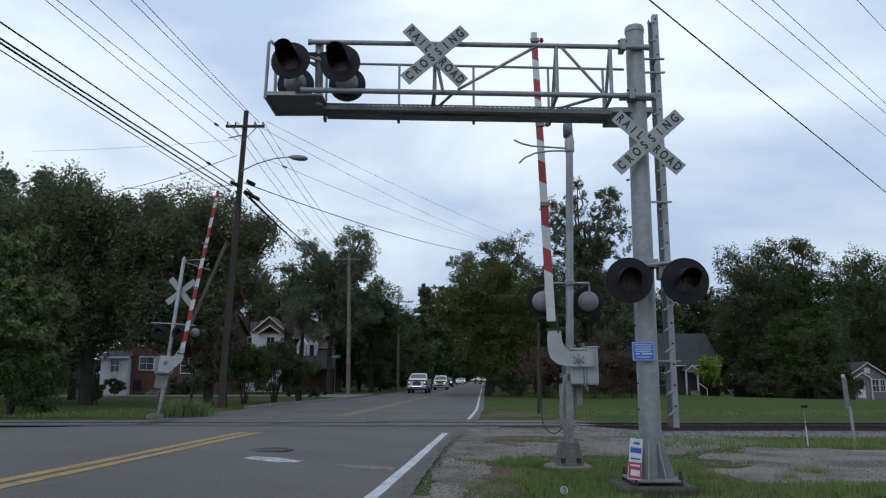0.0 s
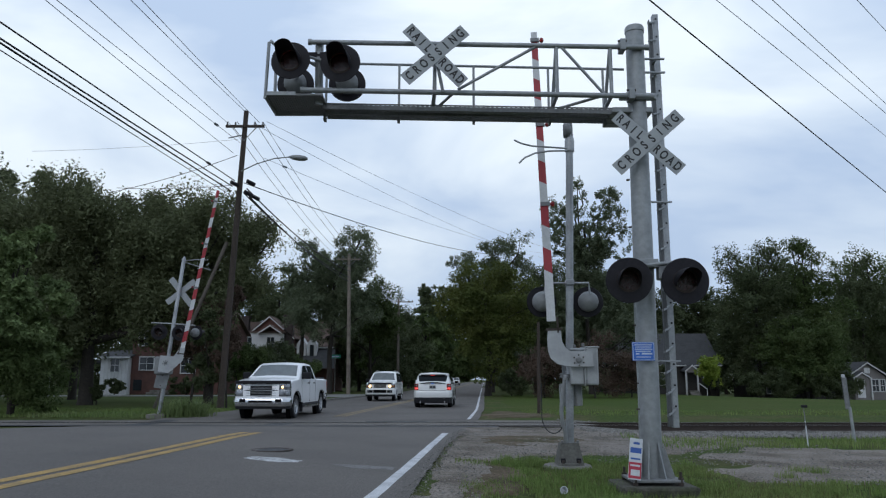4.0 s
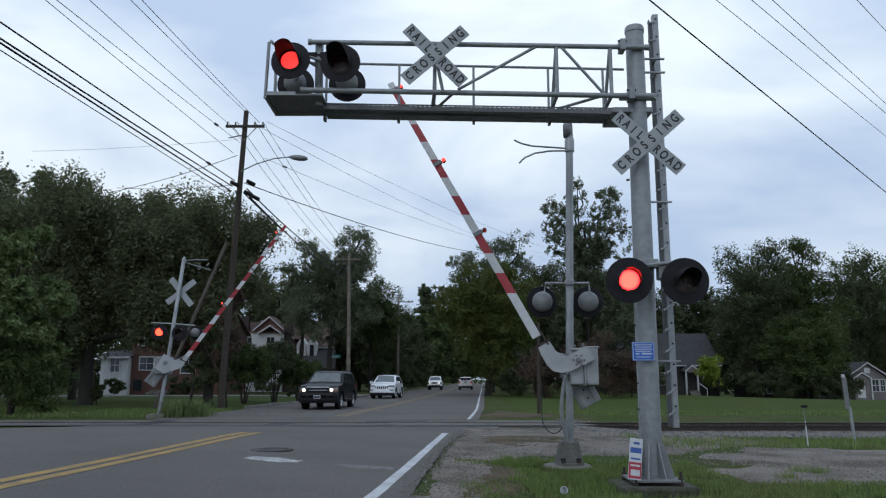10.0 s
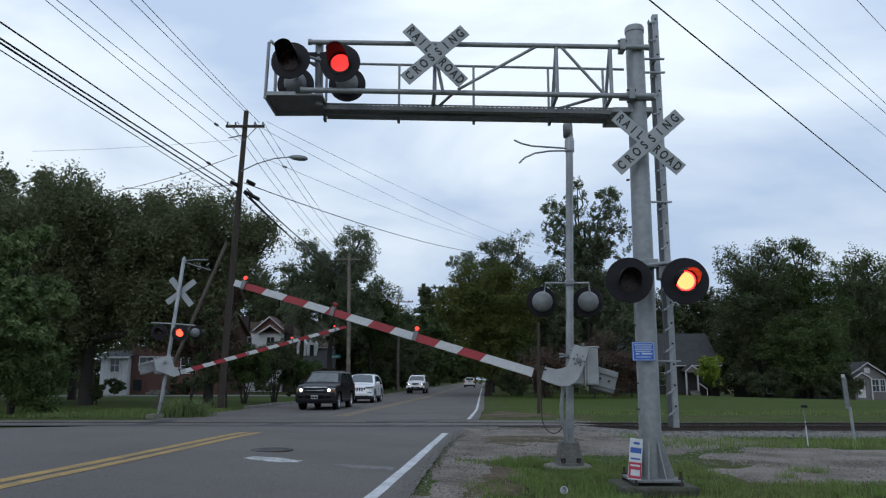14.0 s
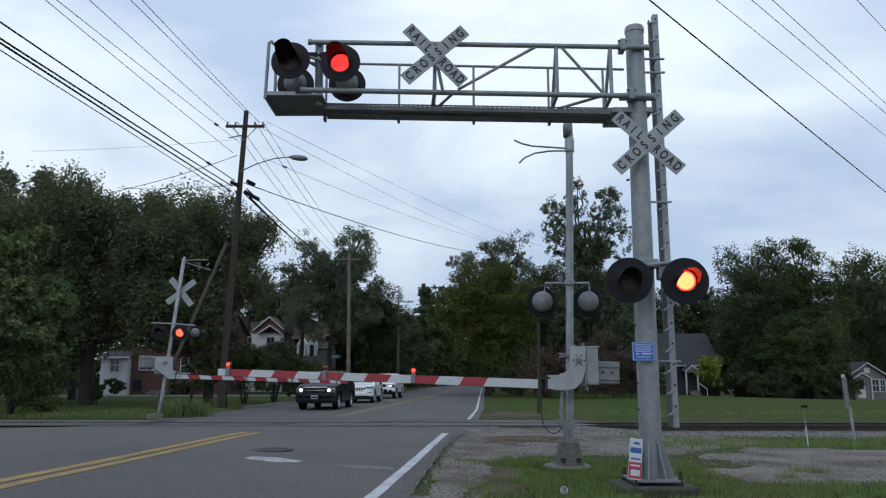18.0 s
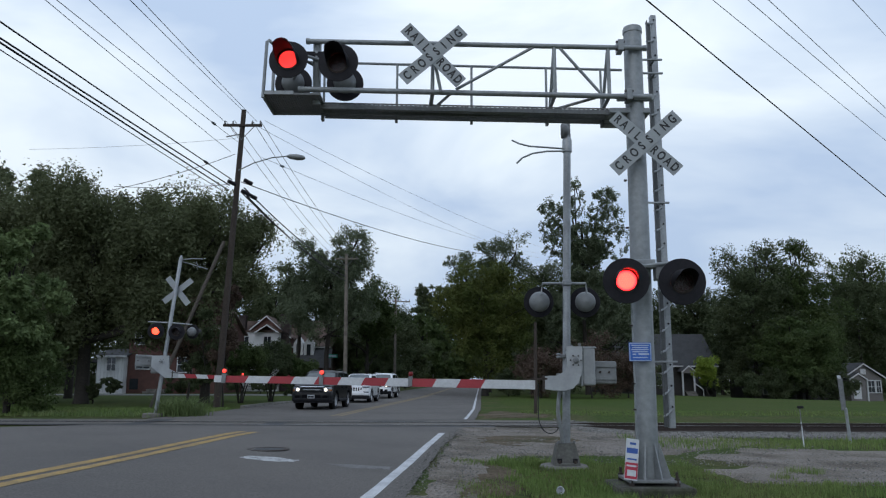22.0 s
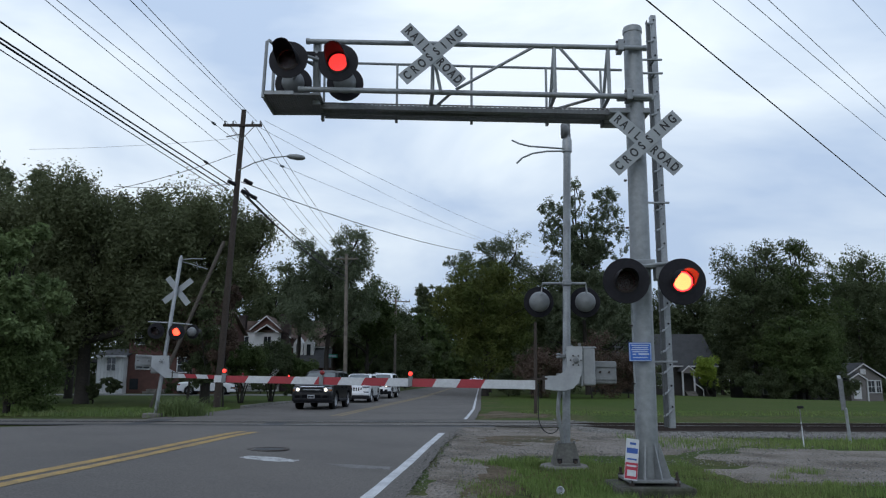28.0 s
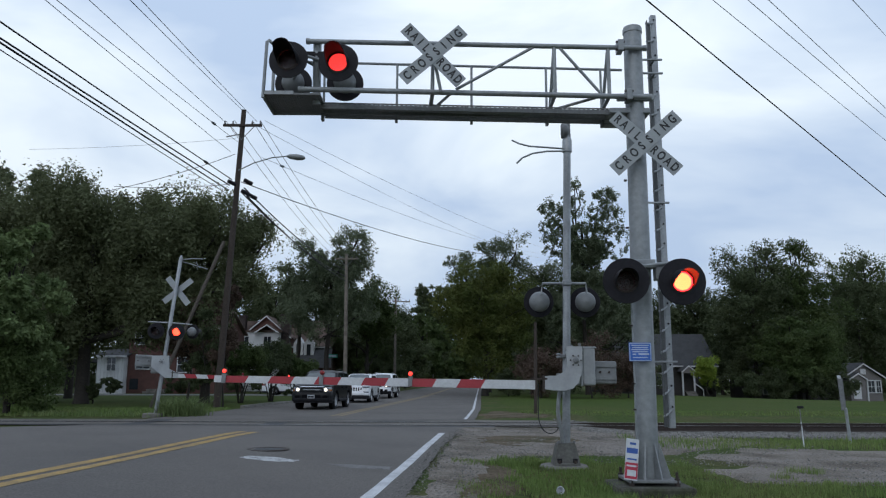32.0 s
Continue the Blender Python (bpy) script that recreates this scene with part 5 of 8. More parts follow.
for i, (x, y, h) in enumerate(((-11.3, 43.2, 3.3), (-10.3, 46.4, 3.6), (-9.0, 47.5, 2.8))):
    crape = tree("multi-stemmed crape myrtle on the lawn", (x, y), h, 1.0, 1.7 if i < 2 else 1.2, LEAF_MID if i != 1 else LEAF_DARK, 4500, 0.15, 30 + i, 1.5, 22, 0.06)
    for k in range(5):
        a = 1.26 * k + i
        stem = Mesh().tube([(x + 0.1 * math.cos(a), y + 0.1 * math.sin(a), -0.05), (x + 0.28 * math.cos(a), y + 0.28 * math.sin(a), 0.8), (x + 0.7 * math.cos(a), y + 0.7 * math.sin(a), 2.0)], 0.04, 6, True, 0.02)
        part("stem", stem, BARK, crape, at=pose(-x, -y, -ground_z(x, y)))
for x, y in ((-14.6, 131.0), (-16.4, 126.0)):
    tree("dark hedge far along the street", (x, y), 4.6, 0.05, 2.4, LEAF_DARK, 2600, 0.3, 600 + int(y), 1.4, 26, 0.06, category="bush", name="bush")
for x, y in ((-10.6, 55.5), (-9.6, 57.5)):
    tree("rounded clipped shrub beside the kerb", (x, y), 0.85, 0.05, 1.0, LEAF_DARK, 1800, 0.12, 40 + int(y), 0.8, 14, 0.04, category="bush", name="bush")
tree("dark shade tree before the brick house", (-25.4, 52), 11.0, 5.0, 6.5, LEAF_DARK, 9000, 0.26, 23, 4.0, 40, 0.3)
tree("low dark shrubs along the house front", (-23.5, 69.5), 1.7, 0.1, 2.6, LEAF_DARK, 2500, 0.2, 24, 0.8, 20, 0.05, category="bush", name="bush")
tree("low dark shrubs along the house front", (-30.0, 69.3), 1.4, 0.1, 1.4, LEAF_DARK, 2200, 0.2, 25, 0.8, 20, 0.05, category="bush", name="bush")
tree("dark green hedge behind the side street", (-17.0, 72), 2.2, 0.1, 4.2, LEAF_DARK, 3000, 0.2, 26, 0.9, 26, 0.05, category="bush", name="bush")
# beyond the side street
tree("tall grey-green shade tree with an open crown", (-11.4, 76), 15.9, 5.0, 5.3, LEAF_GREY, 17000, 0.26, 50, 4.2, 130, 0.33, 0.14, 0.18, hollow=0.2, square=0.62)
tree("grey-green shade tree with an open crown", (-15.2, 80), 13.6, 7.6, 3.0, LEAF_GREY, 6000, 0.27, 51, 3.2, 50, 0.28, 0.16, 0.2, hollow=0.1)
tree("tall grey-green shade tree with an open crown", (-8.0, 84), 12.6, 2.4, 4.0, LEAF_MID, 8500, 0.28, 52, 3.6, 50, 0.28, 0.2, hollow=0.1)
for i, (x, y, h) in enumerate(((-10.2, 92, 11.5), (-8.0, 96, 12.4), (-6.6, 108, 12.0), (-5.4, 118, 11.2), (-13.4, 95, 10.5))):
    tree("dark evergreen tree along the far road", (x, y), h, 0.4, 3.4, LEAF_DARK, 5500, 0.3, 60 + i, 2.6, 28, 0.25, taper=0.5)
for i, (x, y, h, w) in enumerate(((-3.6, 150, 14, 6), (-1.0, 185, 14, 6), (3.5, 260, 16, 10), (-14, 170, 17, 9), (16, 190, 15, 7), (20, 250, 18, 10), (2, 300, 14, 9), (11.6, 150, 11, 4), (22, 430, 24, 15), (6, 420, 22, 14), (12, 424, 20, 12), (40, 430, 24, 15), (30, 330, 18, 10))):
    tree("hazy far tree at the end of the road", (x, y), h, 0.2, w, LEAF_MID, 5000, 0.0048 * y, 70 + i, w, 40, 0.3, hollow=0.1)
for i, (x, y, h, w) in enumerate(((-7.4, 90, 3.6, 2.0), (-6.9, 101, 4.4, 2.2), (-6.0, 112, 4.2, 2.2), (-5.2, 126, 4.8, 2.6), (-4.2, 140, 5.2, 2.8), (8.2, 92, 3.8, 2.2), (8.8, 104, 4.6, 2.6), (9.6, 118, 4.6, 2.6), (10.6, 134, 5.2, 2.8), (12.6, 156, 6.0, 3.6), (-2.6, 162, 6.0, 3.6))):
    tree("dense dark green bush along the far road", (x, y), h, 0.1, w, LEAF_DARK, 2600, 0.3, 260 + i, w, 20, 0.08, category="bush", name="bush")
for i, (x, y, h, w) in enumerate(((-20.5, 92, 15.5, 4.2), (-23.0, 98, 15, 5), (-30, 96, 14, 5), (-38, 92, 16, 6), (-46, 88, 17, 7), (-18, 108, 15, 4))):
    tree("dark tree behind the houses", (x, y), h, 1.0, w, LEAF_DARK, 4500, 0.38, 80 + i, w * 0.7, 26, 0.3)
for i, (x, y, h) in enumerate(((-75, 118, 15), (-62, 122, 14), (-49, 120, 15), (-37, 124, 14), (-26, 126, 14), (-17, 130, 13), (12, 128, 12), (20, 126, 13), (28, 124, 13), (37, 124, 14), (47, 126, 15), (94, 124, 18), (106, 120, 18), (56, 128, 14), (66, 128, 14), (76, 128, 14))):
    tree("dark far woodland tree", (x, y), h, 0.2, 7.0, LEAF_DARK, 3600, 0.6, 200 + i, 4.0, 40, 0.3)
# right of the road
tree("broad warm green maple overhanging the road", (3.9, 66), 11.5, 1.6, 4.7, LEAF_WARM, 16000, 0.24, 90, 4.0, 84, 0.36, 0.14, 0.2, hollow=0.4, square=0.9)
tree("tall open grey-green tree behind the maple", (5.4, 84), 17.6, 4.6, 6.0, LEAF_GREY, 15000, 0.27, 91, 4.5, 110, 0.36, 0.12, 0.15, hollow=0.15, square=0.85)
tree("open grey-green tree behind the maple", (8.5, 96), 14.2, 2.0, 4.6, LEAF_GREY, 7500, 0.28, 92, 4.0, 60, 0.3, 0.18, 0.22, hollow=0.1)
tree("tall dark sparse oak with ragged top", (13.7, 70), 19.8, 3.0, 4.5, LEAF_GREY, 20000, 0.24, 93, 3.4, 320, 0.3, 0.1, 0.11, hollow=0.15, square=0.5, rise=1.4)
tree("tall dark tree beside the far road", (-1.8, 165), 23.4, 1.5, 5.2, LEAF_DARK, 9000, 0.56, 96, 5.0, 70, 0.4, 0.2, hollow=0.1)
tree("dense dark tree beneath the ragged oak", (12.6, 76), 14.5, 0.6, 5.2, LEAF_DARK, 9000, 0.3, 97, 4.0, 60, 0.3, 0.18, hollow=0.15)
tree("dense dark tree behind the post", (9.6, 78), 13.6, 1.0, 4.8, LEAF_DARK, 9000, 0.28, 94, 3.6, 60, 0.3, 0.18)
tree("dense dark tree behind the lawn", (16.8, 78), 12.0, 0.6, 5.0, LEAF_DARK, 7000, 0.3, 95, 4.0, 30, 0.3)
for i, (x, y, h, w, lf) in enumerate(((7.6, 57, 4.2, 2.6, LEAF_RUST), (11.2, 56, 4.7, 3.0, LEAF_RUST), (14.4, 58, 3.8, 2.2, LEAF_RUST), (9.6, 60, 3.2, 2.4, LEAF_DARK), (5.6, 62, 2.2, 1.8, LEAF_DARK), (17.5, 66, 3.0, 3.0, LEAF_DARK))):
    tree("dull rust-brown shrub at the lawn's edge" if lf is LEAF_RUST else "dark green shrub at the lawn's edge", (x, y), h, 0.2, w, lf, 4000, 0.16, 100 + i, w * 0.8, 22, 0.07, category="bush", name="bush")
for i, (x, y, h) in enumerate(((31.6, 77, 2.8), (34.6, 78, 3.3), (38.0, 77.5, 3.0), (41.4, 78, 3.2))):
    tree("dark shrub before the grey house", (x, y), h, 0.1, 1.9, LEAF_DARK, 2600, 0.2, 300 + i, 1.5, 18, 0.05, category="bush", name="bush")
tree("dark shrub beside the cottage porch", (30.3, 84.4), 2.7, 0.1, 1.5, LEAF_DARK, 2600, 0.2, 310, 1.2, 18, 0.05, category="bush", name="bush")
tree("bright lime-green young tree on the lawn", (26.2, 74), 3.9, 0.9, 1.45, LEAF_LIME, 2600, 0.2, 110, 1.6, 20, 0.06)
for i, (x, y, h, w, lf) in enumerate(((35.3, 84, 16.6, 5.4, LEAF_DARK), (41.8, 86, 17.3, 4.9, LEAF_MID), (60.5, 108, 20.4, 5.8, LEAF_DARK), (65.0, 112, 21.6, 8.0, LEAF_MID), (34.6, 97, 14.0, 4.2, LEAF_DARK), (30.0, 96, 13.0, 4.6, LEAF_DARK), (24.5, 100, 13.0, 4.6, LEAF_DARK), (20.0, 92, 12.5, 4.5, LEAF_DARK), (38.0, 80, 8.4, 4.4, LEAF_MID), (74, 114, 20, 7.5, LEAF_DARK), (83, 112, 19, 7.5, LEAF_DARK), (46.6, 106, 19.0, 6.0, LEAF_MID))):
    tree("large dense shade tree behind the lawn", (x, y), h, 0.5, w, lf, 13000, 0.31, 120 + i, w * 0.8, 110, 0.36, 0.16, 0.24, hollow=0.35, square=0.8)

# ---- houses ----


def window(parent, x, y, z, w, h, facing=0.0, bars=1):
    m = pose(x, y, z, 0, 0, facing)
    win = part("window", Mesh().box((-w / 2 - 0.09, -0.05, -0.09), (-w / 2, 0.03, h + 0.09)).box((w / 2, -0.05, -0.09), (w / 2 + 0.09, 0.03, h + 0.09)).box((-w / 2, -0.05, h), (w / 2, 0.03, h + 0.09)).box((-w / 2, -0.08, -0.09), (w / 2, 0.03, 0)), TRIMWHITE, parent, "white framed window", at=m)
    part("pane", Mesh().box((-w / 2, -0.01, 0), (w / 2, 0.01, h)), PANE, win)
    part("glazing_bar", Mesh().box((-w / 2, -0.025, h / 2 - 0.025), (w / 2, -0.012, h / 2 + 0.025)), TRIMWHITE, win)
    for k in range(1, bars + 1):
        x0 = -w / 2 + w * k / (bars + 1)
        part("glazing_bar", Mesh().box((x0 - 0.02, -0.025, 0), (x0 + 0.02, -0.012, h)), TRIMWHITE, win)


def gable_roof(parent, x0, x1, y0, y1, eave, ridge, mat, axis_x=True, over=0.35, trim=True):
    """A pitched roof with thickness; the ridge runs along x, or along y."""
    t = 0.14
    if axis_x:
        prof = [(y0 - over, eave), ((y0 + y1) / 2, ridge), (y1 + over, eave), (y1 + over, eave + t), ((y0 + y1) / 2, ridge + t), (y0 - over, eave + t)]
        ring = [[(x, a, b) for a, b in prof] for x in (x0 - over, x1 + over)]
    else:
        prof = [(x0 - over, eave), ((x0 + x1) / 2, ridge), (x1 + over, eave), (x1 + over, eave + t), ((x0 + x1) / 2, ridge + t), (x0 - over, eave + t)]
        ring = [[(a, y, b) for a, b in prof][::-1] for y in (y0 - over, y1 + over)]
    roof = part("roof", Mesh().loft(ring), mat, parent)
    if trim and not axis_x:
        xm = (x0 + x1) / 2
        for s in (-1, 1):
            xa = x0 - over if s < 0 else x1 + over
            q = [(xa, eave - 0.12), (xm, ridge - 0.1), (xm, ridge + 0.06), (xa, eave + 0.06)]
            n = len(q)
            part("bargeboard", Mesh().add([(a, y0 - over - 0.05, b) for a, b in q] + [(a, y0 - over - 0.003, b) for a, b in q], [(0, 1, 2, 3), (7, 6, 5, 4)] + [(i, n + i, n + (i + 1) % n, (i + 1) % n) for i in range(n)]), TRIMWHITE, roof, "white bargeboard")
    elif trim:
        part("gutter", Mesh().box((x0 - over, y0 - over - 0.1, eave - 0.05), (x1 + over, y0 - over - 0.01, eave + 0.1)), TRIMWHITE, roof, "white gutter")
    return roof


def gable_wall(x0, x1, y, z0, eave, ridge, t=0.2):
    xm = (x0 + x1) / 2
    return Mesh().prism([(x0, z0), (x1, z0), (x1, eave), (xm, ridge), (x0, eave)], t, pose(0, y + t, 0, 90))


def house(label, x0, x1, y0, y1, z0, eave, ridge, wall, roof, axis_x=True):
    h = thing("house", label, "house")
    if axis_x:
        part("wall", Mesh().box((x0, y0, z0 - 0.3), (x1, y1, eave)), wall, h)
        for x, t in ((x0, 0.2), (x1 - 0.2, 0.2)):
            ym = (y0 + y1) / 2
            part("gable", Mesh().add([(x, y0, eave), (x, y1, eave), (x, ym, ridge), (x + t, y0, eave), (x + t, y1, eave), (x + t, ym, ridge)], [(0, 2, 1), (3, 4, 5), (0, 1, 4, 3), (1, 2, 5, 4), (2, 0, 3, 5)]), wall, h)
    else:
        part("wall", Mesh().box((x0, y0 + 0.2, z0 - 0.3), (x1, y1, eave)), wall, h)
        part("front_wall", gable_wall(x0, x1, y0, z0 - 0.3, eave, ridge), wall, h)
    gable_roof(h, x0, x1, y0, y1, eave, ridge, roof, axis_x)
    return h


# brick house on the left, with a white porch
brick = house("red brick house with white trim behind the trees", -29.7, -21.4, 72, 82, 0.0, 6.0, 8.0, BRICK, SHINGLEBROWN)
for x, z, w, h in ((-28.25, 2.3, 1.3, 1.15), (-24.3, 2.0, 1.3, 1.35), (-26.0, 4.5, 1.1, 1.2), (-22.95, 4.45, 0.95, 1.2), (-28.6, 4.6, 1.0, 1.2)):
    window(brick, x, 71.97, z, w, h)
part("basement_window", Mesh().box((-29.4, 71.93, 0.35), (-28.6, 71.97, 1.35)), PANE, brick, "dull basement window")
wing = part("porch", Mesh().box((-32.25, 71.2, -0.1), (-29.75, 78, 3.4)), SIDING, brick, "white boarded side porch")
for k in range(8):
    part("batten", Mesh().box((-32.25 + 0.33 * k, 71.15, 0.1), (-32.19 + 0.33 * k, 71.19, 3.3)), TRIMWHITE, wing)
gable_roof(brick, -32.25, -29.75, 71.2, 78, 3.4, 4.1, SHINGLE)
window(wing, -30.9, 71.14, 2.1, 0.8, 1.2)
# low carport beside the porch
part("carport_roof", Mesh().box((-37.5, 71.4, 2.9), (-32.3, 77, 3.15)), SHINGLE, brick, "low grey carport roof")
for x in (-37.2, -33.4):
    part("carport_post", Mesh().box((x - 0.07, 71.5, 0), (x + 0.07, 71.64, 2.9)), TRIMWHITE, brick, "white carport post")
part("entrance_step", Mesh().box((-27.4, 70.9, 0), (-25.8, 71.97, 0.4)).box((-27.6, 70.5, 0), (-25.6, 70.9, 0.2)), CONCRETE, brick)
# steep-gabled house beyond the myrtles
gabled = house("steep-gabled brick house with white dormers and brick chimneys", -24.0, -13.0, 88, 98, 0.0, 5.0, 8.3, BRICK, SHINGLEBROWN)
part("front_gable", gable_wall(-22.6, -17.4, 86.4, 0, 6.0, 8.5), BRICK, gabled, "steep brick gable")
part("gable_block", Mesh().box((-22.6, 86.6, 0), (-17.4, 92, 6.0)), BRICK, gabled)
gable_roof(gabled, -22.6, -17.4, 86.4, 92, 6.0, 8.5, SHINGLEBROWN, False)
part("white_bay", Mesh().box((-23.6, 85.4, 0), (-18.2, 86.38, 6.6)), SIDING, gabled, "white boarded bay")
gable_roof(gabled, -20.8, -18.4, 84.9, 86.3, 6.5, 7.4, SHINGLEBROWN, False, 0.2)
part("bay_roof", Mesh().box((-23.8, 85.2, 6.62), (-18.0, 86.5, 6.8)), SHINGLEBROWN, gabled)
part("lean_roof", Mesh().add([(-26.6, 84.6, 6.0), (-22.6, 84.6, 4.2), (-22.6, 86.3, 4.2), (-26.6, 86.3, 6.0), (-26.6, 84.6, 6.25), (-22.6, 84.6, 4.45), (-22.6, 86.3, 4.45), (-26.6, 86.3, 6.25)], [(3, 2, 1, 0), (4, 5, 6, 7), (0, 1, 5, 4), (1, 2, 6, 5), (2, 3, 7, 6), (3, 0, 4, 7)]), TRIMWHITE, gabled)
window(gabled, -22.2, 85.36, 4.7, 0.9, 1.4)
window(gabled, -19.6, 85.36, 4.7, 0.8, 1.4)
for x0, x1, y, z0, z1 in ((-18.3, -17.25, 86.0, 0, 8.7), (-24.2, -23.4, 90, 0, 8.9)):
    ch = part("chimney", Mesh().box((x0, y, z0), (x1, y + 0.9, z1), bev=0.02), SOOTBRICK, gabled, "tall dark brick chimney")
    part("chimney_cap", Mesh().box((x0 - 0.08, y - 0.08, z1 - 0.25), (x1 + 0.08, y + 0.98, z1 + 0.02)), SOOTBRICK, ch)
for x in (-16.3, -15.1):
    d = part("dormer", gable_wall(x - 0.55, x + 0.55, 86.6, 3.6, 5.4, 6.2, 1.8), SIDING, gabled, "white pointed dormer")
    part("dormer_window", Mesh().box((x - 0.22, 86.55, 4.0), (x + 0.22, 86.59, 5.3)), PANE, d)
part("lower_roof", Mesh().add([(-16.6, 84.5, 2.6), (-12.2, 84.5, 2.6), (-12.6, 88.2, 5.2), (-16.6, 88.2, 5.2)], [(0, 1, 2, 3)]), SHINGLE, gabled)
# cottage behind the lawn with a little porch
cz = ground_z(27, 86)
cottage = house("low cottage with shade-darkened walls, a grey shingle roof and small white porch", 18.5, 31.3, 86, 95, cz, 2.9, 6.7, SHADEWALL, SHINGLE)
porch = part("porch", gable_wall(27.1, 28.5, 84.4, 2.15, 2.25, 2.95, 0.15), SIDINGGREY, cottage)
gable_roof(cottage, 27.1, 28.5, 84.4, 86, 2.25, 2.95, SHINGLE, False, 0.15)
for x in (27.15, 28.45):
    part("porch_post", Mesh().box((x - 0.08, 84.45, cz), (x + 0.08, 84.61, 2.4)), TRIMWHITE, porch, "white porch post")
part("stair_rail", Mesh().tube([(28.45, 84.4, 1.0), (28.95, 83.2, cz + 0.7), (28.95, 83.2, cz)], 0.05, 6), TRIMWHITE, porch)
for k in range(3):
    part("step", Mesh().box((27.3, 83.5 + 0.3 * k, cz - 0.1), (28.4, 84.4, cz + 0.17 * (k + 1))), CONCRETE, porch)
window(cottage, 24.5, 85.95, 0.8, 1.2, 1.3)
window(cottage, 30.2, 85.95, 0.8, 1.2, 1.3)
shed = house("outbuilding with the trees' shade put into its wall colour", 36.0, 46.0, 88, 94, ground_z(41, 88), 2.0, 3.6, SHADEWALL, SHINGLE)
window(shed, 38.0, 87.95, -0.2, 0.9, 1.6)
# grey bungalow
bz = ground_z(53, 90)
bung = house("small grey weatherboard bungalow with white-trimmed gable", 48.2, 52.6, 90, 101, bz, 1.7, 3.35, SIDINGGREY, SHINGLE, False)
for k in range(14):
    part("weatherboard", Mesh().box((48.2, 89.97, bz + 0.2 * k), (52.6, 89.995, bz + 0.2 * k + 0.02)), SIDINGGREY, bung)
part("front_gable", gable_wall(48.3, 50.1, 89.0, bz - 0.3, 1.5, 2.2), SIDINGGREY, bung, "small entrance gable")
part("entrance_block", Mesh().box((48.3, 89.2, bz - 0.3), (50.1, 90, 1.5)), SIDINGGREY, bung)
gable_roof(bung, 48.3, 50.1, 89.0, 90, 1.5, 2.2, SHINGLE, False, 0.2)
part("gable_vent", Mesh().box((50.1, 89.9, 2.1), (50.75, 89.96, 2.75)), TRIMWHITE, bung, "white gable vent")
window(bung, 51.3, 89.95, 0.0, 0.75, 1.35)
window(bung, 52.15, 89.95, 0.0, 0.5, 1.35)
part("corner_post", Mesh().box((50.2, 88.9, bz), (50.36, 89.06, 1.6)), TRIMWHITE, bung, "white porch post")
door = part("door", Mesh().box((48.6, 88.94, bz + 0.25), (49.5, 88.99, bz + 2.3)), SIDING, bung, "pale panelled door")
part("door_pane", Mesh().box((48.8, 88.91, bz + 1.3), (49.3, 88.935, bz + 2.1)), PANE, door)
# ---- vehicles ----
TYRE = material("tyre_rubber", (0.022, 0.022, 0.024), 0.85, var=0.2, scale=10, fine=40)
ALLOY = material("alloy_rim", (0.5, 0.51, 0.53), 0.35, 0.7, var=0.08, scale=6)
CHROME = material("chrome", (0.62, 0.63, 0.65), 0.15, 0.95, var=0.04)
CARGLASS = material("tinted_glass", (0.018, 0.022, 0.026), 0.08, var=0.05, spec=0.04)
# pale base colour adds sky reflection to what the glass mirrors
SCREEN = material("sky_pale_windscreen", (0.1, 0.115, 0.12), 0.06, var=0.1, spec=0.8)
PLASTIC = material("black_trim_plastic", (0.016, 0.016, 0.019), 0.6, var=0.15, scale=8, spec=0.15)
UNDER = material("underbody_black", (0.007, 0.007, 0.008), 0.9, var=0.1, spec=0.05)
PAINT_WHITE = material("white_car_paint", (0.74, 0.75, 0.77), 0.3, var=0.02, scale=1.2, second=(0.7, 0.71, 0.73), coat=0.6)
PAINT_PEARL = material("pearl_white_car_paint", (0.71, 0.715, 0.71), 0.32, var=0.02, scale=1.2, second=(0.67, 0.675, 0.67), coat=0.6)
PAINT_DARK = material("dark_grey_car_paint", (0.008, 0.0085, 0.01), 0.35, 0.0, var=0.04, scale=1.2, coat=0.0, spec=0.16)
CLADGREY = material("pale_grey_cladding", (0.46, 0.455, 0.43), 0.45, var=0.04, scale=2)
TAILRED = material("tail_lamp_red", (0.2, 0.012, 0.014), 0.2, var=0.1)
TAILLIT = glow("lit_tail_lamp", (1.0, 0.05, 0.05), 0.75)
TAILHOT = glow("hot_tail_lamp", (1.0, 0.22, 0.16), 1.3)
LAMPCLEAR = material("clear_lamp_lens", (0.3, 0.31, 0.33), 0.12, 0.6, var=0.35, scale=9, fine=30, second=(0.1, 0.1, 0.11), amount=0.9)
AMBERLENS = material("amber_lens", (0.3, 0.12, 0.045), 0.2, var=0.1)
LAMPLIT = glow("lit_headlamp", (1.0, 0.9, 0.72), 3.0)
AMBERLIT = glow("lit_warm_lamp", (1.0, 0.7, 0.36), 2.2)
PLATE = material("number_plate", (0.34, 0.36, 0.38), 0.55, var=0.05)


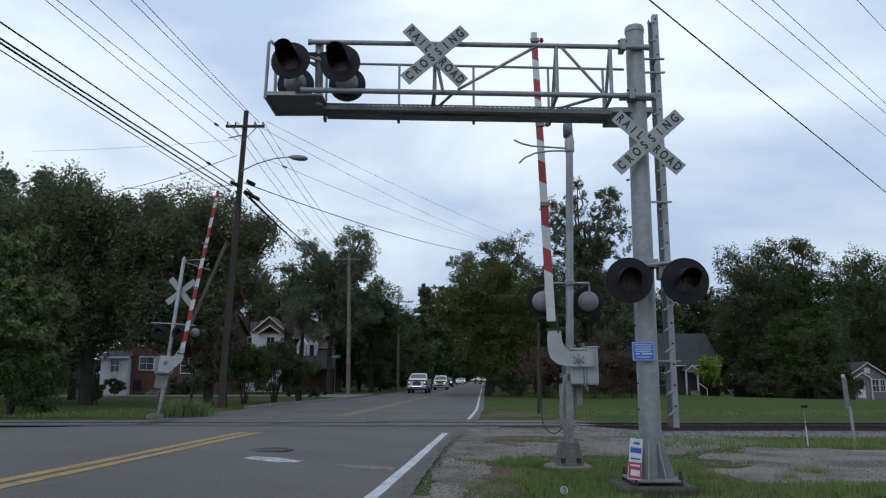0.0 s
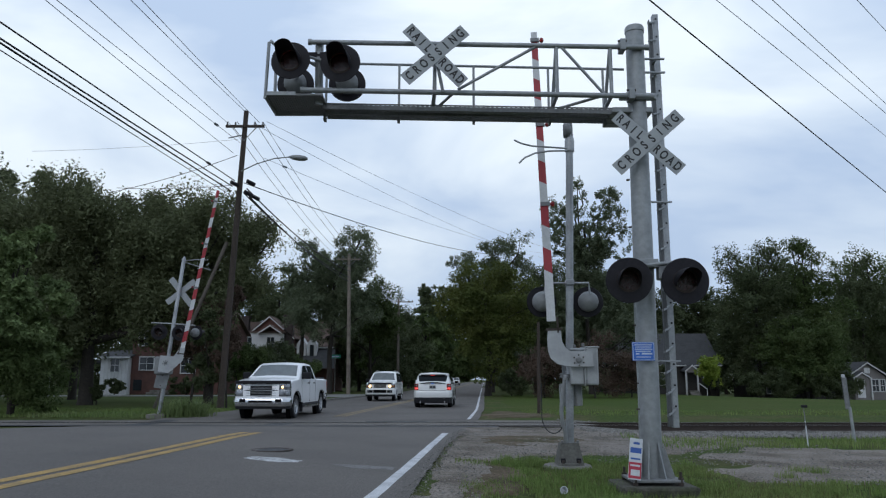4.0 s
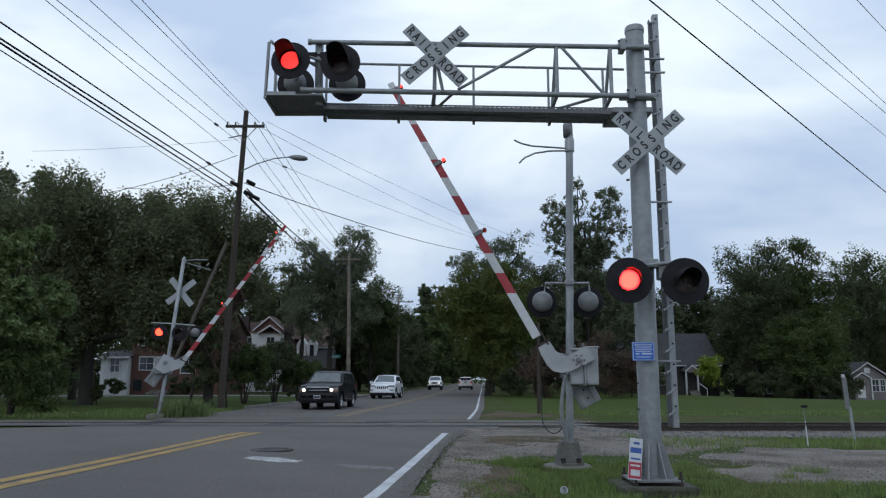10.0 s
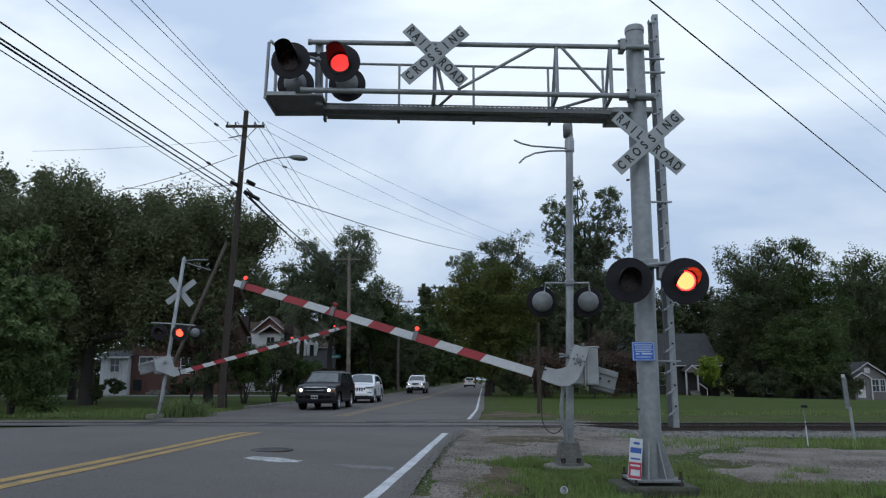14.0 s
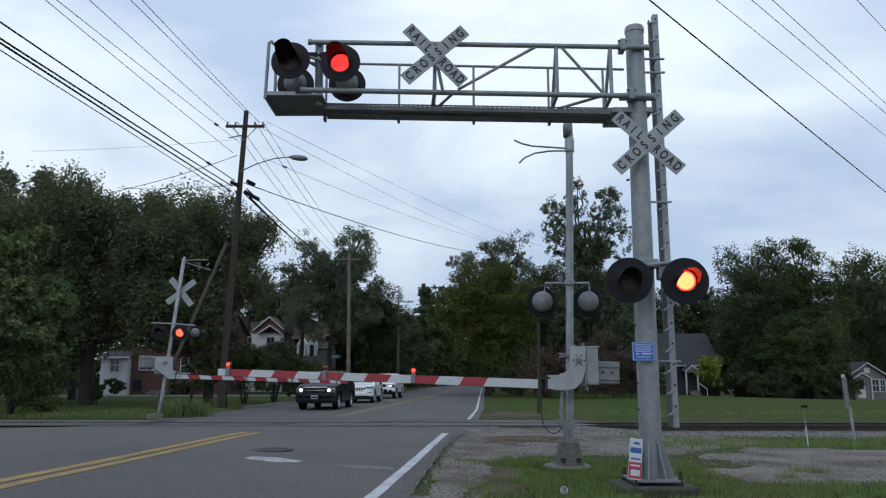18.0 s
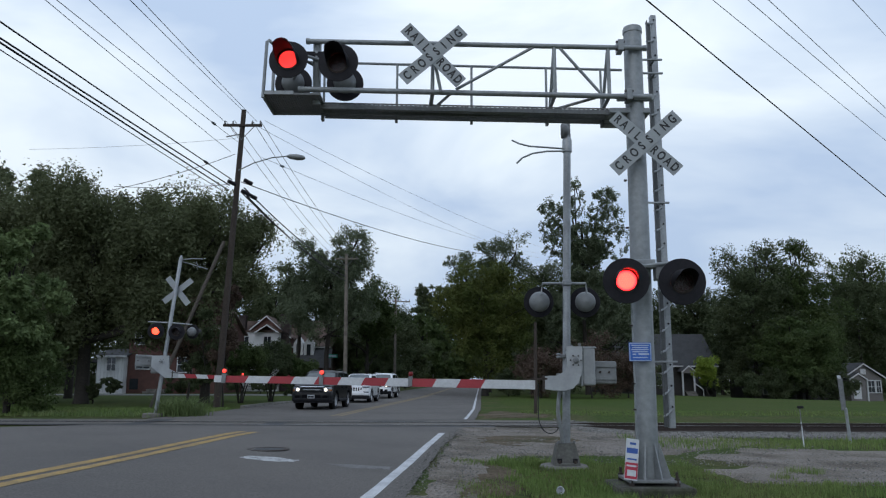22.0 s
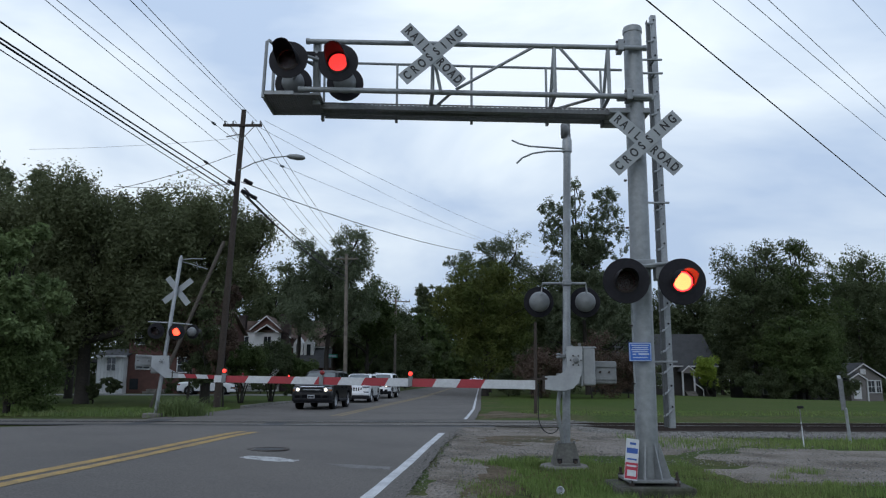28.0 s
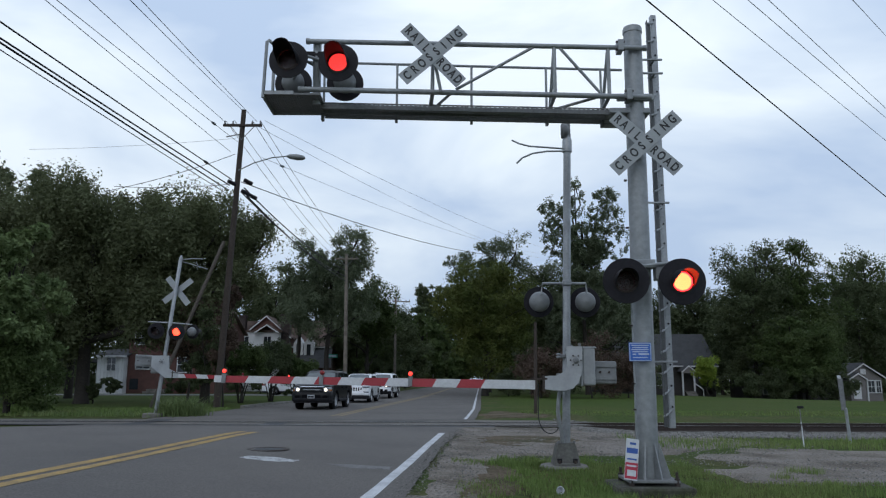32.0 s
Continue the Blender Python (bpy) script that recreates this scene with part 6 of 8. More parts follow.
class Shape:
    """A car body as a surface: width and roofline along its length. y runs forward, x to the right."""

    def __init__(self, length, width, belt, roof, profile, axles, radius, clear=0.24, tumble=0.76, nose=0.13, tail=0.06, gap=1.26):
        self.l, self.w, self.belt, self.roof, self.profile = length, width, belt, roof, profile
        self.axles, self.r, self.clear, self.tumble, self.nose, self.tail, self.gap = axles, radius, clear, tumble, nose, tail, gap

    def top(self, y):
        return along(self.profile, max(self.profile[0][0], min(self.profile[-1][0], y)))

    def plan(self, y):
        c = self.l / 2 - 0.75
        over = max(0.0, abs(y) - c) / 0.75
        corner = max(0.0, abs(y) - self.l / 2 + 0.16) / 0.16
        return 1 - (self.nose if y > 0 else self.tail) * over * over - 0.055 * corner * corner

    def half(self, y, z):
        base = self.w / 2 * self.plan(y)
        if z <= self.belt:
            k = (z - self.belt * 0.62) / (self.belt * 0.62)
            return base * (1 - 0.055 * k * k)
        k = (z - self.belt) / max(0.05, self.roof - self.belt)
        k0 = (1 - 0.62) / 0.62
        return base * ((1 - 0.055 * k0 * k0) * (1 - (1 - self.tumble) * k) - 0.012)

    def bottom(self, y):
        b = self.clear + 0.10 * max(0.0, (abs(y) - self.l / 2 + 0.5) / 0.5) * 0.6
        for a in self.axles:
            rr = self.r * self.gap
            if abs(y - a) < rr:
                b = max(b, self.r * 1.0 + math.sqrt(rr * rr - (y - a) ** 2) * 0.98)
        return b


def car_body(s, name, mat, parent):
    ys = set(p[0] for p in s.profile)
    k = int(s.l / 0.07)
    ys |= {-s.l / 2 + s.l * i / k for i in range(k + 1)}
    for a in s.axles:
        ys |= {a + s.r * s.gap * e for e in (-1, -0.995, -0.97, -0.92, -0.82, -0.68, 0.68, 0.82, 0.92, 0.97, 0.995, 1)}
    ys = sorted(y for y in ys if abs(y) <= s.l / 2 + 1e-6)
    rings = []
    n = 13
    for y in ys:
        zt, zb = s.top(y), s.bottom(y)
        zb = min(zb, zt - 0.1)
        side = []
        rad = 0.07
        for j in range(n + 1):
            z = zb + (zt - zb) * (j / n if j < n - 3 else 1 - (n - j) / n * (0.16 * (n - j)))
            x = s.half(y, z)
            d = zt - z
            if d < rad:
                x -= rad - math.sqrt(max(0.0, rad * rad - (rad - d) ** 2))
            if j < 2:
                x -= 0.02 * (2 - j)
            side.append((x, z))
        xt = side[-1][0]
        crown = 0.035
        topline = [(xt * f, zt + crown * (1 - f * f)) for f in (0.7, 0.35, 0.0, -0.35, -0.7)]
        under = [(-side[0][0] + 0.3, zb + 0.0), (side[0][0] - 0.3, zb + 0.0)]
        ring = side + topline + [(-x, z) for x, z in reversed(side)] + under
        rings.append([(x, y, z) for x, z in ring])
    return part(name, Mesh().loft([r[::-1] for r in rings]), mat, parent, smooth=True)


def side_glass(s, parent, y0, y1, lean0=0.0, lean1=0.0, low=0.03, high=0.1):
    """Panes on both sides between two stations; lean shifts the upper corners along the car."""
    for sx in (1, -1):
        rings = []
        for i in range(9):
            f = i / 8
            yb = y0 + (y1 - y0) * f
            yt = y0 + lean0 + (y1 + lean1 - y0 - lean0) * f
            zb = s.belt + low
            zt = max(zb + 0.02, min(s.roof - high, s.top(yt) - high))
            xb, xt = s.half(yb, zb), s.half(yt, zt)
            rings.append([(sx * (xb + 0.007), yb, zb), (sx * (xt + 0.007), yt, zt), (sx * (xt - 0.02), yt, zt), (sx * (xb - 0.02), yb, zb)])
        part("side_window", Mesh().loft(rings if sx < 0 else [r[::-1] for r in rings]), CARGLASS, parent, "dark tinted side window")


def pillar_trim(s, parent, spans, low=0.03, high=0.1):
    """Black strips that cover the pillars between the side windows."""
    for y0, y1 in spans:
        for sx in (1, -1):
            rings = []
            for yy in (y0, y1):
                zb = s.belt + low
                zt = min(s.roof - high, s.top(yy) - high)
                rings.append([(sx * (s.half(yy, z) + d), yy, z) for z, d in ((zb, 0.005), (zt, 0.005), (zt, -0.02), (zb, -0.02))])
            part("pillar_trim", Mesh().loft(rings if sx < 0 else [r[::-1] for r in rings]), PLASTIC, parent, "black window pillar")


def end_glass(s, parent, name, y0, y1, mat, inset=0.07, inset1=None):
    """A windscreen or rear window lying on the sloping roofline."""
    rings = []
    for i in range(9):
        y = y0 + (y1 - y0) * i / 8
        z = s.top(y)
        xt = s.half(y, z) - 0.05 - (inset if inset1 is None else inset + (inset1 - inset) * i / 8)
        rings.append([(xt * f, y, z + 0.035 * (1 - f * f) + 0.012) for f in (-1, -0.7, -0.35, 0, 0.35, 0.7, 1)] + [(xt * f, y, z - 0.02) for f in (1, 0, -1)])
    part(name, Mesh().loft(rings), mat, parent, "tinted glass")


def across(end, half, z0, z1, thick, bow, rise=0.0, n=10, x0=None):
    """A bar across the car's end, bowed in plan; end: its foremost y (its sign tells which end)."""
    sg = 1 if end > 0 else -1
    rings = []
    lo = -half if x0 is None else x0
    for i in range(n + 1):
        x = lo + (half - lo) * i / n
        y = end - sg * bow * x * x
        r = [(x, y - sg * 0.03, z0), (x, y, z0 + 0.03), (x, y, z1 - 0.03), (x, y - sg * 0.03, z1), (x, y - sg * thick, z1), (x, y - sg * thick, z0)]
        rings.append(r if sg > 0 else r[::-1])
    return Mesh().loft(rings[::-1])


WHEELS = {}


def wheel_meshes(r, spokes):
    key = (r, spokes)
    if key not in WHEELS:
        lay = pose(0, 0, 0, 0, 90, 0)
        tyre = Mesh().lathe([(r * 0.66, -0.1), (r * 0.9, -0.115), (r * 0.985, -0.09), (r, -0.05), (r, 0.05), (r * 0.985, 0.09), (r * 0.9, 0.115), (r * 0.66, 0.1)], lay, n=36).data("tyre", TYRE, True)
        rim = Mesh().lathe([(r * 0.67, -0.1), (r * 0.67, 0.1), (r * 0.63, 0.1), (r * 0.58, 0.05), (r * 0.56, -0.08)], lay, n=32)
        rim.lathe([(0.0, 0.11), (r * 0.14, 0.075), (r * 0.17, 0.05), (r * 0.17, -0.06)], lay, n=16)
        for k in range(spokes):
            a = 2 * math.pi * k / spokes
            c, q = math.cos(a), math.sin(a)
            ring = []
            for rad, w, x in ((r * 0.12, r * 0.09, 0.065), (r * 0.6, r * 0.075, 0.085)):
                ring.append([(x, rad * c - w * q, rad * q + w * c), (x, rad * c + w * q, rad * q - w * c), (x - 0.04, rad * c + w * q, rad * q - w * c), (x - 0.04, rad * c - w * q, rad * q + w * c)])
            rim.loft(ring)
        disc = Mesh().lathe([(0.0, -0.03), (r * 0.57, -0.03)], lay, n=24)
        WHEELS[key] = tyre, rim.data("rim", ALLOY, False), disc.data("brake_disc", UNDER)
    return WHEELS[key]


ROLLERS = []


def add_wheels(s, car, spokes=6, inset=0.13):
    meshes = wheel_meshes(s.r, spokes)
    for y in s.axles:
        for sx in (1, -1):
            hub = new("wheel")
            hub.parent = car
            hub.matrix_basis = pose(sx * (s.w / 2 - inset), y, s.r, 0, 0, 0 if sx > 0 else 180)
            for nm, me in zip(("tyre", "rim", "brake_disc"), meshes):
                o = new(nm, me)
                o.parent = hub
            ROLLERS.append((car, hub, s.r, sx))
    for y in s.axles:
        for sx in (1, -1):
            x = sx * (s.w / 2 - inset - 0.12)
            part("wheel_well", Mesh().lathe([(0.0, 0.0), (s.r * (s.gap + 0.02), 0.0), (s.r * (s.gap - 0.01), 0.15)], pose(x, y, s.r, 0, 90 * sx, 0), n=28), UNDER, car, "dark wheel well")
            rr = s.r * s.gap * 0.975 - 0.006
            part("arch_liner", Mesh().lathe([(rr, 0.0), (rr, 0.36)], pose(sx * (s.w / 2 - 0.4 if sx > 0 else s.w / 2 - 0.04), y, s.r, 0, 90, 0), n=26, arc=(90, 270)), UNDER, car, "black wheel-arch liner")
    part("underbody", Mesh().box((-s.w / 2 + 0.25, -s.l / 2 + 0.3, s.clear + 0.02), (s.w / 2 - 0.25, s.l / 2 - 0.3, s.r * 2 + 0.12)), UNDER, car)


def mirrors(s, car, y, mat, big=1.0):
    for sx in (1, -1):
        x = s.half(y, s.belt + 0.05)
        m = part("wing_mirror", Mesh().box((min(sx * (x + 0.02), sx * (x + 0.24 * big)), y - 0.06, s.belt + 0.02), (max(sx * (x + 0.02), sx * (x + 0.24 * big)), y + 0.07, s.belt + 0.2 * big), bev=0.03), mat, car, "door mirror", smooth=True)
        part("mirror_glass", Mesh().box((min(sx * (x + 0.05), sx * (x + 0.22 * big)), y - 0.066, s.belt + 0.05), (max(sx * (x + 0.05), sx * (x + 0.22 * big)), y - 0.06, s.belt + 0.17 * big)), UNDER, m)


def door_lines(s, car, ys, handles, lip=None):
    for sx in (1, -1):
        for y in ys:
            pts = [(sx * (s.half(y, z) + 0.001), y, z) for z in [s.clear + 0.14 + (s.belt - s.clear - 0.16) * k / 6 for k in range(7)]]
            part("door_seam", Mesh().tube(pts, 0.004, 5), UNDER, car)
        for y in handles:
            z = s.belt - 0.13
            x = s.half(y, z)
            part("door_handle", Mesh().box((min(sx * x, sx * (x + 0.045)), y - 0.1, z - 0.018), (max(sx * x, sx * (x + 0.045)), y + 0.1, z + 0.018), bev=0.012), PLASTIC if s.clear > 0.3 else PAINT_PEARL, car, smooth=True)
        a, b = s.axles[0] + s.r * 1.3, s.axles[1] - s.r * 1.3
        pts = [(sx * (s.half(a + (b - a) * k / 5, s.clear + 0.1) - 0.01), a + (b - a) * k / 5, s.clear + 0.06) for k in range(6)]
        part("sill", Mesh().tube(pts, 0.07, 8), PLASTIC, car, "dark sill", smooth=True)
        for y in s.axles:
            arc = []
            for k in range(15):
                an = math.pi * k / 14
                yy, zz = y + s.r * (s.gap + 0.01) * math.cos(an), s.r + s.r * (s.gap + 0.01) * math.sin(an) * 0.98
                arc.append((sx * (s.half(yy, zz) - 0.005), yy, zz))
            part("arch_lip", Mesh().tube(arc, 0.016 if lip is None else 0.035, 6), lip or UNDER, car, "wheel-arch lip", smooth=True)


def roof_rails(s, car, y0, y1, mat):
    for sx in (1, -1):
        pts = [(sx * (s.half(y, s.roof) - 0.13), y, s.top(y) + (0.06 if 0 < k < 6 else 0.0)) for k, y in enumerate([y0 + (y1 - y0) * i / 6 for i in range(7)])]
        part("roof_rail", Mesh().tube(pts, 0.022, 8), mat, car, "roof rail", smooth=True)


def plate(car, end, z):
    sg = 1 if end > 0 else -1
    p = part("number_plate", Mesh().box((-0.16, min(end, end + sg * 0.015), z), (0.16, max(end, end + sg * 0.015), z + 0.16)), PLATE, car, "pale number plate")
    for k in range(2):
        y = end + sg * 0.017
        part("plate_bar", Mesh().box((-0.13 + 0.14 * k, min(y, y + sg * 0.002), z + 0.04), (-0.01 + 0.14 * k, max(y, y + sg * 0.002), z + 0.11)), PLASTIC, p)


def corner_lamp(s, car, name, end, x0, z0, z1, mat, label, wrap=0.25, out=0.014):
    """A pair of lamps that start on one end of the body and wrap round its corners."""
    sg = 1 if end > 0 else -1
    e, zm = s.l / 2, (z0 + z1) / 2
    xe = s.half(sg * e, zm)
    path = [(x0 + (xe - x0) * k / 4, e) for k in range(4)] + [(s.half(sg * (e - wrap * k / 6), zm), e - wrap * k / 6) for k in range(7)]
    for sx in (1, -1):
        rings = []
        for i, (x, y) in enumerate(path):
            (xa, ya), (xb, yb) = path[max(0, i - 1)], path[min(len(path) - 1, i + 1)]
            d = math.hypot(xb - xa, yb - ya)
            nx, ny = (ya - yb) / d, (xb - xa) / d
            rim = 0.35 if i in (0, len(path) - 1) else 1.0
            rings.append([(sx * (x + nx * q), sg * (y + ny * q), z) for q, z in ((out * 0.6 * rim, z0), (out * rim, z0 + 0.03), (out * 1.2 * rim, zm), (out * rim, z1 - 0.03), (out * 0.5 * rim, z1), (-0.04, z1), (-0.04, z0))])
        ob = part(name, Mesh().loft(rings if sx * sg > 0 else [r[::-1] for r in rings]), mat, car, label, smooth=True)
    return ob


def wrap_band(s, end, z0, z1, out, wrap, bow=0.03):
    """A moulding right across one end of the body and round both its corners."""
    sg = 1 if end > 0 else -1
    e, zm, h = s.l / 2, (z0 + z1) / 2, z1 - z0
    xe = s.half(sg * e, zm)
    side = [(xe * k / 5, e) for k in range(5)] + [(s.half(sg * (e - wrap * k / 7), zm), e - wrap * k / 7) for k in range(8)]
    path = [(-x, y) for x, y in side[:0:-1]] + side
    rings = []
    for i, (x, y) in enumerate(path):
        (xa, ya), (xb, yb) = path[max(0, i - 1)], path[min(len(path) - 1, i + 1)]
        d = math.hypot(xb - xa, yb - ya)
        nx, ny = (ya - yb) / d, (xb - xa) / d
        rim = 0.2 if i in (0, len(path) - 1) else 1.0
        b = bow * max(0.0, 1 - (x / xe) ** 2)
        rings.append([(x + nx * q * rim, sg * (y + b + ny * q * rim), z) for q, z in ((out * 0.5, z0), (out * 0.9, z0 + 0.15 * h), (out, zm), (out * 0.85, z1 - 0.15 * h), (out * 0.15, z1), (-0.05, z1), (-0.05, z0))])
    return Mesh().loft(rings if sg > 0 else [r[::-1] for r in rings])


def fine_bar(end, half, z, r):
    return Mesh().tube([(half * k / 4, end, z) for k in range(-4, 5)], r, 6)


def lit_disc(car, name, x, y, z, r, mat, sg):
    return part(name, Mesh().lathe([(0.0, 0.03), (r * 0.7, 0.02), (r, 0.0)], pose(x, y, z, 90 if sg < 0 else -90), n=16), mat, car, "glowing lamp")


def front_fascia(s, car, hood_z, grille, bumper_mat, lit=None, slats=3, lamp=(0.5, 0.86), lamp_z=None, fog=True, lit_at=0.62, bow=0.16, stack=False, fine=False):
    e = s.l / 2
    g0, g1, gw = grille
    g = part("grille", across(e + 0.015, gw, g0, g1, 0.1, bow), PLASTIC, car, "dark grille")
    for k in range(slats):
        z = g0 + (g1 - g0) * (k + 0.5) / slats
        if fine:
            part("grille_bar", across(e + 0.026, gw - 0.02, z - 0.005, z + 0.005, 0.03, bow), CASTBASE, g, "thin dark grille bar")
        else:
            part("grille_bar", across(e + 0.028, gw - 0.02, z - 0.014, z + 0.03, 0.05, bow), CHROME if slats < 4 else ALU, g, "bright grille bar")
    if fine:
        part("grille_rim", across(e + 0.03, gw + 0.02, g0 - 0.03, g0, 0.06, bow), CHROME, g, "bright lower rim")
        part("grille_badge", Mesh().lathe([(0.0, 0.012), (0.08, 0.01), (0.09, 0.0)], pose(0, e + 0.02, (g0 + g1) / 2, -90) @ Matrix.Diagonal((1, 0.45, 1, 1)), n=18), CASE, g, "oval badge")
    part("grille_surround", across(e + 0.022, gw + 0.05, g1 - 0.01, g1 + 0.055, 0.1, bow), CHROME, g, "bright surround")
    part("front_bumper", wrap_band(s, 1, s.clear + 0.06, g0 - 0.02, 0.05, 0.38), bumper_mat, car, "front bumper", smooth=True)
    part("air_dam", wrap_band(s, 1, s.clear - 0.03, s.clear + 0.1, 0.0, 0.34, 0.0), PLASTIC, car, smooth=True)
    part("lower_intake", across(e + 0.088, 0.42, s.clear + 0.17, g0 - 0.1, 0.05, 0.06), UNDER, car)
    lz0, lz1 = lamp_z or (g0, g1)
    if stack:
        for za, zb in ((lz0, lz0 + (lz1 - lz0) * 0.44), (lz0 + (lz1 - lz0) * 0.54, lz1)):
            corner_lamp(s, car, "headlamp", e, lamp[0], za, zb, LAMPCLEAR, "clear headlamp", 0.3)
        corner_lamp(s, car, "lamp_bar", e, lamp[0], lz0 + (lz1 - lz0) * 0.45, lz0 + (lz1 - lz0) * 0.53, CHROME, "chrome bar between lamps", 0.28, 0.02)
    else:
        corner_lamp(s, car, "headlamp", e, lamp[0], lz0, lz1, LAMPCLEAR, "clear headlamp", 0.3)
        corner_lamp(s, car, "indicator", e - 0.0, lamp[0] + 0.235, lz0 + 0.03, lz1 - 0.05, AMBERLENS, "amber corner lens", 0.2, 0.017)
    for sx in (1, -1):
        if lit:
            lit_disc(car, "lit_headlamp", sx * lit_at, e + 0.012, (lz0 + lz1) / 2, 0.098 if fine else 0.075, lit, 1)
        if fog:
            h = 0.17 if fine else 0.11
            f = part("fog_lamp", Mesh().box((sx * 0.63 - h, e - 0.04, s.clear + 0.2), (sx * 0.63 + h, e + (0.084 if fine else 0.078), s.clear + 0.2 + h), bev=0.02), UNDER, car, "recessed fog lamp")
            if fine:
                part("fog_lens", Mesh().lathe([(0.0, 0.012), (0.05, 0.008), (0.06, 0.0)], pose(sx * 0.69, e + 0.084, s.clear + 0.29, -90), n=16), LAMPCLEAR, f, "round fog lens")


def rear_fascia(s, car, mat, lamp_z, lamp, red, gate_z, low=0.12, skirt=0.16):
    e = -s.l / 2
    part("rear_bumper", wrap_band(s, -1, s.clear + low, 0.8, 0.025, 0.5, 0.06), mat, car, "rear bumper", smooth=True)
    part("bumper_skirt", wrap_band(s, -1, s.clear - 0.03, s.clear + skirt, 0.02, 0.46, 0.06), PLASTIC, car, "black lower skirt", smooth=True)
    corner_lamp(s, car, "tail_lamp", e, lamp[0], lamp_z[0], lamp_z[1], red, "red tail lamp", 0.26)
    plate(car, e - 0.012, gate_z)


def suv_edge():
    s = Shape(4.72, 1.93, 1.12, 1.70, [(-2.36, 1.0), (-2.3, 1.24), (-2.02, 1.56), (-1.9, 1.63), (-1.2, 1.69), (-0.3, 1.7), (0.25, 1.665), (0.55, 1.57), (1.35, 1.12), (1.9, 1.02), (2.2, 0.9), (2.36, 0.66)], (-1.39, 1.43), 0.375, 0.25, 0.76, 0.16, 0.1)
    car = thing("suv", "white five-door family SUV with dark glass and lit brake lamps", "car")
    car_body(s, "body", PAINT_PEARL, car)
    part("roof_panel", Mesh().loft([[(x, y, s.top(y) + 0.035 * (1 - (x / 0.6) ** 2) + 0.012) for x in (-0.5, -0.25, 0, 0.25, 0.5)] + [(x, y, s.top(y) - 0.02) for x in (0.5, -0.5)] for y in (-1.3, -0.9, -0.5, -0.1, 0.2)]), CARGLASS, car, "dark glass roof panel")
    end_glass(s, car, "windscreen", 0.6, 1.3, SCREEN)
    end_glass(s, car, "rear_window", -2.33, -2.03, CARGLASS, 0.12, -0.035)
    side_glass(s, car, 0.2, 1.02, 0.0, -0.62)
    side_glass(s, car, -0.78, 0.12, 0.0, 0.0)
    side_glass(s, car, -1.95, -0.86, 0.6, 0.0, 0.03, 0.12)
    pillar_trim(s, car, ((-0.86, -0.78), (0.12, 0.2)))
    part("spoiler_underside", across(-2.15, 0.6, 1.5, 1.6, 0.25, 0.1), PLASTIC, car, "black spoiler underside")
    part("spoiler", across(-2.19, 0.64, 1.595, 1.65, 0.35, 0.1), PAINT_PEARL, car, "roof spoiler")
    part("high_brake_lamp", across(-2.155, 0.1, 1.555, 1.585, 0.03, 0.1), TAILLIT, car, "lit high brake lamp")
    rear_fascia(s, car, PAINT_PEARL, (0.84, 1.16), (0.7, 0.905), TAILRED, 0.92, 0.24, 0.26)
    for sx in (1, -1):
        for k in range(3):
            part("brake_bulb", Mesh().lathe([(0.0, 0.012), (0.013, 0.008), (0.019, 0.0)], pose(sx * (0.725 + 0.045 * k), -2.384, 0.925 + 0.03 * (k % 2), 90), n=12), TAILHOT, car, "glowing brake bulb")
    corner_lamp(s, car, "lit_tail_lamp", -1, 0.72, 0.87, 0.99, TAILLIT, "glowing lower half of the tail lamp", 0.1, 0.018)
    corner_lamp(s, car, "reversing_lens", -1, 0.74, 1.01, 1.12, LAMPCLEAR, "smoky clear upper lens", 0.12, 0.018)
    part("tailgate_seam", fine_bar(-2.36, 0.66, 0.83, 0.006), UNDER, car)
    part("gate_trim", fine_bar(-2.362, 0.42, 1.11, 0.009), CASE, car, "dark gate recess")
    part("badge", Mesh().lathe([(0.0, 0.008), (0.075, 0.006), (0.08, 0.0)], pose(0, -2.335, 1.17, 80) @ Matrix.Diagonal((1, 0.45, 1, 1)), n=20), SIGNBLUE, car, "oval badge")
    for sx in (1, -1):
        part("window_moulding", Mesh().tube([(sx * (s.half(y, 1.135) + 0.006), y, 1.135) for y in (-1.96, -1.3, -0.8, 0.0, 1.05)], 0.012, 6), CHROME, car)
    front_fascia(s, car, 1.0, (0.6, 0.86, 0.45), PAINT_PEARL, None, 3)
    mirrors(s, car, 1.0, PAINT_PEARL)
    door_lines(s, car, (-0.9, 0.14, 1.1), (-0.6, 0.42))
    for sx in (1, -1):
        part("exhaust", Mesh().tube([(sx * 0.6, -2.2, 0.27), (sx * 0.6, -2.47, 0.27)], 0.04, 10), CHROME, car)
    add_wheels(s, car, 7)
    return car, s


